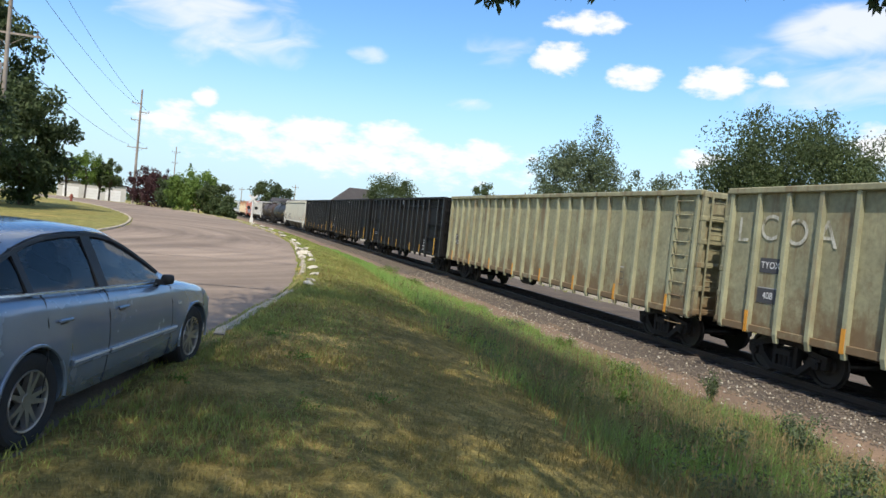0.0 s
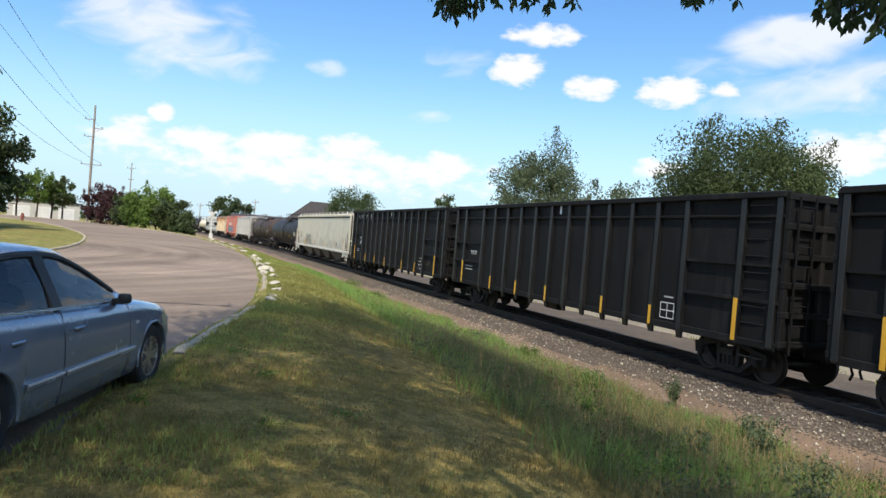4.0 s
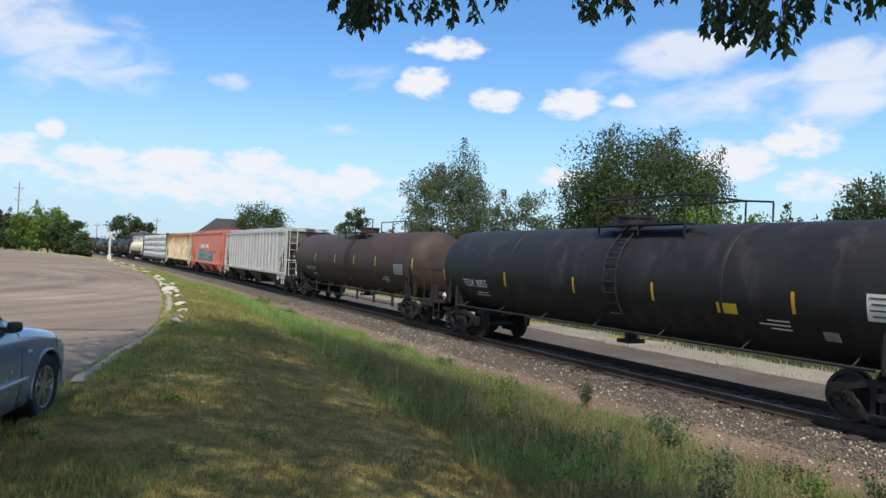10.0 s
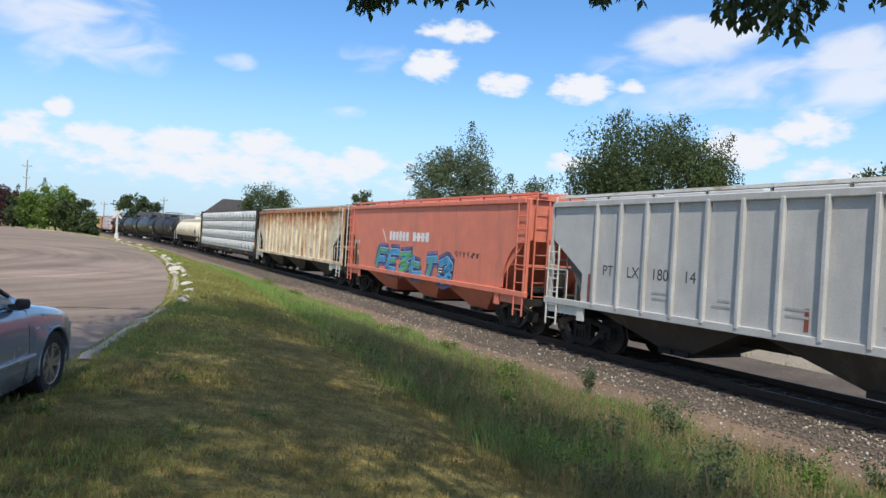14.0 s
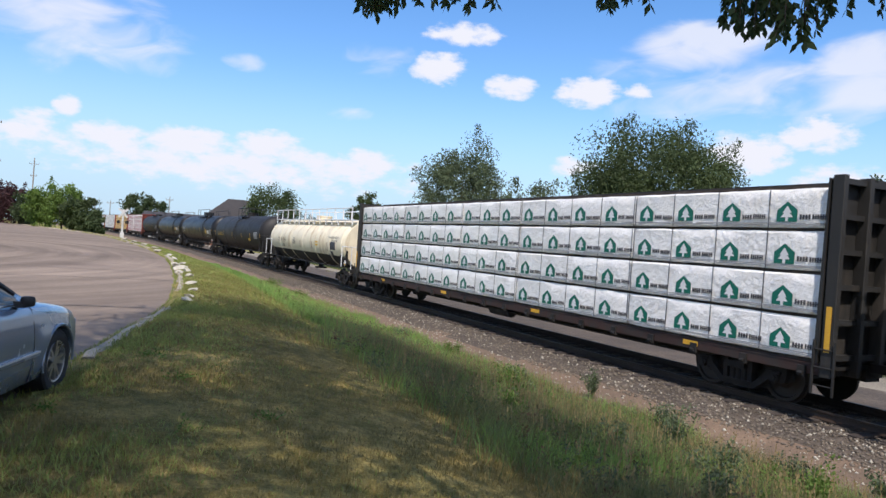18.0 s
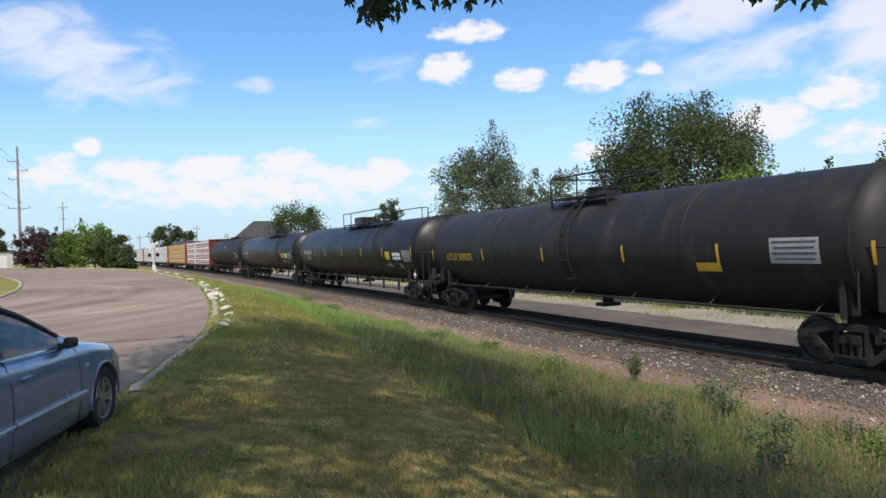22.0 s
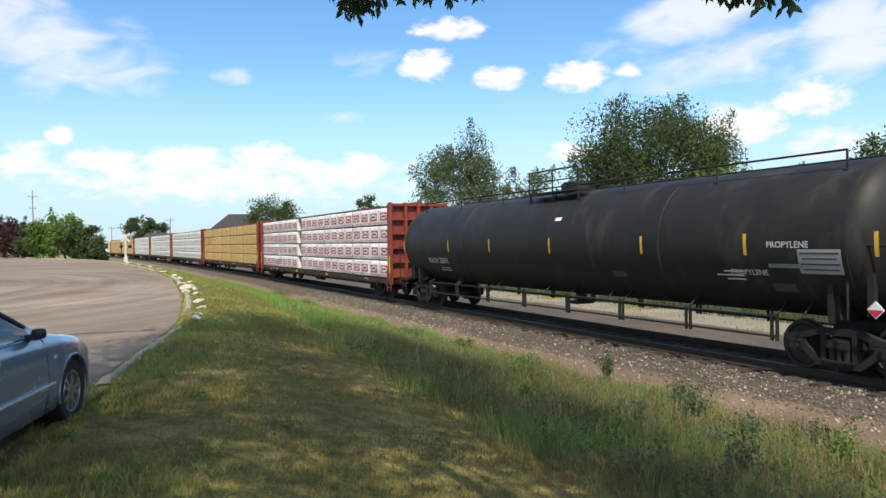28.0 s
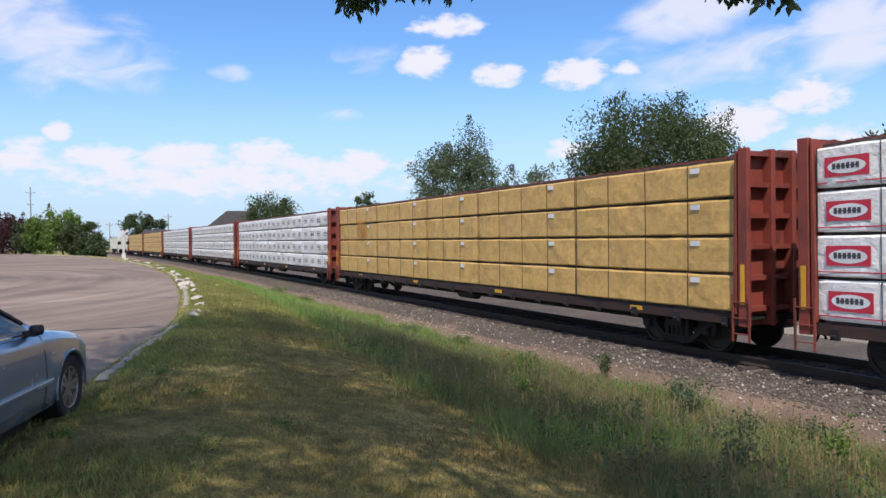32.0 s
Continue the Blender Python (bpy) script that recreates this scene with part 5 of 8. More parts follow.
def marks(kind, unit, h):
    """What is printed on one panel of a wrap: named pieces, each a mesh, the first ones under the later."""
    key = (kind, round(unit, 1))
    if key in MARKS:
        return MARKS[key]
    a, b, c = bmesh.new(), bmesh.new(), bmesh.new()
    if kind == "red":
        flat(a, [(-.41, -.175), (.41, -.175), (.41, .175), (-.41, .175)])
        oval(b, -.008, 0, 0, .355, .125)
        word_bar(c, -.012, 0, 0, .52, .10, 6)
        out = [("printed_mark", a, "mark_red"), ("printed_oval", b, "mark_white"), ("printed_word", c, "mark_dark")]
    elif kind == "green":
        z = -.07
        flat(a, [(-.22, -.18), (.22, -.18), (.22, .04), (0, .20), (-.22, .04)], y=.2, z=z)
        flat(b, [(-.03, -.18), (.03, -.18), (.03, -.10), (.13, -.10), (.06, -.02), (.10, -.02), (0, .12), (-.10, -.02), (-.06, -.02), (-.13, -.10), (-.03, -.10)], -.008, .2, z)
        word_bar(c, -.006, -.19, z - .09, .24, .09, 4)
        w2, ln = bmesh.new(), bmesh.new()
        word_bar(w2, -.006, -.48, z - .09, .30, .09, 6)
        box(ln, (-.006, 0, -h / 2 + .055), (.004, unit * .92, .02))
        out = [("printed_word", w2, "mark_dark"), ("printed_line", ln, "mark_grey"), ("printed_mark", a, "mark_green"), ("printed_tree", b, "mark_white"), ("printed_word", c, "mark_dark")]
    elif kind == "pale":
        flat(a, [(-.32, -.125), (.32, -.125), (.32, .125), (-.32, .125)])
        flat(b, [(-.29, -.10), (.29, -.10), (.29, .10), (-.29, .10)], -.008)
        word_bar(c, -.012, 0, 0, .44, .09, 5)
        out = [("printed_mark", a, "mark_dark"), ("printed_field", b, "wrap_pale"), ("printed_word", c, "mark_dark")]
    else:
        box(c, (-.008, unit / 2 - .22, h / 2 - .13), (.008, .26, .11))
        out = [("label_tag", c, "mark_white")]
    MARKS[key] = [(n_, finish(n_, bm, mt)) for n_, bm, mt in out]
    return MARKS[key]


BUNDLES = {}


def pack_strip(name, mat, y, z0, z1, w):
    bm = bmesh.new()
    box(bm, (0, y, (z0 + z1) / 2), (.006, w, z1 - z0))
    return finish(name, bm, mat)


def lumber_car(length, wrap, mark, frame_mat, label, packs=(4, 4, 3, 4, 4), gap_after=None):
    length *= ALONG
    car = new_car("lumber_flat_car", label, length)
    a = length / 2 - .72
    deck, top = .95, 4.22
    inner = a - .16
    # dark deck and sills: shade under the load is put into the colour
    bm = bmesh.new()
    box(bm, (0, 0, deck - .09), (2.5, 2 * a, .08))
    part("deck", bm, "underframe", car)
    for s in (-1, 1):
        bm = bmesh.new()
        box(bm, (s * 1.24, 0, deck - .14), (.07, 2 * a, .22))
        part("side_sill", bm, "sill_shade", car, bevel=.01)
    bm = bmesh.new()
    prism(bm, [(-a, .6), (-a, .83), (a, .83), (a, .6), (a - 2.8, .6), (a - 4.6, .44), (-a + 4.6, .44), (-a + 2.8, .6)], -.2, .2)
    for k in range(13):
        y = -a + .8 + (2 * a - 1.6) * k / 12
        box(bm, (0, y, .76), (2.4, .12, .13))
    bar(bm, [(-.9, -a + 3, .56), (-.9, a - 3, .56)], .03)
    tube(bm, (-.8, -1, .56), (-.8, .2, .56), .17, 12)
    part("underframe", bm, "underframe", car)
    for k in range(19):
        y = -a + .5 + (2 * a - 1.0) * k / 18
        bm = bmesh.new()
        box(bm, (-1.29, y, .74), (.07, .16, .2))
        tube(bm, (-1.33, y - .05, .7), (-1.33, y + .05, .7), .035, 8)
        part("strap_winch", bm, "underframe", car)
    for k in range(4):
        bm = bmesh.new()
        patch(bm, -1.277, -a + 3.2 + (2 * a - 6.4) * k / 3, .83, .42, .10, lift=.006)
        part("reflector_strip", bm, "yellow_tape", car)
    bm = bmesh.new()
    box(bm, (0, 0, top + .02), (.5, 2 * a, .09))
    for k in range(15):
        box(bm, (0, -a + .4 + (2 * a - .8) * k / 14, (deck + top) / 2), (.1, .16, top - deck))
    part("center_beam", bm, frame_mat, car)
    for s in (-1, 1):
        bm = bmesh.new()
        prism(bm, [(-1.34, deck - .25), (1.34, deck - .25), (1.34, top + .02), (-1.34, top + .02)], s * (a - .08), s * (a - .13), "y")
        head = part("bulkhead", bm, frame_mat, car)
        for x in (-1.34, -.62, 0, .62, 1.34):
            bm = bmesh.new()
            box(bm, (x, s * (a + .03), (deck + top) / 2 - .1), (.12, .22, top - deck + .3))
            part("stake", bm, frame_mat, head, bevel=.01)
        for k in range(6):
            bm = bmesh.new()
            box(bm, (0, s * (a + .0), deck + .1 + (top - deck - .15) * k / 5), (2.56, .14, .10))
            part("crossbar", bm, frame_mat, head)
        bm = bmesh.new()
        prism(bm, [(s * (a - .13), deck), (s * (a - .13), top), (s * (a - .16), top), (s * (a - .22), deck)], -1.40, -1.34)
        part("corner_gusset", bm, frame_mat, car)
        bm = bmesh.new()
        patch(bm, -1.405, s * (a + .03), 1.55, .10, .8, lift=.01)
        part("reflector_strip", bm, "yellow_tape", car)
        for q in ((-1.42, s * (a + .0), .4, deck + .4, .4, 3, .014, True, "y"), (.8, s * (a + .2), deck, top, .42, 8, .014, True, "x")):
            bm = bmesh.new()
            ladder(bm, *q)
            part("ladder", bm, frame_mat, car)
    tier = .785
    h = tier - .06
    mats = {"red": "wrap_white", "green": "wrap_white", "pale": "wrap_pale", "kraft": "wrap_kraft"}[wrap]
    rng = random.Random(int(length * 100) + len(TRAIN))
    space = .85 if gap_after else 0.0
    unit = (2 * inner - space) / sum(packs)
    # dark full-length filler, added to close the gaps between the tiers
    for t in range(5):
        for s in (-1, 1):
            bm = bmesh.new()
            box(bm, (s * .70, 0, deck + tier * t), (1.06, 2 * inner - .2, .06))
            part("dunnage", bm, "tie_wood", car)
    strap = pack_strip("strap", "tie_wood" if wrap == "kraft" else "mark_dark" if wrap in ("red", "green") else "mark_grey", 0, -h / 2, h / 2, .016)
    edge = {"red": "mark_red", "green": "mark_grey"}.get(wrap)
    for t in range(4):
        z = deck + .03 + tier * (t + .5) - .03
        y0 = -inner
        for i, n in enumerate(packs):
            w = n * unit - .03
            key = (wrap, n, round(length))
            if key not in BUNDLES:
                BUNDLES[key] = [bundle_mesh("lumber_pack", w, 1.16, h, mats, 11 * n + k, n) for k in range(3)]
                if edge:
                    bm = bmesh.new()
                    box(bm, (0, 0, -h / 2 + .085), (.005, w - .04, .02))
                    BUNDLES[key + ("edge",)] = finish("printed_line", bm, edge)
            yc = y0 + n * unit / 2
            y0 += n * unit + (space if gap_after == i + 1 else 0)
            for s in (-1, 1):
                dx = rng.uniform(-.015, .015)
                ob = part("lumber_pack", rng.choice(BUNDLES[key]), None, car, m=pose(s * .72 + dx, yc, z, 0, 0, 0 if s < 0 else 180))
                if s > 0:
                    continue
                if edge:
                    part("printed_line", BUNDLES[key + ("edge",)], None, ob, m=pose(-.59, 0, 0))
                slip = rng.uniform(-.12, .12) if wrap in ("red", "green") else 0
                for k in range(n + 1):
                    part("strap", strap, None, ob, m=pose(-.588, min(w / 2 - .02, max(-w / 2 + .02, -w / 2 + k * w / n)), 0))
                for k in range(n):
                    if wrap == "kraft" and k:
                        continue
                    y = -w / 2 + (k + .5) * w / n + slip * (1 if 0 < k < n - 1 else .4)
                    for nm, me in marks(mark, unit, h):
                        part(nm, me, None, ob, m=pose(-.594, y, rng.uniform(-.01, .01)))
    if wrap == "red":
        letters("car_lettering", "ATW", .14, "mark_white", car, (-1.28, a - 2.6, .81))
        letters("car_lettering", "300 682", .14, "mark_white", car, (-1.28, a - 4.3, .81))
    for y in (-a + 2.1, a - 2.1):
        add_truck(car, y)
    add_ends(car, length / 2)
    return car


def build_train():
    gondola(20.6, "gondola_tan", False, "weathered tan high-sided gondola with white painted letters",
            [("L", 9.30, 3.16, .58, "mark_worn"), ("C", 8.52, 3.22, .58, "mark_worn"), ("O", 7.75, 3.14, .58, "mark_worn"), ("A", 7.0, 3.12, .58, "mark_worn"), ("TYOX", 8.38, 2.41, .15, "mark_white"), ("408", 8.38, 1.74, .15, "mark_white")])
    gondola(20.38, "gondola_tan", False, "weathered tan high-sided gondola with rust streaks", [("TYOX", 8.68, 2.10, .13, "mark_white"), ("422", 8.68, 1.86, .13, "mark_white")])
    gondola(18.44, "gondola_black", True, "black ribbed high-sided gondola with yellow strips")
    gondola(18.63, "gondola_black", True, "black ribbed high-sided gondola, scuffed and dusty", [("TYOX", 6.75, 2.2, .17, "mark_white")])
    gondola(18.45, "gondola_black", True, "black ribbed gondola with white spray scribbles", [("TYOX", 6.42, 2.33, .17, "mark_white"), ("826", 6.42, 2.05, .2, "mark_white"), ("South", -6.4, 1.42, .24, "rust_chalk")])
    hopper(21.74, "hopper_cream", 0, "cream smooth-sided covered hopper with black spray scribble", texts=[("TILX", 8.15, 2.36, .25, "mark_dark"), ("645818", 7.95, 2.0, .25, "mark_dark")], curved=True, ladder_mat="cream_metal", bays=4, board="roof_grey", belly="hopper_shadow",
           spot=[("reflector_strip", "orange_tape", 8.72, 1.85, .1, .5), ("reflector_strip", "orange_tape", 5.95, 1.62, .1, .42), ("reflector_strip", "orange_tape", 2.05, 1.55, .1, .46), ("reflector_strip", "orange_tape", -2.4, 1.55, .1, .46), ("reflector_strip", "orange_tape", -6.0, 1.6, .1, .46), ("reflector_strip", "orange_tape", -8.75, 1.75, .12, .85)])
    tank(17.99, "tank_dull", "dull black tank car with dome platform", texts=[("TEIX 3055", 5.75, 1.80, .25)], top=3.62, radius=1.36, strip_y=(7.75, 3.95, .75, -2.0, -5.4, -7.85), strip_z=2.02, deck=(-2.5, .3), lad_y=-.75, placards=(-1, 1),
         panels=[("label_panel", "cream_metal", -7.15, 2.05, .95, .46), ("label_panel", "mark_yellow", -3.95, 1.80, .5, .22), ("label_panel", "mark_grey", -6.0, 1.42, .3, .2)])
    tank(17.8, "tank_brown", "brown-black dusty tank car with dome platform", texts=[("NAHX 31181", 5.0, 1.74, .2)], top=3.66, radius=1.38, strip_y=(8.0, 4.1, 1.05, -1.5, -4.0, -7.6), rail="mid", deck=(-1.9, .85), lad_y=-.75, placards=(1,), inset=.65, panels=[("label_panel", "mark_grey", -6.3, 2.05, .9, .42)])
    hopper(18.45, "hopper_grey", 17, "light grey ribbed covered hopper", texts=[("PT", 6.33, 2.12, .26, "mark_dark"), ("LX", 5.48, 2.12, .26, "mark_dark"), ("180", 4.64, 2.12, .26, "mark_dark"), ("14", 3.8, 2.12, .26, "mark_dark")], ladder_mat="cream_metal", zt=3.85, rib_end=6.75,
           spot=[("reflector_strip", "strip_red", 7.0, 1.65, .09, .7), ("reflector_strip", "strip_red", 1.15, 1.55, .09, .42), ("reflector_strip", "strip_red", -4.7, 1.55, .09, .42)])
    hopper(15.58, "hopper_red", 0, "orange-red covered hopper with blue and green spray painting", texts=[("POTX", 6.2, 2.35, .16, "mark_white")], curved=True, ladder_mat="hopper_red", zt=4.0, belly="hopper_red")
    hopper(18.3, "hopper_rusty", 15, "grey ribbed covered hopper stained with rust", texts=[("AEX", 5.67, 2.75, .21, "mark_dark"), ("14964", 5.67, 2.36, .16, "mark_dark")], ladder_mat="cream_metal", zt=3.92, rib_end=6.1)
    lumber_car(24.41, "green", "green", "bulkhead_dark", "dark flat car loaded with white-wrapped lumber, green printed")
    tank(17.65, "tank_white", "cream tank car with white railings and rust streaks", inset=.75, top=3.50, radius=1.30, texts=[("DLPX 17031", 4.55, 2.14, .27), ("HYDROGEN PEROXIDE", -5.55, 2.5, .12), ("DOT-SP 14532", -5.8, 2.34, .11)], rail="long", platform="white_paint", rings=7, text_mat="mark_dark", strip_y=(.44, -1.86, -4.6), strip_z=1.98, placards=(-1,),
         panels=[("label_panel", "mark_dark", -5.5, 2.06, .9, .42), ("label_panel", "mark_dark", -5.27, 1.63, .42, .27), ("label_panel", "mark_yellow", -2.75, 2.2, .5, .09), ("label_panel", "mark_yellow", -2.75, 2.04, .5, .09), ("printed_mark", "mark_dark", 1.75, 2.14, .14, .40), ("printed_mark", "mark_dark", 1.98, 2.06, .10, .24), ("printed_mark", "mark_dark", 1.52, 2.06, .10, .24)])
    tank(20.04, "tank_dull", "long black tank car with yellow lettering", top=3.80, radius=1.45, texts=[("UTLX 500025", 6.7, 2.06, .27)], text_mat="mark_yellow", strip_y=(9.0, 4.9, 1.2, -2.4, -5.4, -8.7), strip_z=2.15, inset=.5,
         panels=[("label_panel", "mark_grey", -7.2, 2.2, 1.1, .5), ("label_panel", "mark_yellow", -5.1, 1.85, .7, .2)])
    for nm, txt in (("a", "TILX 305184"), ("b", "TILX 305171")):
        tank(21.60 if nm == "a" else 22.25, "tank_black", "long glossy black pressure tank car", top=3.86, radius=1.48, texts=[(txt, 7.6, 2.3, .26), ("LD LMT 152000 LB 69750 KG", 7.6, 2.02, .075), ("LT WT 109200 LB 49530 KG", 7.6, 1.88, .075)], rail="mid", rings=0, hood=True, placards=(-1,), deck=(-5.5, 1.2), strip_z=2.30, strip_y=(9.4, 5.8, 3.75, .3, -3.0, -6.1, -9.6),
             panels=[("label_panel", "mark_yellow", -6.75, 2.12, .6, .38), ("label_panel", "mark_white", -7.85, 2.18, 1.0, .15), ("label_panel", "mark_white", -7.85, 2.0, 1.0, .15), ("label_panel", "mark_grey", -9.0, 2.1, .95, .5), ("label_panel", "mark_grey", -8.1, 1.62, .34, .26)])
    tank(20.88, "tank_dull", "long grey-black pressure tank car", inset=.35, top=3.94, radius=1.50, texts=[("NATX 33501", 6.5, 1.80, .22), ("PROPYLENE", -7.75, 2.36, .12), ("PROPYLENE", -6.85, 1.80, .12)], rail="mid", strip_z=2.37, top_rail=True, strip_y=(9.3, 5.5, 2.7, -.5, -4.05, -6.85, -9.35), placards=(-1,),
         panels=[("label_panel", "mark_grey", -8.35, 2.05, .85, .46), ("label_panel", "mark_white", -.76, 3.12, .30, .1), ("label_panel", "mark_grey", -7.7, 1.96, .8, .08), ("label_panel", "mark_dark", -7.5, 1.48, .5, .2), ("label_panel", "mark_dark", -3.1, 1.62, .5, .16)])
    lumber_car(25.0, "red", "red", "bulkhead_red", "red flat car loaded with white-wrapped lumber, red printed", (4, 4, 4, 4, 4), 3)
    lumber_car(25.76, "kraft", "kraft", "bulkhead_red", "red flat car loaded with brown-wrapped lumber")
    for L in (24.96, 24.99, 25.0):
        lumber_car(L, "pale", "pale", "bulkhead_red", "red flat car loaded with pale-wrapped lumber")
    for L in (25.0, 25.0):
        lumber_car(L, "kraft", "kraft", "bulkhead_red", "red flat car loaded with brown-wrapped lumber")
    hopper(18.5, "hopper_cream_pale", 0, "pale cream covered hopper far down the train", curved=True)
    hopper(18.5, "hopper_cream_pale", 0, "pale cream covered hopper far down the train", curved=True)


build_train()


# sprayed paint on the wagons
def ribbon(bm, pts, w, x):
    """A flat stroke along points (y, z) on the plane x."""
    vs = []
    for i, p in enumerate(pts):
        a, b = Vector(pts[max(i - 1, 0)]), Vector(pts[min(i + 1, len(pts) - 1)])
        d = (b - a).normalized() if (b - a).length > 1e-6 else Vector((1, 0))
        n = Vector((-d.y, d.x)) * w / 2
        p = Vector(p)
        vs.append((bm.verts.new((x, p.x + n.x, p.y + n.y)), bm.verts.new((x, p.x - n.x, p.y - n.y))))
    for (a, b), (c, d) in zip(vs, vs[1:]):
        bm.faces.new((a, b, d, c))


def scribble(car, mat, x, y0, y1, z0, z1, n, seed, w=.035, name="spray_stroke"):
    """Angular and looping strokes with no readable letters, each a part."""
    rng = random.Random(seed)
    for i in range(n):
        bm = bmesh.new()
        yc = (y0 + (y1 - y0) * (i + .5) / n) * ALONG
        hw, hh = abs(y1 - y0) / n * .55, (z1 - z0) / 2
        zc = (z0 + z1) / 2
        keys = [(yc + hw * rng.uniform(-1, 1) * q, zc + hh * v * rng.uniform(.75, 1.1)) for q, v in ((.6, -1), (.3, 1), (1, .5), (1, -.2), (.5, -.9), (1, .8))[:rng.randint(4, 6)]]
        pts = []
        for k in range(len(keys) - 1):
            p0, p1, p2, p3 = keys[max(k - 1, 0)], keys[k], keys[k + 1], keys[min(k + 2, len(keys) - 1)]
            for t in np.linspace(0, 1, 7, endpoint=False):
                pts.append(tuple(.5 * (2 * p1[j] + (p2[j] - p0[j]) * t * .7 + (2 * p0[j] - 5 * p1[j] + 4 * p2[j] - p3[j]) * t * t * .7 + (3 * p1[j] - p0[j] - 3 * p2[j] + p3[j]) * t ** 3 * .7) + (p2[j] - p1[j]) * t * (.3 if k >= 0 else 0) for j in (0, 1)))
        pts.append(keys[-1])
        ribbon(bm, pts, w, x - i * .0006)
        part(name, bm, mat, car)


def paint_train():
    cars = [c for c, _ in TRAIN]
    # swollen outlines on the cream hopper, each stroke in fractions of the painting's width and height
    strokes = [[(.10, .06), (.02, .08), (.0, .30), (.03, .58), (.08, .52), (.10, .30)],
               [(.11, .95), (.13, .86), (.19, .97), (.21, .90), (.14, .72), (.11, .45), (.11, .15), (.15, .04), (.25, .0), (.26, .30), (.24, .62), (.20, .36)],
               [(.30, .36), (.31, .92), (.40, .85), (.48, .80), (.51, .86), (.50, .62), (.44, .58)],
               [(.40, .80), (.43, .40), (.36, .44), (.38, .02), (.32, .0), (.26, .04)],
               [(.48, .82), (.56, .84), (.60, .74), (.58, .50), (.50, .50), (.51, .06), (.44, .0), (.38, .02)],
               [(.52, .40), (.60, .46), (.66, .28), (.66, .06), (.58, .0), (.51, .06)],
               [(.62, .80), (.66, .90), (.74, .86), (.72, .68), (.64, .60), (.70, .90), (.86, .80), (.90, .62), (.78, .42), (.74, .38)],
               [(.66, .06), (.74, .0), (.84, .0), (.88, .18), (.78, .42), (.90, .26), (.99, .36), (.96, .50), (.85, .44)],
               [(.70, .50), (.73, .62), (.77, .52), (.73, .42), (.70, .50)], [(.54, .72), (.57, .66), (.53, .62), (.54, .72)], [(.46, .32), (.49, .26), (.46, .22), (.50, .20)]]
    for i, keys in enumerate(strokes):
        pts = []
        for k in range(len(keys) - 1):
            p0, p1, p2, p3 = (Vector(keys[min(max(k + q, 0), len(keys) - 1)]) for q in (-1, 0, 1, 2))
            for t in np.linspace(0, 1, 5, endpoint=False):
                p = .5 * (2 * p1 + (p2 - p0) * t + (2 * p0 - 5 * p1 + 4 * p2 - p3) * t * t + (3 * p1 - p0 - 3 * p2 + p3) * t ** 3)
                pts.append((6.15 - p.x * 3.05, 1.18 + p.y * 1.12))
        bm = bmesh.new()
        ribbon(bm, pts, .05 if i < 8 else .03, -1.489 - i * .0008)
        part("spray_stroke", bm, "mark_dark", cars[5])
    bm = bmesh.new()
    flat(bm, [(-.09, -.22), (.10, -.22), (.12, .05), (.04, .28), (-.05, .22)], -1.472, 5.98, 1.5)
    part("spray_fill", bm, "mark_yellow", cars[5])
    scribble(cars[5], "mark_dark", -1.468, 3.3, 2.3, 1.28, 1.45, 5, 4, .03)
    scribble(cars[4], "mark_worn", -1.475, 7.6, 4.2, 3.5, 3.92, 7, 5, .045)
    scribble(cars[4], "mark_grey", -1.452, 7.9, 7.4, 1.7, 3.2, 2, 6, .04)
    scribble(cars[18], "orange_tape", -1.345, 9.4, 8.3, 2.6, 3.5, 5, 21, .05)
    # big two-tone painting on the red hopper, with white bars where a maker's words stood
    red = cars[9]
    glyphs = [[((0, 0), (.1, 1), (.9, .95)), ((.05, .5), (.75, .52))], [((.1, 1), (0, .05), (.85, 0)), ((.1, .5), (.7, .55)), ((.1, 1), (.9, 1))], [((0, .9), (.95, 1), (.15, .45), (.9, .4), (.1, 0))],
              [((.05, 1), (.1, 0), (.9, .1)), ((.1, .55), (.7, .5))], [((.5, 1), (.35, 0)), ((.1, .85), (.85, .95))], [((0, .75), (.5, 1), (.9, .7), (.45, .5), (.95, .2), (.4, 0), (0, .2))]]
    for name, mat, w, x in (("spray_haze", "spray_haze", .62, -1.462), ("spray_outline", "spray_navy", .38, -1.467), ("spray_rim", "spray_pale", .27, -1.474), ("spray_fill", "spray_blue", .22, -1.481), ("spray_shine", "spray_green", .12, -1.488)):
        for i, g in enumerate(glyphs):
            for q, line in enumerate(g):
                if name == "spray_shine" and (i + q) % 2:
                    continue
                bm = bmesh.new()
                pts = []
                for (u0, v0), (u1, v1) in zip(line, line[1:]):
                    for t in np.linspace(0, 1, 5):
                        u, v = u0 + (u1 - u0) * t, v0 + (v1 - v0) * t
                        pts.append(((3.75 - i * 1.12 - u * 1.1) * ALONG + .22 * (.5 - v), 1.32 - i * .025 + v * .78))
                ribbon(bm, pts, w, x - .0004 * (i * 2 + q))
                part(name, bm, mat, red, "blue and green sprayed letter stroke" if name == "spray_fill" else "")
    for y, w, n, hh in ((1.75, 2.05, 6, .36), (-.35, 1.55, 4, .34)):
        bm = bmesh.new()
        word_bar(bm, -1.466, y, 2.72, w, hh, n)
        part("printed_word", bm, "mark_white", red)
    for k in range(3):
        bm = bmesh.new()
        box(bm, (-1.466, 3.25 + .1 * k, 2.62 + k * .12), (.006, .42 - k * .06, .06), Matrix.Rotation(radians(50), 3, "X"))
        part("printed_mark", bm, "mark_white", red)
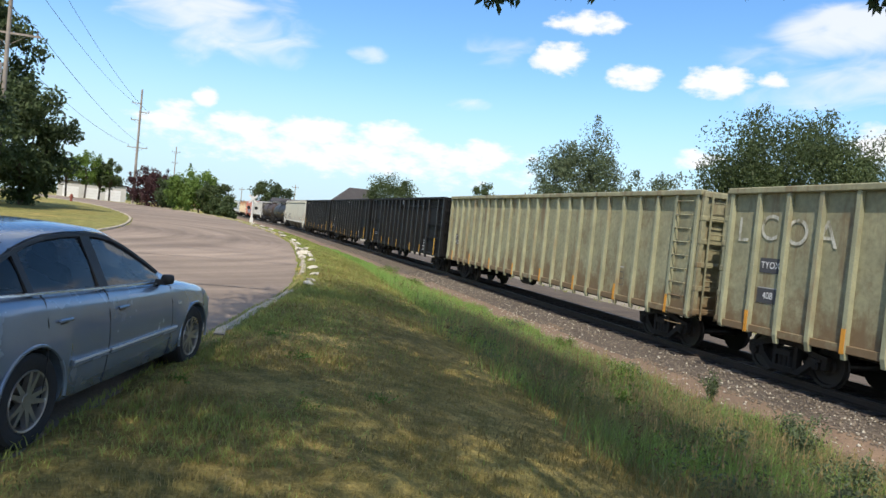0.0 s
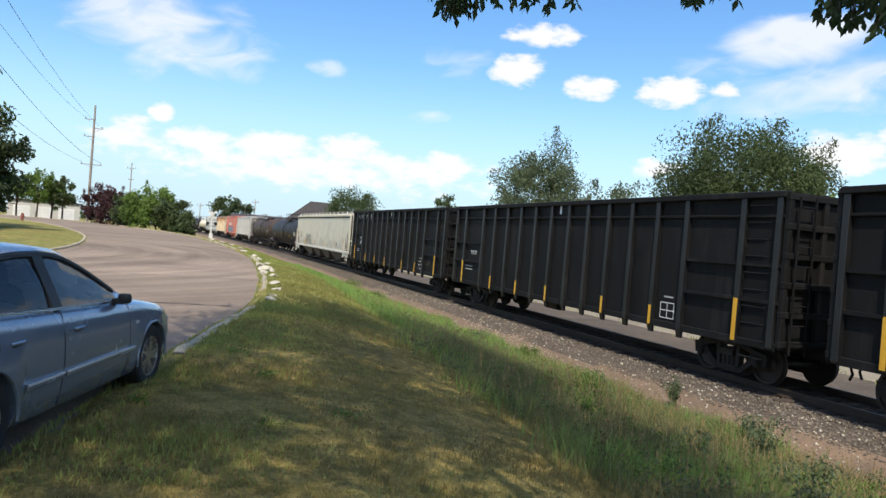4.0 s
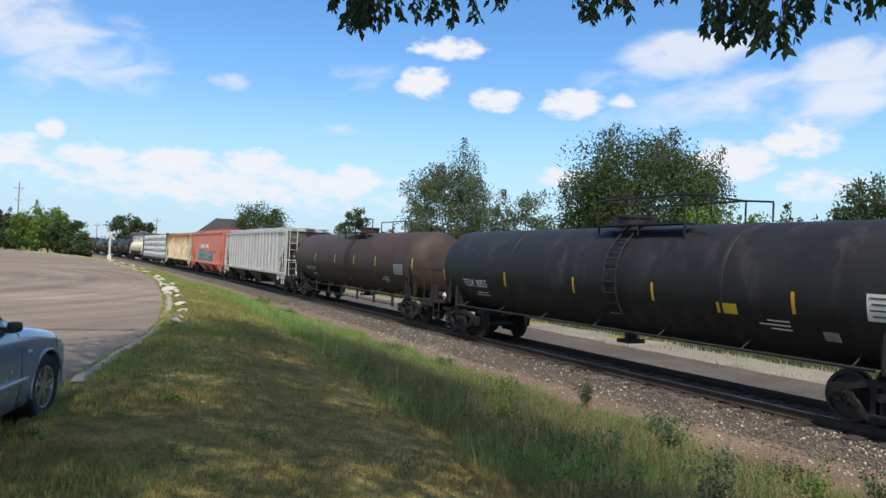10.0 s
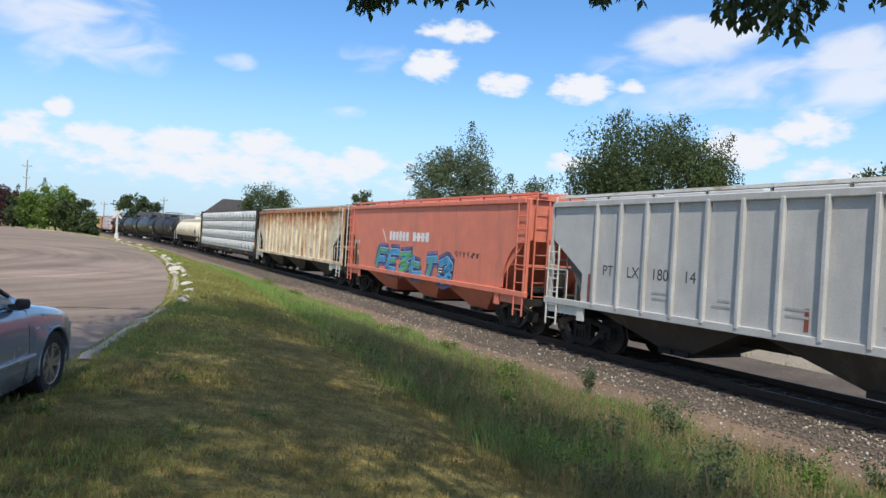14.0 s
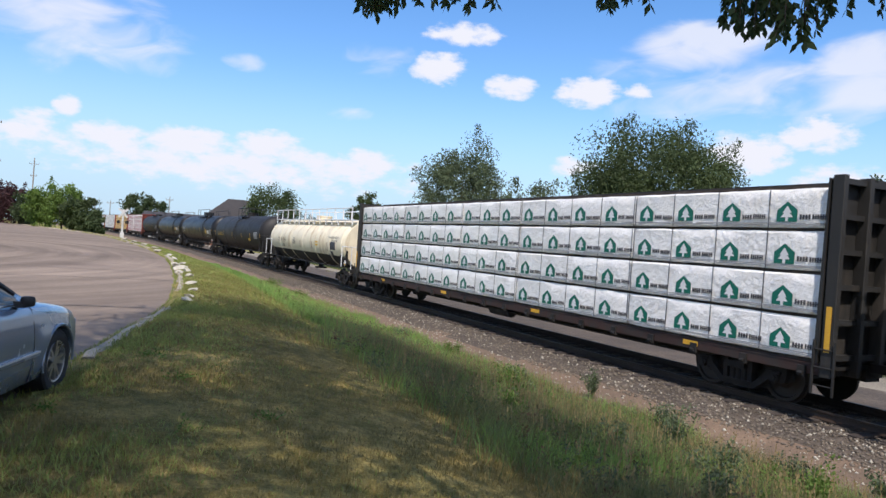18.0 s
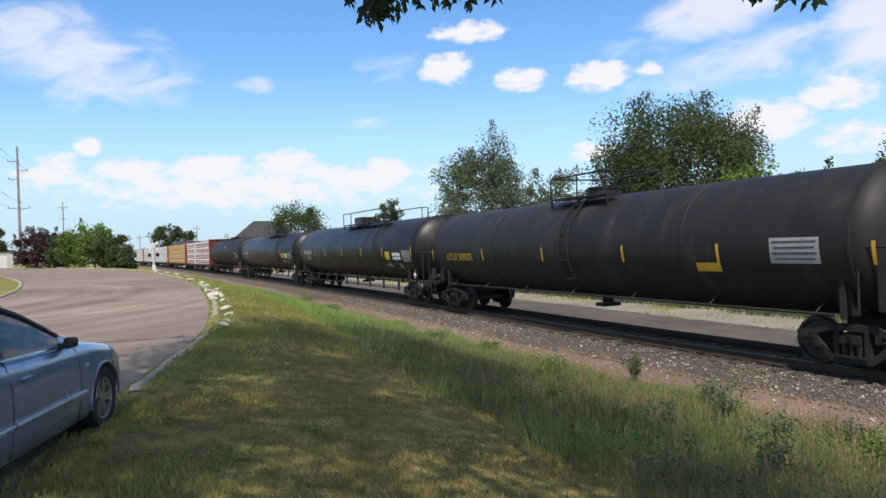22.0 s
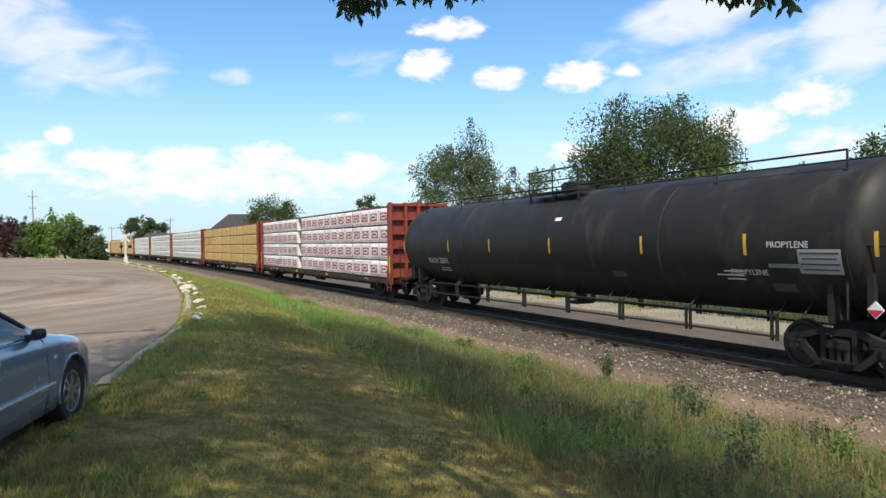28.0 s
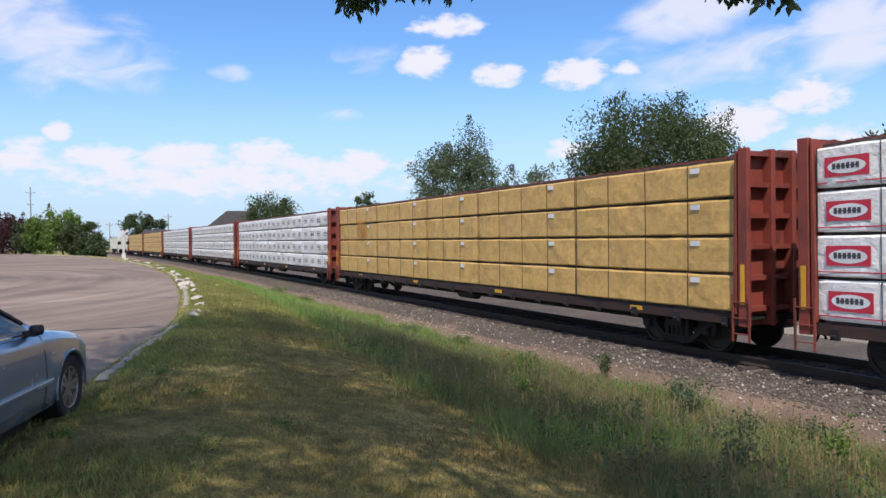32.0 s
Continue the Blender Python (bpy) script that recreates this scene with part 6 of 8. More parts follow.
    scribble(red, "mark_dark", -1.467, -3.0, -4.6, 2.1, 2.3, 6, 12, .03)
    for c, y, mt in ((cars[9], -2.1, "mark_dark"), (cars[5], -7.0, "mark_dark"), (cars[8], -2.6, "mark_red"), (cars[10], -6.2, "mark_dark")):
        bm = bmesh.new()
        patch(bm, -1.462, y, 1.62, .42, .36)
        part("label_panel", bm, mt, c)
        print_lines(c, "mark_white", -1.47, y, 1.72, 3, .34, .04, .1, name="panel_print")
    for c, n in ((cars[8], 5), (cars[10], 6)):
        for k in range(n):
            print_lines(c, "mark_grey" if c is cars[8] else "mark_dark", -1.462, 4.9 - k * 1.74, 1.72, 2, .5, .045, .13, seed=k)
    for y, z, n, w in ((7.95, 1.68, 3, .6), (6.9, 1.55, 1, .6), (-7.9, 1.75, 3, .7), (-8.5, 2.2, 2, .12)):
        print_lines(cars[5], "mark_grey", -1.462, y, z, n, w, .03, .1, seed=n)


paint_train()


# ---- plants ----
def leaf_cloud(centres, radii, per, size, seed, droop=0.0, slim=0.45, flat=0.8):
    """Small folded leaves scattered in clumps: four corners each, turned at random."""
    rng = np.random.default_rng(seed)
    centres, radii = np.asarray(centres, float), np.asarray(radii, float)
    idx = np.repeat(np.arange(len(centres)), per)
    n = len(idx)
    d = rng.normal(size=(n, 3))
    d /= np.linalg.norm(d, axis=1)[:, None]
    rr = rng.random(n) ** 0.45
    pos = centres[idx] + d * (radii[idx] * rr)[:, None] * np.array([1, 1, flat])
    ax = rng.normal(size=(n, 3))
    ax[:, 2] -= droop
    ax /= np.linalg.norm(ax, axis=1)[:, None]
    side = np.cross(ax, rng.normal(size=(n, 3)))
    side /= np.linalg.norm(side, axis=1)[:, None] + 1e-9
    nor = np.cross(ax, side)
    s = size * rng.uniform(0.6, 1.35, n)[:, None]
    a, b = ax * s, side * s * slim * 0.5
    V = np.stack([pos, pos + a * 0.45 + b + nor * s * .05, pos + a, pos + a * 0.45 - b + nor * s * .05], 1).reshape(-1, 3)
    F = np.arange(n * 4).reshape(-1, 4)
    return V, F


def crown_points(rng, n, centre, r, h, gaps=0.3, ragged=0.28):
    """Clump centres over an uneven crown, mostly near its outside."""
    out = []
    ph = [rng.uniform(0, 6.28) for _ in range(6)]
    while len(out) < n:
        v = Vector((rng.gauss(0, 1), rng.gauss(0, 1), rng.gauss(0, 1)))
        if v.length < 1e-3:
            continue
        v.normalize()
        a = math.atan2(v.y, v.x)
        lump = 1 + ragged * (0.5 * math.sin(2 * a + ph[0] + v.z * 3) + 0.35 * math.sin(3 * a + ph[1]) + 0.35 * math.sin(5 * v.z + ph[2] + a))
        if math.sin(4 * a + ph[3] + 5 * v.z) < -1 + gaps * 1.2 and rng.random() < 0.7:
            continue
        k = rng.uniform(0.45, 1.0) ** 0.6 * lump
        out.append((centre[0] + v.x * r * k, centre[1] + v.y * r * k, centre[2] + v.z * h * k))
    return out


def tree(name, label, x, y, height, r, leaf, seed, low=0.22, clumps=60, per=110, size=0.42, trunk=0.16, droop=0.2, spires=6, group="", category="tree", z=None):
    rng = random.Random(seed)
    z0 = float(ground_z(x, y)) - 0.05 if z is None else z
    t = thing(name, label, category, group, pose(x, y, z0))
    ch = height * (1 - low) / 2
    cz = height - ch
    pts = crown_points(rng, clumps, (0, 0, cz), r, ch)
    bm = bmesh.new()
    tz = height * (low + 0.25)
    mid = Vector((rng.uniform(-.1, .1) * r, rng.uniform(-.1, .1) * r, tz))
    tube(bm, (0, 0, 0), mid * 0.5, trunk * 1.25, 9, trunk, caps=False)
    tube(bm, mid * 0.5, mid, trunk, 9, trunk * .75, caps=False)
    for p in pts[::max(1, len(pts) // 14)]:
        p = Vector(p)
        k = mid * rng.uniform(0.45, 1.0)
        el = k.lerp(p, 0.5) + Vector((0, 0, 0.06 * height))
        tube(bm, k, el, trunk * .42, 6, trunk * .25, caps=False)
        tube(bm, el, p, trunk * .25, 5, trunk * .08, caps=False)
    part("trunk", bm, "bark", t, smooth=True)
    cr = r * 0.36
    V, F = leaf_cloud(pts, [cr * rng.uniform(.55, 1.2) for _ in pts], per, size, seed, droop)
    # twigs that stick out past the clumps
    V2, F2 = leaf_cloud([(p[0] * 1.09, p[1] * 1.09, cz + (p[2] - cz) * 1.12) for p in pts if rng.random() < .6], [cr * .45] * len(pts), max(4, per // 12), size * .9, seed + 1, droop) if pts else (V, F)
    V, F = np.concatenate([V, V2]), np.concatenate([F, F2 + len(V)])
    # upright shoots that break the outline
    top = sorted(pts, key=lambda p: -p[2] - .35 * math.hypot(p[0], p[1]))[:max(1, len(pts) // 2)]
    sp, sr = [], []
    for _ in range(spires):
        p = Vector(rng.choice(top))
        d = Vector((p.x * .12 + rng.uniform(-.25, .25), p.y * .12 + rng.uniform(-.25, .25), 1)).normalized()
        for k in range(5):
            sp.append(tuple(p + d * cr * (.4 + .16 * k)))
            sr.append(cr * (.36 - .05 * k))
    V2, F2 = leaf_cloud(sp, sr, max(5, per // 9), size * .85, seed + 2, -1.2, flat=1.3)
    V, F = np.concatenate([V, V2]), np.concatenate([F, F2 + len(V)])
    part("crown", raw_mesh("crown", V, F, leaf), None, t)
    return t


def at(az, d):
    """A place d metres off at a bearing from the camera."""
    return d * math.sin(radians(az)), d * math.cos(radians(az))


def build_trees():
    behind = "trees behind the railway"
    tree("broadleaf_tree", "round grey-green poplar with an open crown", *at(27.4, 62), 11.6, 3.5, "leaf_grey", 21, low=.16, clumps=170, per=210, size=.22, spires=4, group=behind)
    tree("broadleaf_tree", "large dark-green spreading maple", *at(42.4, 50), 11.4, 5.4, "leaf_green", 22, low=.08, clumps=280, per=300, size=.21, spires=26, group=behind, droop=-.5)
    tree("broadleaf_tree", "thin pale-green tree with loose branches", *at(33.4, 66), 9.6, 2.7, "leaf_grey", 23, low=.2, clumps=48, per=110, size=.25, group=behind)
    tree("broadleaf_tree", "thin pale-green tree with loose branches", *at(31.6, 70), 8.6, 1.9, "leaf_grey", 24, low=.2, clumps=32, per=110, size=.25, group=behind)
    tree("broadleaf_tree", "small narrow green tree behind the railway", *at(19.7, 85), 8.4, 1.7, "leaf_green", 25, low=.12, clumps=90, per=110, size=.26, spires=2, group=behind)
    tree("broadleaf_tree", "broad green tree beside a dark roof", *at(12.5, 125), 10.5, 4.9, "leaf_green", 26, low=.12, clumps=110, per=110, size=.36, group=behind)
    tree("broadleaf_tree", "tall green tree beyond the level crossing", *at(3.9, 190), 10.4, 3.4, "leaf_deep", 27, clumps=40, per=70, size=.6, group=behind)
    tree("broadleaf_tree", "tall green tree beyond the level crossing", *at(2.5, 196), 10.6, 3.2, "leaf_green", 28, clumps=40, per=70, size=.6, group=behind)
    tree("broadleaf_tree", "dark leafy tree with foliage down to the ground", *at(57.2, 34), 6.6, 2.3, "leaf_green", 29, low=.04, clumps=110, per=150, size=.19, group=behind)
    tree("broadleaf_tree", "bright green young tree past the gravel", *at(47.6, 41), 7.2, 1.9, "leaf_bright", 30, low=.12, clumps=60, per=130, size=.2, group=behind)
    tree("broadleaf_tree", "bright green young tree past the gravel", *at(50.2, 43), 6.2, 1.5, "leaf_bright", 31, low=.12, clumps=44, per=120, size=.2, group=behind)
    tree("broadleaf_tree", "green bushy tree beside the gravel", *at(62, 33), 6.0, 2.4, "leaf_green", 32, low=.05, clumps=50, per=80, size=.3, group=behind)
    for i, (az, d, h, r) in enumerate([(22.5, 95, 6.0, 2.6), (36.5, 72, 7.5, 3.0), (16.2, 120, 6.5, 3.0), (53.0, 60, 6.5, 3.2)]):
        tree("broadleaf_tree", "low green tree behind the railway", *at(az, d), h, r, "leaf_green", 40 + i, low=.08, clumps=36, per=70, size=.4, group=behind)
    # beside the street
    hedge = "shrubs beside the street"
    for i, (az, d, h, r, lf, lb) in enumerate([(-3.0, 103, 5.3, 2.3, "leaf_bright", "bright green bushy willow by the street"), (-2.0, 101, 5.6, 2.4, "leaf_bright", "bright green bushy willow by the street"),
                                               (-1.0, 99, 4.2, 2.1, "leaf_green", "green bush with drooping leaves"), (-0.3, 97, 3.2, 1.6, "leaf_green", "green bush with drooping leaves"),
                                               (0.0, 94, 1.8, 1.0, "leaf_deep", "low dark green bush at the hedge"), (-4.9, 116, 5.2, 2.4, "leaf_purple", "dark purple-leaved plum tree by the street"),
                                               (-6.0, 120, 5.4, 2.2, "leaf_purple", "dark purple-leaved plum tree by the street"), (-4.0, 112, 4.4, 2.0, "leaf_deep", "dark green bush beside plum trees")]):
        tree("shrub", lb, *at(az, d), h, r, lf, 60 + i, low=.02, clumps=60, per=80, size=.34, trunk=.1, droop=.8, group=hedge, category="bush")
    row = "street trees before a pale building"
    for i, az in enumerate((-12.3, -11.0, -9.8, -8.9, -8.2)):
        tree("street_tree", "round light-green street tree", *at(az, 158 + 3 * (i % 2)), 8.0 + .5 * (i % 3), 2.5, "leaf_bright" if i < 4 else "leaf_green", 80 + i, low=.32, clumps=34, per=70, size=.5, group=row)
    con = "dark trees on the grass island"
    tree("conifer_tree", "tall dark spruce on the island", *at(-16.6, 60), 15.5, 3.2, "leaf_deep", 90, low=.03, clumps=120, per=110, size=.4, droop=1.0, group=con)
    tree("conifer_tree", "dark dense evergreen on the grass", *at(-13.7, 56), 8.3, 2.4, "leaf_deep", 91, low=.02, clumps=100, per=110, size=.34, droop=.6, group=con)
    tree("conifer_tree", "dark dense evergreen on the grass", *at(-17.8, 50), 9.0, 3.2, "leaf_deep", 92, low=.02, clumps=100, per=110, size=.34, droop=.6, group=con)
    # far woods along the horizon
    rng = random.Random(8)
    pts, rad = [], []
    for k in range(240):
        az, d = rng.uniform(-30, 75), rng.uniform(330, 470)
        x, y = at(az, d)
        if abs(x - float(track_x(y))) < 14:
            continue
        h = rng.uniform(2.5, 6.5)
        pts.append((x, y, float(ground_z(x, y)) + h * .55))
        rad.append(h * .75)
    V, F = leaf_cloud(pts, rad, 60, 1.7, 9)
    tagged(new("far_woods", raw_mesh("far_woods", V, F, "leaf_green")), "distant green woods along the horizon", "woods", kind="stuff")


build_trees()


def hang_twig(bm_pts, rng, top, length, n):
    """Leaves in pairs down a hanging twig; gives leaf bases and directions."""
    p = Vector(top)
    d = Vector((rng.uniform(-.35, .35), rng.uniform(-.35, .35), -1)).normalized()
    for i in range(n):
        p = p + d * (length / n)
        d = (d + Vector((rng.uniform(-.12, .12), rng.uniform(-.12, .12), -.05))).normalized()
        for s in (-1, 1):
            a = Vector((rng.uniform(-1, 1), rng.uniform(-1, 1), -1.1)).normalized()
            bm_pts.append((p.copy(), a))
    return p


# bright spots of the lawn under the tree: x, y and half sizes
SUN_SPOTS = [(2.33, 5.05, .50, .42), (2.10, 5.65, .26, .22), (2.55, 6.0, .30, .26), (2.70, 5.5, .34, .30), (3.03, 5.8, .26, .26), (3.83, 9.32, .42, .55), (3.14, 9.16, .36, .40),
             (2.57, 9.8, .28, .40), (3.9, 7.65, .26, .55), (1.19, 6.94, .26, .34), (1.21, 8.12, .32, .46), (0.8, 6.12, .28, .30), (0.59, 5.25, .46, .36), (-0.25, 5.5, .34, .26),
             (4.6, 11.0, .30, .60), (1.9, 11.2, .35, .40), (3.3, 12.6, .40, .50), (5.6, 9.4, .40, .70), (6.6, 7.6, .5, .7), (5.4, 5.6, .4, .5)]


def build_shade_tree():
    """The tree that the camera stands under: trunk behind it, crown overhead, twigs hanging into view."""
    rng = random.Random(12)
    t = thing("shade_tree", "large elm with drooping leafy twigs over dry grass", "tree", m=pose(1.2, -4.2, float(ground_z(1.2, -4.2)) - .05))
    base = Vector((1.2, -4.2, float(ground_z(1.2, -4.2)) - .05))
    bm = bmesh.new()
    tube(bm, (0, 0, 0), (-.1, .3, 2.6), .42, 14, .34, caps=False)
    tube(bm, (-.1, .3, 2.6), (-.2, .8, 7.6), .34, 14, .24, caps=False)
    clumps = []
    while len(clumps) < 840:
        x, y = rng.uniform(-9, 2.6), rng.uniform(-7, 11.8)
        z = rng.uniform(10.2, 15.2) - .06 * abs(y - 2)
        X, Y = x + .9, y - 1.2
        dist = math.hypot(X, Y)
        if x < -7.6 + .48 * max(0, y) or x > 1.5 + .06 * y or y > 11.6 - .1 * (x + 1.5) ** 2:
            continue
        if Y > -2 and z - 1.2 < 2.48 + dist * 0.40:
            continue
        if math.sin(x * 1.1 + 1.3) * math.sin(y * .9 + .4) > .72:
            continue
        clumps.append((X, Y, z))
    for c in clumps[::36]:
        c = Vector(c) - base
        k = Vector((-.2, .8, 7.6)) * rng.uniform(.7, 1)
        el = k.lerp(c, .5) + Vector((0, 0, .8))
        tube(bm, k, el, .05, 7, .03, caps=False)
        tube(bm, el, c, .03, 6, .008, caps=False)
    part("trunk", bm, "bark", t, smooth=True)
    sizes = [rng.uniform(.7, 1.35) for _ in clumps]
    more = random.Random(5)
    for k in range(34):
        clumps.append((more.uniform(-3.4, -1.0), more.uniform(1.2, 4.4), more.uniform(11, 14)))
        sizes.append(more.uniform(.8, 1.3))
    pts = [(x - base.x, y - base.y, z - base.z) for x, y, z in clumps]
    V, F = leaf_cloud(pts, sizes, 150, .15, 13, .6, slim=.45)
    # openings between the boughs: leaves are missing along the way of the sun to each bright spot of the lawn
    leaf = V.reshape(-1, 4, 3).mean(1) + np.array(base)
    gx, gy, gz = leaf[:, 0], leaf[:, 1], np.full(len(leaf), .8)
    for _ in range(3):
        k = (leaf[:, 2] - gz) / TO_SUN.z
        gx, gy = leaf[:, 0] - TO_SUN.x * k, leaf[:, 1] - TO_SUN.y * k
        gz = ground_z(gx, gy)
    pick = np.random.default_rng(71)
    keep = np.ones(len(leaf), bool)
    for x, y, rx, ry in SUN_SPOTS:
        wx, wy = gx + .16 * np.sin(gy * 9 + x * 7) + .09 * np.sin(gx * 17 + y), gy + .16 * np.sin(gx * 8 + y * 3) + .09 * np.sin(gy * 19 + x)
        q = np.hypot((wx - x) / rx, (wy - y) / ry)
        keep &= pick.random(len(leaf)) < .34 + .66 * step01((q - .2) / 1.2)
    soft = np.sin(gx * 2.3 + 1.1 + np.sin(gy * 1.3)) * np.sin(gy * 1.7 + .6 + np.sin(gx * 1.9)) + .35 * np.sin(gx * 5.1 + gy * 3.3)
    keep &= pick.random(len(leaf)) < .84 - .30 * step01((soft - .1) / .7)
    V = V.reshape(-1, 4, 3)[keep].reshape(-1, 3)
    F = np.arange(len(V)).reshape(-1, 4)
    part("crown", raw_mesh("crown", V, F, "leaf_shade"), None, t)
    # the fringe that shows against the sky: finer leaves, in pairs down the twigs
    leaves = []
    tw = bmesh.new()
    fringe = []
    for k in range(60):
        az = rng.uniform(-2, 66)
        fringe.append((az, 20.6 + rng.uniform(-.5, 1.6) + (.9 if az < 12 else 0), rng.uniform(4.4, 5.2), rng.uniform(.2, .34)))
    for az, el in ((17.5, 18.6), (18.4, 17.9), (19.2, 17.4), (20.0, 17.6), (20.8, 17.9), (19.6, 17.2), (18.9, 17.2), (21.6, 18.4), (24.5, 18.7), (26.0, 18.2), (27.5, 18.5), (31, 19.2), (37.5, 18.9), (39, 18.6), (40.4, 18.8),
                   (46.5, 17.4), (47.4, 17.0), (48.3, 16.6), (49.3, 16.9), (50.3, 16.2), (51.0, 15.5), (51.8, 15.8), (52.6, 16.6), (48.8, 17.3), (50.0, 17.3), (53.7, 17.6), (55.5, 17.9), (58.6, 17.3), (60, 17.0), (57, 17.9)):
        for q in range(4):
            fringe.append((az + rng.uniform(-.7, .7), el + .25 + rng.uniform(.0, 1.1), 4.7 + rng.uniform(-.3, .3), rng.uniform(.2, .36)))
    for az, el, d, ln in fringe:
        x, y = at(az, d)
        zb = 2.48 + d * math.tan(radians(el))
        top = Vector((x, y, zb + ln))
        end = hang_twig(leaves, rng, top, ln, int(ln / .032))
        tube(tw, top - base + Vector((0, 0, .1)), end - base, .005, 4, .002, caps=False)
    tagged(part("twig_growth", tw, "bark", t), kind="stuff")
    V, F = [], []
    for p, a in leaves:
        p = p - base
        s = rng.uniform(.05, .088)
        side = a.cross(Vector((rng.uniform(-1, 1), rng.uniform(-1, 1), rng.uniform(-1, 1)))).normalized()
        i = len(V)
        V += [p, p + a * s * .45 + side * s * .24, p + a * s, p + a * s * .45 - side * s * .24]
        F.append((i, i + 1, i + 2, i + 3))
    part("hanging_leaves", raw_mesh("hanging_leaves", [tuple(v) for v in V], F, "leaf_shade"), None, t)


build_shade_tree()


def blades(name, label, n, box_, height, mat, seed, width=0.012, lean=0.35, keep=None, far_power=1.7, by_track=False):
    rng = np.random.default_rng(seed)
    x = rng.uniform(box_[0], box_[1], n)
    y = box_[2] + (box_[3] - box_[2]) * rng.random(n) ** far_power
    if by_track:
        x = track_x(y) - x
    if keep is not None:
        k = keep(x, y, rng)
        x, y = x[k], y[k]
    n = len(x)
    z = ground_z(x, y)
    h = height * rng.uniform(0.45, 1.25, n)
    a = rng.uniform(0, 6.283, n)
    w = width * (0.7 + 0.04 * y) * rng.uniform(.7, 1.3, n)
    dx, dy = np.cos(a) * w, np.sin(a) * w
    lx, ly = rng.normal(0, lean, n) * h, rng.normal(0, lean, n) * h
    mx, my, mz = x + lx * .42, y + ly * .42, z + h * .6
    V = np.stack([np.stack([x - dx, y - dy, z - .02], -1), np.stack([x + dx, y + dy, z - .02], -1), np.stack([mx - dx * .8, my - dy * .8, mz], -1),
                  np.stack([mx + dx * .8, my + dy * .8, mz], -1), np.stack([x + lx, y + ly, z + h], -1)], 1).reshape(-1, 3)
    i = 5 * np.arange(n)[:, None]
    F = np.concatenate([i + np.array([0, 1, 3]), i + np.array([0, 3, 2]), i + np.array([2, 3, 4])])
    return tagged(new(name, raw_mesh(name, V, F, mat)), label, "grass", kind="stuff")


def patchy(scale, lo, seed):
    def keep(x, y, rng):
        v = np.array([noise.noise((a * scale, b * scale, seed)) for a, b in zip(x, y)])
        return v * 1.2 + rng.uniform(-.35, .35, len(x)) > lo
    return keep


def off_road(x, y):
    return x > np.interp(y, [p[1] for p in KERB], [p[0] for p in KERB]) + 0.12


def lawn_keep(x, y, rng):
    return off_road(x, y) & (track_x(y) - x > 6.0)


def bank_keep(x, y, rng):
    """Tall growth between the mown lawn and the bare earth; its upper edge comes towards the camera."""
    u = track_x(y) - x
    edge = np.interp(y, [4, 7, 10, 16, 24, 33, 55], [9.2, 8.8, 8.5, 8.0, 7.3, 6.2, 5.0]) + np.array([noise.noise((b * .35, 3, 0)) for b in y]) * 1.0
    return (u < edge + rng.normal(0, .3, len(x))) & (u > 3.25 + np.array([noise.noise((b * .45, 9, 0)) for b in y]) * .8 + np.abs(rng.normal(0, .4, len(x))))


blades("lawn_grass", "short dry mown grass", 210000, (-2.5, 9, 2.0, 30), .034, "blade_lawn", 31, .0045, .6, lawn_keep)
blades("straw_grass", "straw-coloured dead grass on the lawn", 70000, (-2.5, 9, 2.0, 30), .032, "blade_dry", 32, .0038, .8,
       lambda x, y, rng: lawn_keep(x, y, rng) & patchy(.55, .12, 4)(x, y, rng))
blades("bank_grass", "tall green grass on the railway bank", 280000, (3.2, 10.0, 3.0, 62), .28, "blade_bank", 33, .0036, .32,
       lambda x, y, rng: bank_keep(x, y, rng) & ((y > 11 + 6 * rng.random(len(x))) | patchy(.5, .24, 15)(x, y, rng)), by_track=True)
blades("bank_olive_grass", "olive and brownish tall grass near the ballast", 170000, (3.0, 10.0, 3.0, 28), .32, "blade_olive", 43, .0034, .38,
       lambda x, y, rng: bank_keep(x, y, rng) & ((y < 15 + 5 * rng.random(len(x))) & patchy(.55, -.22, 12)(x, y, rng)), by_track=True)
blades("bank_straw", "dry straw among tall grass", 42000, (3.0, 10.0, 3.0, 34), .36, "blade_dry", 34, .0026, .4,
       lambda x, y, rng: bank_keep(x, y, rng) & patchy(.4, .1, 2)(x, y, rng), by_track=True)
blades("green_grass", "green mown grass on the sunlit slope", 190000, (-1.5, 10, 4.0, 55), .05, "blade_green", 36, .0055, .6,
       lambda x, y, rng: off_road(x, y) & (track_x(y) - x > 4.6) & (rng.random(len(x)) < np.clip((y - 7) / 11, .03, 1)) & (patchy(.5, .02, 6)(x, y, rng) | (y > 13 + 8 * rng.random(len(x)))))


def kerb_edge(x, y):
    return x - np.interp(y, [p[1] for p in KERB], [p[0] for p in KERB])


def kerb_keep(x, y, rng):
    """Grass on both sides of the kerb, over it near the parked car, thin where the stones show."""
    d = kerb_edge(x, y)
    over = (d > -.16) & (d < .3) & (y < 9.3) & (rng.random(len(x)) < .45)
    lip = (d < -.10) & (d > -.16 - .42 * np.clip(np.sin(y * .5 - 3.2), 0, 1) * (y > 9.5) * (y < 19) * rng.random(len(x)))
    back = (d > .02) & (d < .42) & (y >= 9)
    return over | lip | back


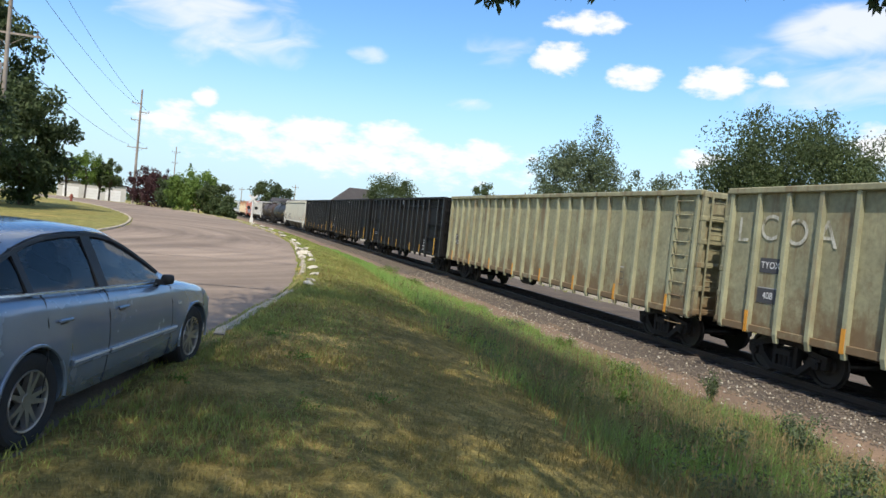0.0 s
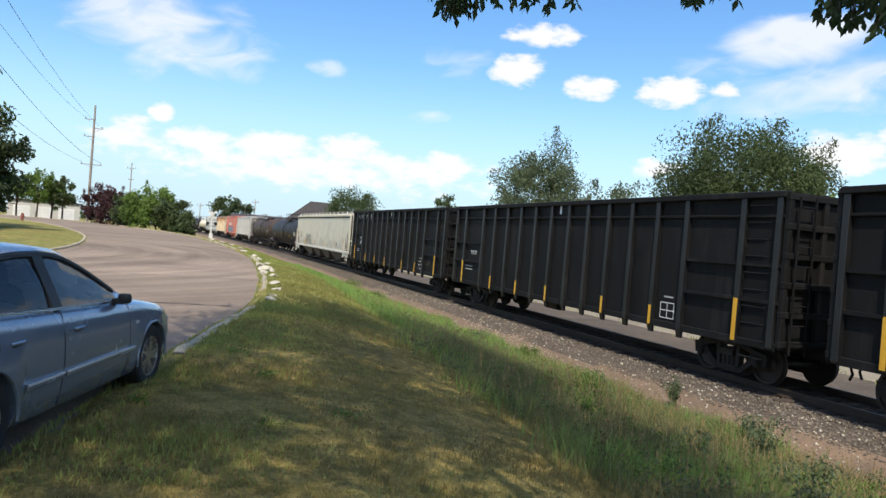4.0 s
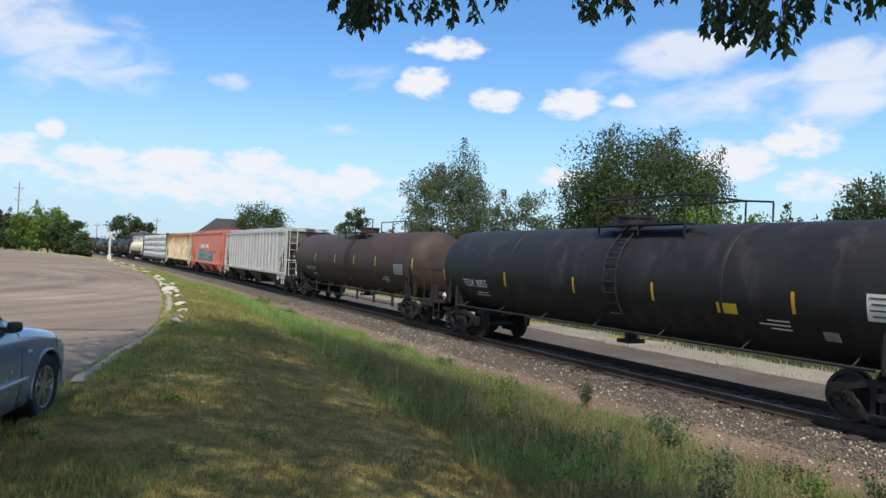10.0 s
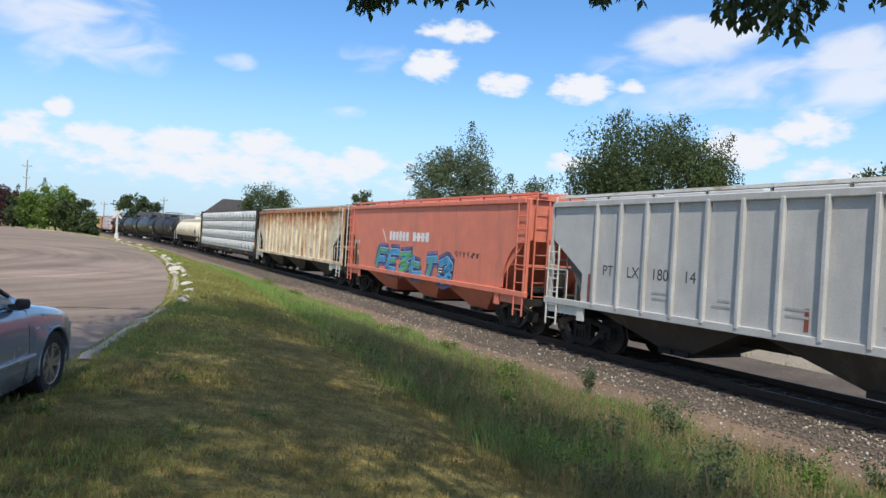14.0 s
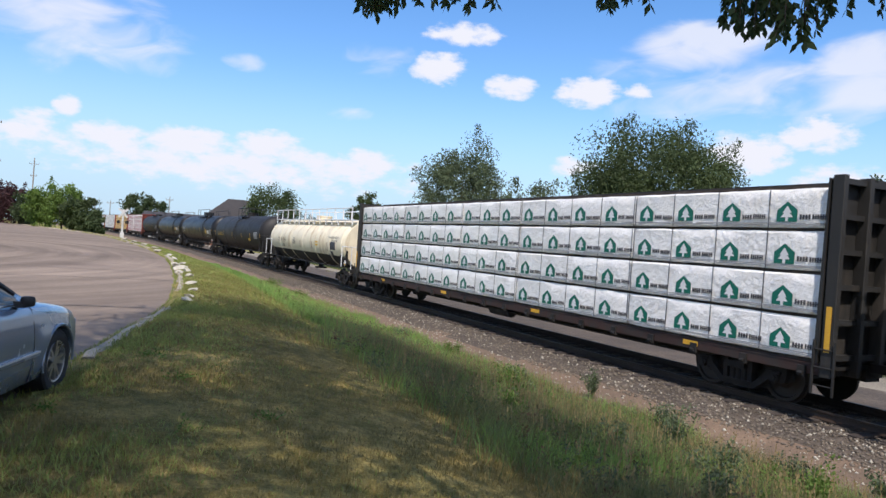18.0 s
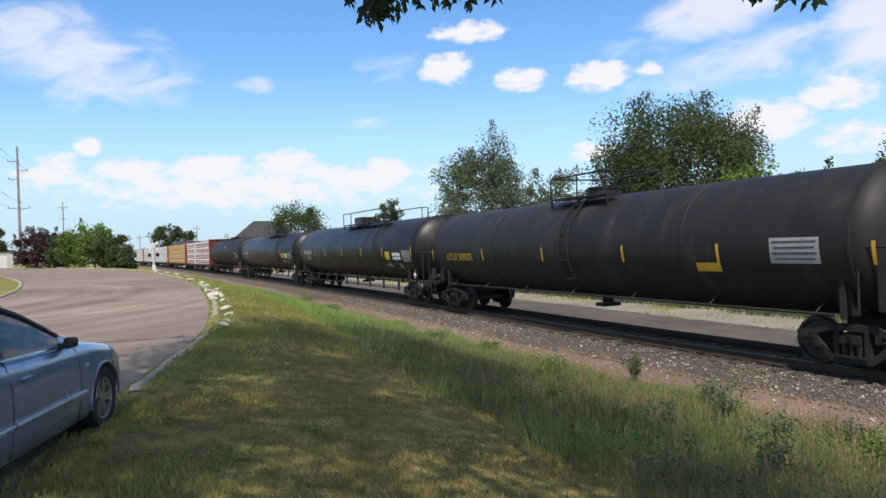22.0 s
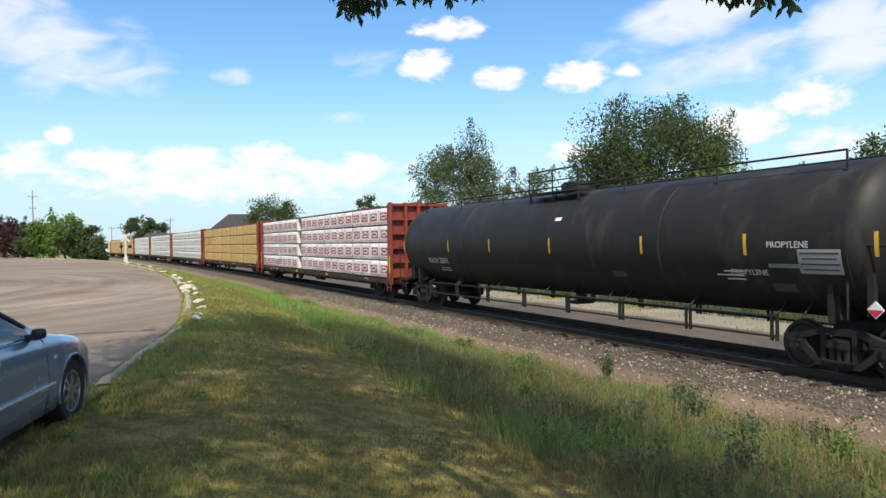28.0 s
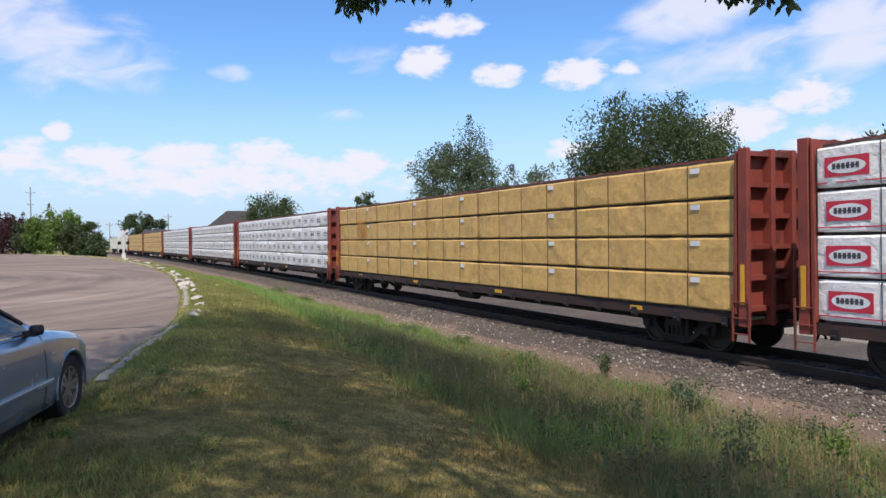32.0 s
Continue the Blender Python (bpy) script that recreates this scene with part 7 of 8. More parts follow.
blades("kerb_grass", "grass growing over the kerb", 120000, (-2.5, 4.2, 3, 40), .05, "blade_green", 35, .0042, .6, kerb_keep)
blades("verge_grass", "lusher green grass along the shaded kerb", 70000, (-1.5, 4.5, 4.5, 16), .055, "blade_green", 47, .0045, .6,
       lambda x, y, rng: (kerb_edge(x, y) > .15) & (kerb_edge(x, y) < .5 + 1.5 * rng.random(len(x))) & patchy(.7, -.12, 21)(x, y, rng), far_power=1.2)
blades("far_bank_weeds", "tall olive weeds beyond the gravel", 40000, (-13.0, -7.9, 4, 75), .5, "leaf_grey", 37, .009, .3, patchy(.4, -.25, 8), by_track=True)
blades("gravel_weeds", "thin weeds growing in pale gravel", 3000, (-8.0, -5.0, 5, 60), .16, "blade_green", 38, .006, .5, patchy(.9, .2, 9), by_track=True)


def seed_heads():
    """Thin stalks with pale feathery heads standing over the bank grass."""
    rng = np.random.default_rng(41)
    n = 1500
    y = 3.5 + 12 * rng.random(n) ** 1.3
    u = rng.uniform(3.9, 8.6, n)
    x = track_x(y) - u
    k = bank_keep(x, y, rng)
    x, y = x[k], y[k]
    V, F = [], []
    for a, b, z in zip(x, y, ground_z(x, y)):
        h = rng.uniform(.3, .55)
        lx, ly = rng.normal(0, .06, 2)
        w = .0022 + .0001 * b
        i = len(V)
        V += [(a - w, b, z), (a + w, b, z), (a + lx, b + ly, z + h)]
        F.append((i, i + 1, i + 2))
        for q in range(4):
            t = h * (.72 + .1 * q)
            c = (a + lx * t / h, b + ly * t / h, z + t)
            r, e = rng.uniform(.006, .012), rng.uniform(0, 6.28)
            i = len(V)
            V += [c, (c[0] + r * math.cos(e), c[1] + r * math.sin(e), c[2] + .02), (c[0] + .003, c[1], c[2] + .055), (c[0] - r * math.cos(e), c[1] - r * math.sin(e), c[2] + .02)]
            F += [(i, i + 1, i + 2), (i, i + 2, i + 3)]
    tagged(new("seed_heads", raw_mesh("seed_heads", V, F, "blade_dry")), "pale feathery seed heads over the bank grass", "grass", kind="stuff")


seed_heads()


def low_weeds(name, label, leaf, n, seed, size):
    """Small-leaved plants crowding between the grass stems."""
    rng = np.random.default_rng(seed)
    y = 3.5 + 20 * rng.random(n) ** 1.5
    x = track_x(y) - rng.uniform(3.9, 9.0, n)
    k = bank_keep(x, y, rng)
    x, y = x[k], y[k]
    r = rng.uniform(.06, .17, len(x))
    c = np.stack([x, y, ground_z(x, y) + .06 + r * rng.uniform(.5, 1.3, len(x))], -1)
    V, F = leaf_cloud(c, r, 34, size, seed, -.3, slim=.5, flat=1.1)
    tagged(new(name, raw_mesh(name, V, F, leaf)), label, "weeds", kind="stuff")


low_weeds("low_weeds", "grey-green leafy weeds among tall grass", "leaf_grey", 520, 51, .045)
low_weeds("low_weeds", "brown withered weeds among tall grass", "leaf_brown", 420, 53, .04)
low_weeds("low_weeds", "fresh green leafy weeds among tall grass", "leaf_bright", 320, 52, .05)


def weed(name, label, x, y, h, r, leaf, seed, per=26, size=.11, stems=9):
    rng = random.Random(seed)
    t = thing(name, label, "weed", "weeds beside the ballast", pose(x, y, float(ground_z(x, y)) - .02))
    pts = []
    for i in range(stems):
        a = rng.uniform(0, 6.28)
        k = rng.uniform(.1, 1) * r
        e = Vector((k * math.cos(a), k * math.sin(a), h * rng.uniform(.6, 1.05)))
        m = e * .5 + Vector((-e.x * .2, -e.y * .2, 0))
        bm = bmesh.new()
        tube(bm, (0, 0, 0), e, .007, 4, .003)
        part("stem", bm, "blade_bank", t)
        pts += [m.lerp(e, q) for q in (0, .35, .7, 1)]
    V, F = leaf_cloud([tuple(p) for p in pts], [r * .32] * len(pts), per, size, seed, -.2, slim=.5)
    part("foliage", raw_mesh("foliage", V, F, leaf), None, t)


def build_weeds():
    rng = random.Random(77)
    for i, (x, y, h, r, lf) in enumerate([(9.75, 12.2, .62, .30, "leaf_grey"), (9.3, 40, .55, .7, "leaf_bright"), (8.9, 13.8, .45, .35, "leaf_grey"), (8.6, 6.4, .5, .45, "leaf_grey"),
                                          (8.2, 8.2, .6, .45, "leaf_grey"), (7.2, 6.4, .6, .5, "leaf_grey"), (9.1, 9.3, .6, .4, "leaf_grey"), (8.3, 37, .5, .7, "leaf_bright"), (8.8, 33, .45, .6, "leaf_bright"), (6.6, 7.6, .45, .35, "leaf_grey"), (8.0, 12.6, .6, .5, "leaf_bright"),
                                          (6.0, 5.4, .45, .35, "leaf_grey"), (7.9, 5.6, .6, .5, "leaf_bright"), (9.4, 5.6, .6, .4, "leaf_grey"), (8.6, 20, .45, .4, "leaf_grey"), (5.6, 8.8, .5, .3, "leaf_bright"), (8.9, 17.2, .45, .35, "leaf_bright")]):
        weed("weed", "leafy green weed beside the ballast" if h > .61 else "low green weed in the tall grass", x, y, h, r, lf, 200 + i, per=18 if r < .8 else 60, size=.055 if r < .8 else .16, stems=9 if r < .8 else 26)
    for i in range(12):
        x, y = rng.uniform(-.8, 2.2), rng.uniform(5.0, 10)
        if off_road(np.array([x]), np.array([y]))[0]:
            weed("clover", "low clover patch in the lawn", x, y, .05, .22, "leaf_bright", 300 + i, per=4, size=.035, stems=7)


build_weeds()


# loose broken stones at the kerb
def build_rubble():
    rng = random.Random(4)
    for i, (x, y, s) in enumerate([(2.72, 23.2, .42), (2.55, 24.3, .50), (2.95, 25.4, .55), (2.70, 26.3, .62), (3.05, 27.2, .45), (2.85, 28.3, .58), (3.2, 29.4, .4), (2.05, 17.0, .36), (1.9, 16.2, .42), (2.3, 18.6, .34), (2.45, 20.4, .45), (3.25, 33, .5), (3.3, 36, .55), (3.15, 40.5, .5), (3.2, 44, .6), (2.95, 49, .6), (2.6, 54, .55), (2.2, 60, .6)]):
        bm = bmesh.new()
        bmesh.ops.create_icosphere(bm, subdivisions=1, radius=s * .30)
        for v in bm.verts:
            v.co *= rng.uniform(.6, 1.35)
            v.co.z = max(-.1, min(.09, v.co.z * .5)) + v.co.x * rng.uniform(-.15, .15)
            v.co.y *= 1.35
        me = finish("broken_stone", bm, "pale_stone")
        ob = new("broken_stone", me)
        ob.matrix_basis = pose(x, y, float(ground_z(x, y)) + s * .10, rng.uniform(-14, 14), rng.uniform(-14, 14), rng.uniform(0, 360))
        tagged(ob, "broken lump of pale concrete at the kerb", "stone", "broken kerb stones")


build_rubble()


# ---- poles, signal, buildings ----
def utility_pole(label, x, y, height, arms, r=.19):
    z0 = float(ground_z(x, y)) - .1
    t = thing("utility_pole", label, "utility pole", "utility poles", pose(x, y, z0))
    bm = bmesh.new()
    tube(bm, (0, 0, 0), (0, 0, height), r, 12, r * .6)
    part("pole", bm, "pole_wood", t, smooth=True)
    for z, w, off in arms:
        bm = bmesh.new()
        box(bm, (off, 0, z), (w, .1, .12))
        bar(bm, [(off - w * .3, .06, z), (0, .1, z - .7)], .02, 5)
        bar(bm, [(off + w * .3, .06, z), (0, .1, z - .7)], .02, 5)
        part("crossarm", bm, "pole_wood", t)
        for s in (-1, 1):
            bm = bmesh.new()
            tube(bm, (off + s * w * .45, 0, z + .05), (off + s * w * .45, 0, z + .35), .06, 8, .04)
            part("insulator", bm, "insulator", t)
    return t


def wire(p, q, sag):
    bm = bmesh.new()
    pts = []
    for i in range(17):
        k = i / 16
        v = Vector(p).lerp(Vector(q), k)
        v.z -= sag * 4 * k * (1 - k)
        pts.append(v)
    bar(bm, pts, .018, 4)
    ob = new("overhead_wire", finish("overhead_wire", bm, "wire"))
    tagged(ob, "thin dark overhead wire between utility poles", "wire", "overhead wires")


def build_poles():
    xa, ya = -15.2, 131.0
    xb, yb = at(-15.2, 50)
    utility_pole("tall grey wooden pole with staggered arms", xa, ya, 19.4, [(18.2, .1, 0), (17.0, 1.6, -.6), (15.6, 1.6, .6), (14.2, 1.6, -.6), (9.6, 3.2, 0)], .24)
    t = utility_pole("tall grey wooden pole with a crossarm and transformer", xb, yb, 17.5, [(10.3, 3.4, 0), (15.5, 2.0, 0)], .15)
    bm = bmesh.new()
    tube(bm, (-.5, 0, 7.3), (-.5, 0, 8.5), .32, 14)
    tube(bm, (-.5, 0, 8.5), (-.5, 0, 8.75), .06, 8)
    part("transformer", bm, "signal_white", t, "grey drum transformer")
    za, zb = float(ground_z(xa, ya)), float(ground_z(xb, yb))
    for (oa, ha), (ob_, hb) in (((-1.2, 17.1), (-.9, 15.8)), ((1.2, 15.7), (.9, 15.8)), ((-1.4, 9.9), (-1.5, 10.6)), ((1.4, 9.9), (1.5, 10.6))):
        wire((xb + ob_, yb, zb + hb), (xa + oa, ya, za + ha), 1.0)
        d = Vector((xb - xa, yb - ya, 0)) * .9
        wire((xb + ob_, yb, zb + hb), (xb + ob_ + d.x, yb + d.y, zb + hb + 1), 1.0)
    x, y = at(-3.95, 210)
    utility_pole("distant thin grey wooden pole", x, y, 17.5, [(16, 2.2, 0), (13, 1.5, 0)], .2)
    for az, d, h in ((0.0, 180, 8), (5.0, 200, 10.5), (1.0, 230, 9)):
        utility_pole("distant thin grey wooden pole", *at(az, d), h, [(h - .8, 1.8, 0)], .15)
    # level-crossing signal post beside the line
    x, y = at(1.9, 86)
    t = thing("crossing_signal", "white crossing signal post with lamps", "signal", m=pose(x, y, float(ground_z(x, y)) - .05))
    bm = bmesh.new()
    tube(bm, (0, 0, 0), (0, 0, 3.5), .11, 10)
    part("post", bm, "signal_white", t)
    for s in (-1, 1):
        bm = bmesh.new()
        m = pose(0, -.12, 3.1, 0, 45 * s, 0)
        box(bm, m.translation, (1.3, .03, .2), m.to_3x3())
        part("crossbuck_board", bm, "signal_white", t, m=pose(0, .03 * s, 0))
        bm = bmesh.new()
        tube(bm, (s * .42, -.06, 2.1), (s * .42, -.16, 2.1), .2, 14)
        part("lamp", bm, "steel_black", t)
    bm = bmesh.new()
    box(bm, (0, 0, 2.1), (1.0, .06, .06))
    part("lamp_arm", bm, "signal_white", t)
    bm = bmesh.new()
    box(bm, (0, 0, .5), (.4, .4, .9))
    part("gate_motor", bm, "signal_white", t, bevel=.02)
    # hydrant on the corner
    x, y = -16.5, 88.0
    t = thing("fire_hydrant", "small rusty red fire hydrant on the grass", "hydrant", m=pose(x, y, float(ground_z(x, y)) - .02))
    bm = bmesh.new()
    lathe(bm, [(0, .18), (.05, .18), (.06, .13), (.6, .13), (.62, .17), (.68, .17), (.78, .1), (.85, .03)], 14, axis="z")
    tube(bm, (-.24, 0, .48), (.24, 0, .48), .06, 10)
    part("barrel", bm, "bulkhead_red", t, smooth=True)


build_poles()


def gable_house(name, label, x, y, w, d, wall_h, roof_h, turn, wall, z=None, hip=0.0):
    z0 = float(ground_z(x, y)) - .1 if z is None else z
    t = thing(name, label, "building", "distant buildings", pose(x, y, z0, 0, 0, turn))
    bm = bmesh.new()
    box(bm, (0, 0, wall_h / 2), (w, d, wall_h))
    part("wall", bm, wall, t)
    bm = bmesh.new()
    e = .4
    a = [bm.verts.new(v) for v in ((-w / 2 - e, -d / 2 - e, wall_h - .05), (w / 2 + e, -d / 2 - e, wall_h - .05), (w / 2 + e, d / 2 + e, wall_h - .05), (-w / 2 - e, d / 2 + e, wall_h - .05))]
    r = [bm.verts.new(v) for v in ((-w / 2 - e + hip, 0, wall_h + roof_h), (w / 2 + e - hip, 0, wall_h + roof_h))]
    for f in ((a[0], a[1], r[1], r[0]), (a[2], a[3], r[0], r[1]), (a[1], a[2], r[1]), (a[3], a[0], r[0]), (a[3], a[2], a[1], a[0])):
        bm.faces.new(f)
    part("roof", bm, "roof_shingle", t)
    for i in range(max(2, int(w / 3))):
        xx = -w / 2 + w * (i + .5) / max(2, int(w / 3))
        win = part("window", _window_frame(), None, t, m=pose(xx, -d / 2 - .03, wall_h * .58))
        part("pane", _window_pane(), None, win)
    return t


def _window_frame():
    bm = bmesh.new()
    for s in (-1, 1):
        box(bm, (s * .5, 0, 0), (.08, .08, 1.3))
        box(bm, (0, 0, s * .63), (1.08, .09, .08))
    return finish("window", bm, "white_paint")


def _window_pane():
    bm = bmesh.new()
    box(bm, (0, .01, 0), (.94, .02, 1.2))
    return finish("pane", bm, "black_plastic")


def build_buildings():
    x, y = at(9.9, 132)
    gable_house("house", "house with a dark shingle hip roof behind the railway", x, y, 10.5, 9, 5.0, 3.4, -8, "brick_wall", hip=4.0)
    x, y = at(5.9, 175)
    gable_house("long_building", "long low white building behind the railway", x, y, 16, 10, 5.0, .9, 0, "house_wall", hip=.5)
    x, y = at(-9.3, 172)
    t = thing("garage_building", "pale block building with wide garage doors", "building", "distant buildings", pose(x, y, float(ground_z(x, y)) - .1, 0, 0, 8))
    bm = bmesh.new()
    box(bm, (0, 0, 2.0), (13, 9, 4.0))
    part("wall", bm, "house_wall", t)
    bm = bmesh.new()
    box(bm, (0, 0, 4.1), (13.5, 9.5, .25))
    part("roof", bm, "roof_shingle", t)
    for i in range(3):
        bm = bmesh.new()
        for k in range(5):
            box(bm, (-4 + i * 4, -4.54, .4 + k * .58), (3.0, .06, .55))
        part("garage_door", bm, "white_paint", t)


build_buildings()


# ---- parked sedan ----
def sedan():
    """Blue-grey four-door saloon, nose towards +y of its own space, wheels at z = 0."""
    rear, front = Vector((-1.07, 4.84, 0)), Vector((-0.22, 7.55, 0))
    d = (front - rear).normalized()
    right = Vector((d.y, -d.x, 0))
    mid = (rear + front) / 2 - right * .84
    yaw = math.degrees(math.atan2(-d.x, d.y))
    car = thing("sedan", "blue-grey four-door sedan parked at the kerb", "car", m=pose(mid.x, mid.y, float(road_z(mid.y)) + .015, 0, 0, yaw) @ Matrix.Diagonal((.985, 1.02, .93, 1)))

    def lin(pts, y):
        return float(np.interp(y, [p[0] for p in pts], [p[1] for p in pts]))
    # along the car: height of the belt and bonnet, half width, height of the sills
    belt = [(-2.40, .74), (-2.37, .88), (-2.28, .985), (-2.0, 1.02), (-1.7, 1.015), (-.9, .985), (.1, .95), (.6, .935), (.85, .925), (1.2, .895), (1.6, .84), (1.9, .775), (2.08, .715), (2.2, .64), (2.27, .56), (2.30, .48)]
    half = [(-2.40, .60), (-2.33, .70), (-2.2, .78), (-1.95, .835), (-1.4, .866), (0, .873), (1.2, .866), (1.65, .852), (1.95, .81), (2.12, .74), (2.22, .65), (2.28, .55), (2.30, .46)]
    floor_ = [(-2.40, .40), (-2.25, .27), (-1.9, .21), (-.9, .165), (.9, .165), (1.9, .18), (2.2, .21), (2.30, .30)]
    ys = sorted([-2.40, -2.37, -2.33, -2.26, -2.16, -2.02, -1.86, -.8, -.55, -.25, 0, .3, .6, .85, 1.9, 2.0, 2.1, 2.18, 2.24, 2.28, 2.30] + [c + o for c in (-1.35, 1.35) for o in (-.46, -.42, -.38, -.3, -.2, -.1, 0, .1, .2, .3, .38, .42, .46)])
    bm = bmesh.new()
    rings = []
    for y in ys:
        b, w, f = lin(belt, y), lin(half, y), lin(floor_, y)
        hgt = b - f
        hood = y > .75 or y < -1.85
        crown = .05 if hood else 0.0
        # the wings swell round the wheel arches
        arch = min(abs(y - 1.35), abs(y + 1.35))
        fl = .022 * max(0.0, min(1.0, (.46 - arch) / .10))
        prof = [(0, f), (w * .86, f), (w * .955 + fl * .6, f + .07 * hgt), (w * .985 + fl, f + .28 * hgt), (w + fl, f + .50 * hgt), (w * .995 + fl * .7, f + .64 * hgt), (w * .985, f + .76 * hgt), (w * .972, f + .86 * hgt), (w * .945, f + .95 * hgt), (w * .90, b),
                (w * .72, b + crown * .5), (w * .4, b + crown * .85), (0, b + crown)]
        row = [bm.verts.new((x, y, z)) for x, z in prof] + [bm.verts.new((-x, y, z)) for x, z in prof[-2:0:-1]]
        rings.append(row)
    n = len(rings[0])
    for r0, r1 in zip(rings, rings[1:]):
        for j in range(n):
            bm.faces.new((r0[j], r0[(j + 1) % n], r1[(j + 1) % n], r1[j]))
    bm.faces.new(rings[0])
    bm.faces.new(rings[-1][::-1])
    body_me = finish("body", bm, "car_paint", smooth=True, angle=50)
    # wheel arches are cut through the body
    cut = bmesh.new()
    for y in (-1.35, 1.35):
        for s in (-1, 1):
            tube(cut, (s * .60, y, .325), (s * 1.2, y, .325), .352, 40)
    cut_ob = bpy.data.objects.new("arch_cut", finish("arch_cut", cut, "black_plastic"))
    tmp = bpy.data.objects.new("body_tmp", body_me)
    for o in (cut_ob, tmp):
        scene.collection.objects.link(o)
    md = tmp.modifiers.new("arches", "BOOLEAN")
    md.object, md.operation, md.solver = cut_ob, "DIFFERENCE", "EXACT"
    bpy.context.view_layer.update()
    res = bpy.data.meshes.new_from_object(tmp.evaluated_get(bpy.context.evaluated_depsgraph_get()))
    res.name = "body"
    for o in (cut_ob, tmp):
        bpy.data.objects.remove(o)
    part("body", res, None, car)
    # cabin: roof, pillars and glass
    top = [(-2.0, 1.03), (-1.82, 1.125), (-1.65, 1.215), (-1.45, 1.305), (-1.3, 1.357), (-1.1, 1.408), (-.9, 1.44), (-.65, 1.46), (-.35, 1.465), (-.1, 1.447), (.05, 1.412), (.2, 1.357), (.35, 1.285), (.5, 1.205), (.72, 1.075), (.98, .925)]
    def shell(y, k):
        """A point of the cabin's side: k 0 at the belt, 1 at the roof's edge."""
        b, t, w = lin(belt, y), lin(top, y), lin(half, y) * .90
        return Vector((w - (w - .57) * k * min(1, (t - b) / .46), y, b + (t - .045 - b) * k))
    cys = [-2.0, -1.82, -1.65, -1.45, -1.3, -1.1, -.9, -.65, -.35, -.1, .05, .2, .35, .5, .72, .98]
    bm = bmesh.new()
    rows = []
    for y in cys:
        e = shell(y, 1.0)
        t = lin(top, y)
        pr = [(e.x + .012, e.z), (e.x * .93, t - .015), (e.x * .5, t + .005), (0, t + .012)]
        rows.append([bm.verts.new((x, y, z)) for x, z in pr] + [bm.verts.new((-x, y, z)) for x, z in pr[-2::-1]])
    for i in range(len(rows) - 1):
        y = (cys[i] + cys[i + 1]) / 2
        for j in range(6):
            if (y > .06 or y < -1.31) and 0 < j < 5:
                continue
            bm.faces.new((rows[i][j], rows[i][j + 1], rows[i + 1][j + 1], rows[i + 1][j]))
    part("roof", bm, "car_paint", car, smooth=True)
    bm = bmesh.new()
    for lo, hi in ((.05, .98), (-2.0, -1.3)):
        sel = [y for y in cys if lo <= y <= hi]
        g = []
        for y in sel:
            e, t = shell(y, 1.0), lin(top, y)
            g.append([bm.verts.new((x, y, z - .012)) for x, z in ((e.x * .93, t - .015), (e.x * .5, t + .005), (0, t + .012), (-e.x * .5, t + .005), (-e.x * .93, t - .015))])
        for a, b in zip(g, g[1:]):
            for j in range(4):
                bm.faces.new((a[j], a[j + 1], b[j + 1], b[j]))
        me = finish("windscreen", bm, "car_glass", smooth=True)
        ob = part("windscreen" if lo > 0 else "rear_window", me, None, car)
        ob.visible_shadow = False
        bm = bmesh.new()
    bm.free()
    for s in (-1, 1):
        # side windows between pillars
        for nm, y0, y1 in (("front_side_window", -.33, .66), ("rear_side_window", -1.27, -.45), ("quarter_window", -1.68, -1.33)):
            bm = bmesh.new()
            g = []
            for i in range(9):
                y = y0 + (y1 - y0) * i / 8
                lo, hi = shell(y, .05), shell(y, .90)
                g.append([bm.verts.new((s * (p.x - .004), p.y, p.z)) for p in (lo, lo.lerp(hi, .5) + Vector((.012, 0, 0)), hi)])
            for a, b in zip(g, g[1:]):
                for j in range(2):
                    bm.faces.new((a[j], a[j + 1], b[j + 1], b[j]))
            ob = part(nm, bm, "car_glass", car, smooth=True)
            ob.visible_shadow = False
        for nm, ya, wd, mat in (("pillar", -.39, .10, "black_plastic"), ("pillar", -1.30, .05, "black_plastic")):
            bm = bmesh.new()
            a, b = shell(ya, 0), shell(ya, .97)
            for p, q in ((a, b),):
                box(bm, ((s * (p.x + q.x) / 2), ya, (p.z + q.z) / 2), (.03, wd * 1.3, (q - p).length), Matrix.Rotation(s * math.atan2(p.x - q.x, q.z - p.z) * -1, 3, "Y"))
            part(nm, bm, mat, car)
        # sail panel behind the quarter window and the windscreen pillar
        bm = bmesh.new()
        for ya, yb in ((-2.0, -1.66),):
            q = [shell(ya, 0), shell(yb, 0), shell(yb, 1.0), shell(ya, 1.0)]
            bm.faces.new([bm.verts.new((s * (p.x + .004), p.y, p.z)) for p in q])
        part("sail_panel", bm, "car_paint", car)
        bm = bmesh.new()
        q = [shell(.66, 0), shell(.98, 0), shell(.98, 1.0), shell(.66, 1.0)]
        bm.faces.new([bm.verts.new((s * (p.x + .004), p.y, p.z)) for p in q])
        part("windscreen_pillar", bm, "car_paint", car)
        # bright strips: belt and side moulding
        bm = bmesh.new()
        bar(bm, [(s * (lin(half, y) * .905 + .012), y, lin(belt, y) + .014) for y in (-1.72, -1.3, -.9, -.4, 0, .66)], .013, 6)
        part("belt_trim", bm, "chrome", car)
        bm = bmesh.new()
        pts = [shell(y, .97) for y in (-1.72, -1.6, -1.45, -1.3, -1.1, -.9, -.65, -.4, -.2, 0, .2, .35, .5, .68)]
        bar(bm, [(s * (p.x + .006), p.y, p.z - .02) for p in pts], .026, 6)
        part("window_trim", bm, "black_plastic", car)
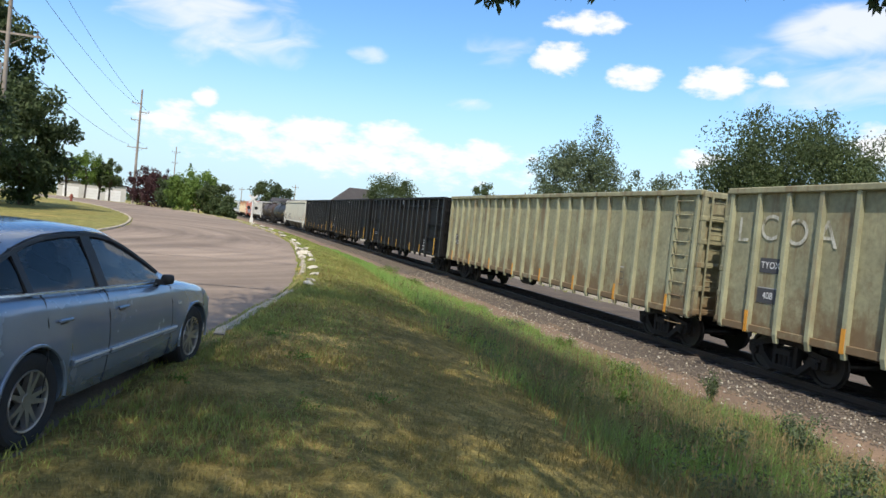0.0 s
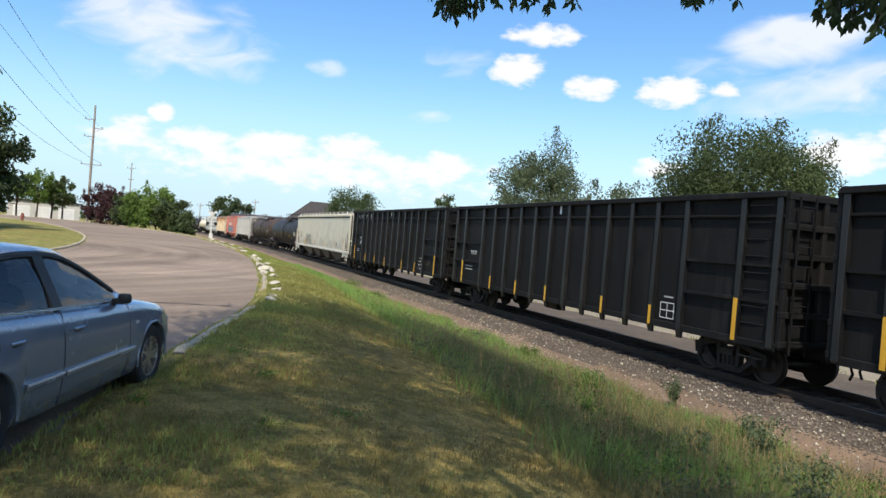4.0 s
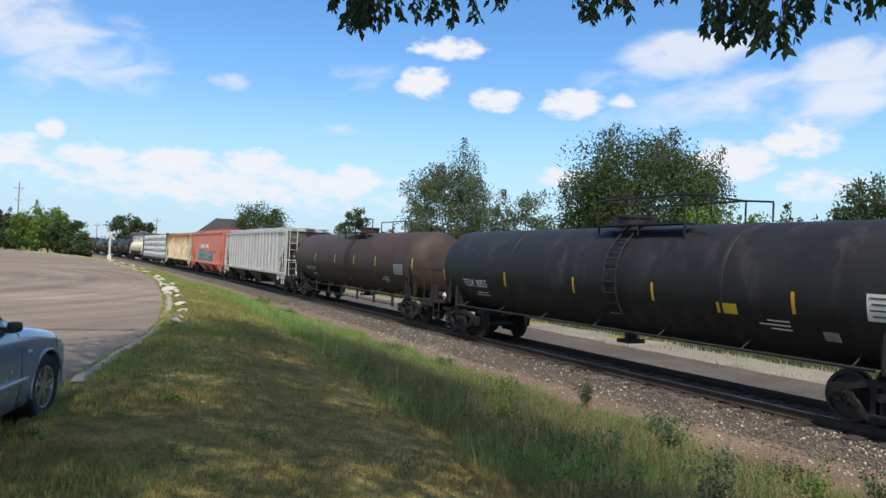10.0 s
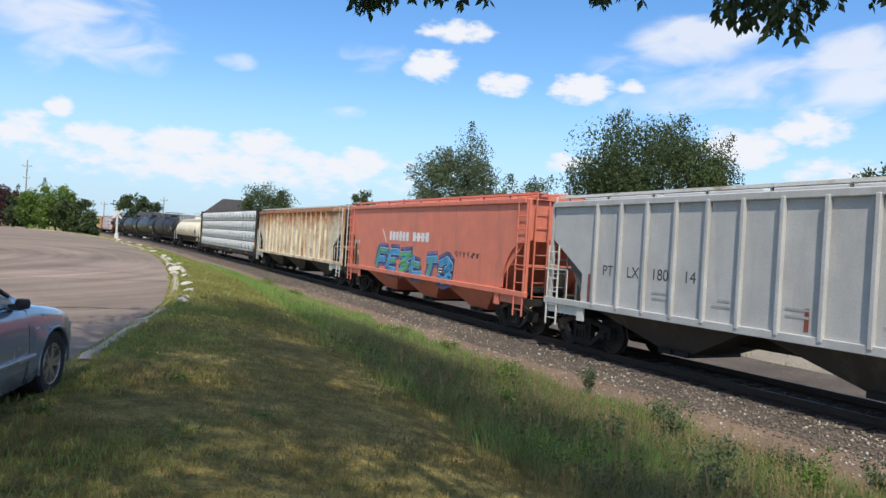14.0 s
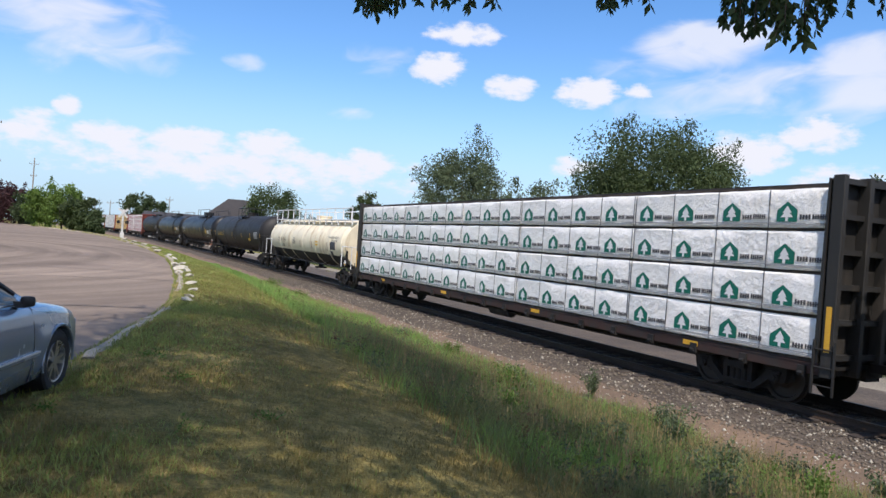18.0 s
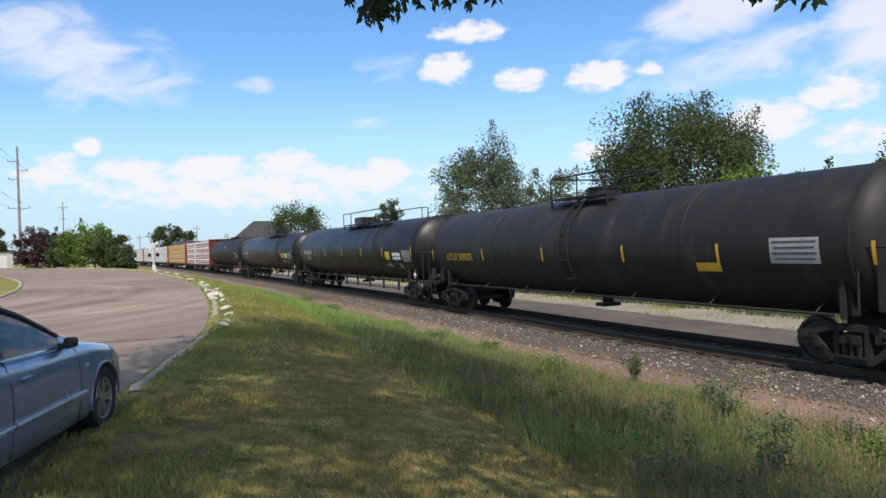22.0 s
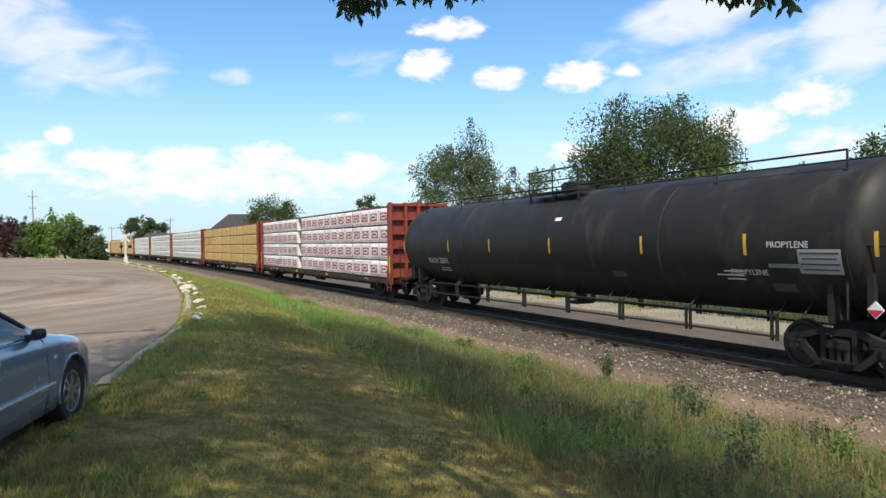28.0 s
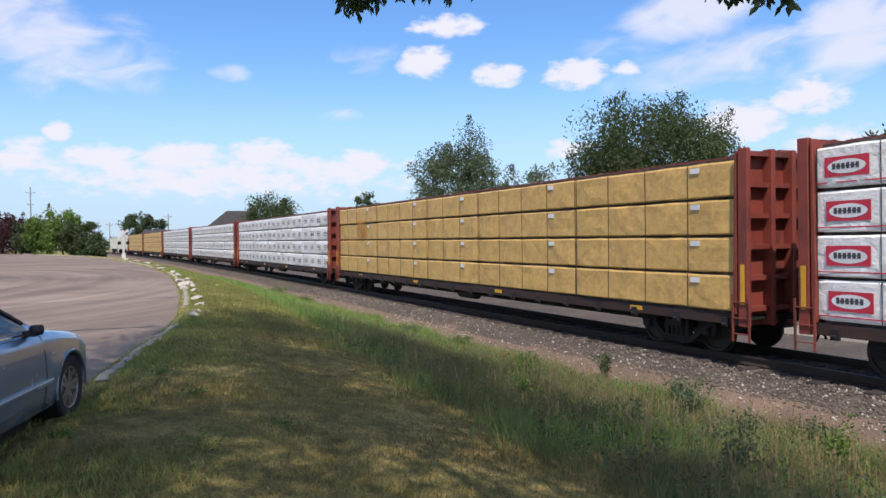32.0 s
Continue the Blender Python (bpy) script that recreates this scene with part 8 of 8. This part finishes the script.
        for ya, yb in ((-.90, -.415), (-.375, .885)):
            bm = bmesh.new()
            box(bm, (s * .874, (ya + yb) / 2, .475), (.024, yb - ya, .05))
            mould = part("side_moulding", bm, "car_paint", car, bevel=.006)
            bm = bmesh.new()
            box(bm, (s * .888, (ya + yb) / 2, .49), (.008, yb - ya, .016))
            # white paint stands in for the bright reflection of the metal strip
            part("moulding_strip", bm, "signal_white", mould)
        for y in (-1.35, 1.35):
            bm = bmesh.new()
            rings = []
            for a in np.linspace(-.16, math.pi + .16, 24):
                e = Vector((0, math.cos(a), math.sin(a)))
                o = Vector((s * (lin(half, y) + .012), y, .325))
                rings.append([bm.verts.new(o + e * (.357 + .013 * math.cos(q)) + Vector((.013 * math.sin(q), 0, 0))) for q in np.linspace(0, 2 * math.pi, 6, endpoint=False)])
            for r0, r1 in zip(rings, rings[1:]):
                for j in range(6):
                    bm.faces.new((r0[j], r0[(j + 1) % 6], r1[(j + 1) % 6], r1[j]))
            part("arch_lip", bm, "car_paint", car, smooth=True)
        # door gaps follow the curve of the side
        for y in (.80, -.395, -1.20):
            bm = bmesh.new()
            bb, ww, ff = lin(belt, y), lin(half, y), lin(floor_, y)
            hg = bb - ff
            bar(bm, [(s * (ww * k + .001), y, ff + q * hg) for k, q in ((.955, .07), (.985, .28), (1.0, .50), (.985, .76), (.945, .95), (.90, 1.0))], .0045, 4)
            part("door_gap", bm, "black_plastic", car)
        for y in (-1.02, -.20):
            # black plate behind the handle stands in for the shade in its recess
            bm = bmesh.new()
            box(bm, (s * .856, y, .80), (.012, .09, .035))
            part("handle_recess", bm, "black_plastic", car, bevel=.003)
            bm = bmesh.new()
            box(bm, (s * .872, y, .812), (.02, .17, .024))
            part("door_handle", bm, "car_paint", car, bevel=.008)
        # mirror: black plastic, so the shade on it is in the colour
        bm = bmesh.new()
        bmesh.ops.create_uvsphere(bm, u_segments=16, v_segments=10, radius=.075)
        for v in bm.verts:
            v.co = Vector((v.co.x * .8 + s * .88, v.co.y * .6 + .58, max(-.045, min(.045, v.co.z * .9)) + .985))
        mir = part("side_mirror", bm, "black_plastic", car, smooth=True)
        bm = bmesh.new()
        box(bm, (s * .83, .58, .955), (.10, .07, .05))
        part("mirror_arm", bm, "black_plastic", mir)
        bm = bmesh.new()
        box(bm, (s * .655, 2.10, .60), (.14, .2, .13), Matrix.Rotation(radians(s * 36), 3, "Z"))
        part("headlight", bm, "lamp_lens", car, bevel=.02)
        bm = bmesh.new()
        box(bm, (s * .862, .97, .72), (.012, .055, .028))
        part("side_indicator", bm, "lamp_lens", car)
        bm = bmesh.new()
        box(bm, (s * .70, -2.27, .80), (.2, .14, .18))
        part("tail_light", bm, "mark_red", car, bevel=.02)
        # wheels
        for y in (-1.35, 1.35):
            w = part("wheel", _tyre(), None, car, m=pose(s * .765, y, .315, 0, 0, 0 if s > 0 else 180))
            part("rim", _rim(), None, w)
            part("brake_disc", _disc(), None, w)
            bm = bmesh.new()
            tube(bm, (s * .60, y, .325), (s * .62, y, .325), .35, 24)
            part("wheel_well", bm, "black_plastic", car)
    # inside: seats, dash, steering wheel
    for x, y, big in ((.36, -.3, 1), (-.36, -.3, 1)):
        bm = bmesh.new()
        box(bm, (x, y, .50), (.5, .5, .16))
        box(bm, (x, y - .3, .82), (.48, .14, .6), Matrix.Rotation(radians(14), 3, "X"))
        part("seat", bm, "car_seat", car, bevel=.04)
        bm = bmesh.new()
        box(bm, (x, y - .38, 1.2), (.26, .1, .17))
        part("head_rest", bm, "car_seat", car, bevel=.03)
    bm = bmesh.new()
    box(bm, (0, -1.15, .52), (1.25, .5, .18))
    box(bm, (0, -1.45, .84), (1.25, .15, .55), Matrix.Rotation(radians(18), 3, "X"))
    part("rear_seat", bm, "car_seat", car, bevel=.04)
    bm = bmesh.new()
    box(bm, (0, .58, .84), (1.35, .42, .14))
    part("dashboard", bm, "black_plastic", car, bevel=.04)
    bm = bmesh.new()
    ring = [Vector((-.36 + .18 * math.cos(a), .28, .88 + .18 * math.sin(a))) for a in np.linspace(0, 2 * math.pi, 21)]
    bar(bm, ring, .014, 6)
    bar(bm, [(-.36, .28, .88), (-.36, .46, .84)], .03, 8)
    bar(bm, [(-.53, .28, .88), (-.19, .28, .88)], .02, 6)
    part("steering_wheel", bm, "black_plastic", car)
    bm = bmesh.new()
    box(bm, (0, 2.28, .45), (.8, .05, .12))
    part("grille", bm, "black_plastic", car)
    return car


def _tyre():
    if "tyre" not in bpy.data.meshes:
        bm = bmesh.new()
        lathe(bm, [(-.09, .20), (-.10, .24), (-.098, .295), (-.08, .314), (0, .318), (.08, .314), (.098, .295), (.10, .24), (.085, .205), (.02, .20), (.02, .02)], 36, axis="x")
        finish("tyre", bm, "rubber", smooth=True)
    return bpy.data.meshes["tyre"]


def _rim():
    if "alloy_rim" not in bpy.data.meshes:
        bm = bmesh.new()
        lathe(bm, [(.0, .200), (.085, .207), (.094, .203), (.090, .192), (.06, .186), (.0, .184)], 40, axis="x")
        tube(bm, (.03, 0, 0), (.082, 0, 0), .052, 18)
        for k in range(10):
            m = Matrix.Rotation(2 * math.pi * k / 10 + (.09 if k % 2 else -.09), 3, "X")
            vs = [bm.verts.new(m @ Vector(p)) for p in ((.078, -.021, .04), (.078, .021, .04), (.086, .013, .193), (.086, -.013, .193), (.045, -.021, .04), (.045, .021, .04), (.052, .013, .193), (.052, -.013, .193))]
            for f in ((0, 1, 2, 3), (4, 7, 6, 5), (0, 4, 5, 1), (1, 5, 6, 2), (2, 6, 7, 3), (3, 7, 4, 0)):
                bm.faces.new([vs[i] for i in f])
        finish("alloy_rim", bm, "alloy", smooth=True)
    return bpy.data.meshes["alloy_rim"]


# dark backing disc puts the shade between the spokes into its colour
def _disc():
    if "brake_disc" not in bpy.data.meshes:
        bm = bmesh.new()
        lathe(bm, [(.0, .02), (.0, .19), (.015, .19), (.015, .02)], 28, axis="x")
        tube(bm, (.015, 0, 0), (.03, 0, 0), .14, 24)
        finish("brake_disc", bm, "underframe")
    return bpy.data.meshes["brake_disc"]


sedan()


# ---- what moves ----
def car_pose(s, length):
    h = length / 2 - 2.0
    p = Vector((float(track_x(s - h)), s - h, float(track_z(s - h))))
    q = Vector((float(track_x(s + h)), s + h, float(track_z(s + h))))
    d = q - p
    yaw = math.atan2(-d.x, d.y)
    pitch = math.atan2(d.z, math.hypot(d.x, d.y))
    c = (p + q) / 2
    return pose(c.x, c.y, c.z, math.degrees(pitch), 0, math.degrees(yaw))


def motions():
    s = FIRST_GAP
    for i, (car, length) in enumerate(TRAIN):
        centre = s - length / 2 if i == 0 else s + length / 2
        if i:
            s += length
        walk(car, [(t, car_pose(centre - SPEED * t, length)) for t in range(33)])
    # every wheelset rolls alike: one set of keys for the leading axles, one for the trailing ones
    turn = math.degrees(SPEED / FPS / 0.457)
    for side, sets in WHEELS.items():
        walk(sets[0], [(k / FPS, pose(0, side * .89, .457, turn * k, 0, 0)) for k in range(0, 32 * FPS + 1)])
        act = sets[0].animation_data
        for w in sets[1:]:
            w.rotation_mode = "QUATERNION"
            w.animation_data_create()
            w.animation_data.action = act.action
            w.animation_data.action_slot = act.action_slot


motions()
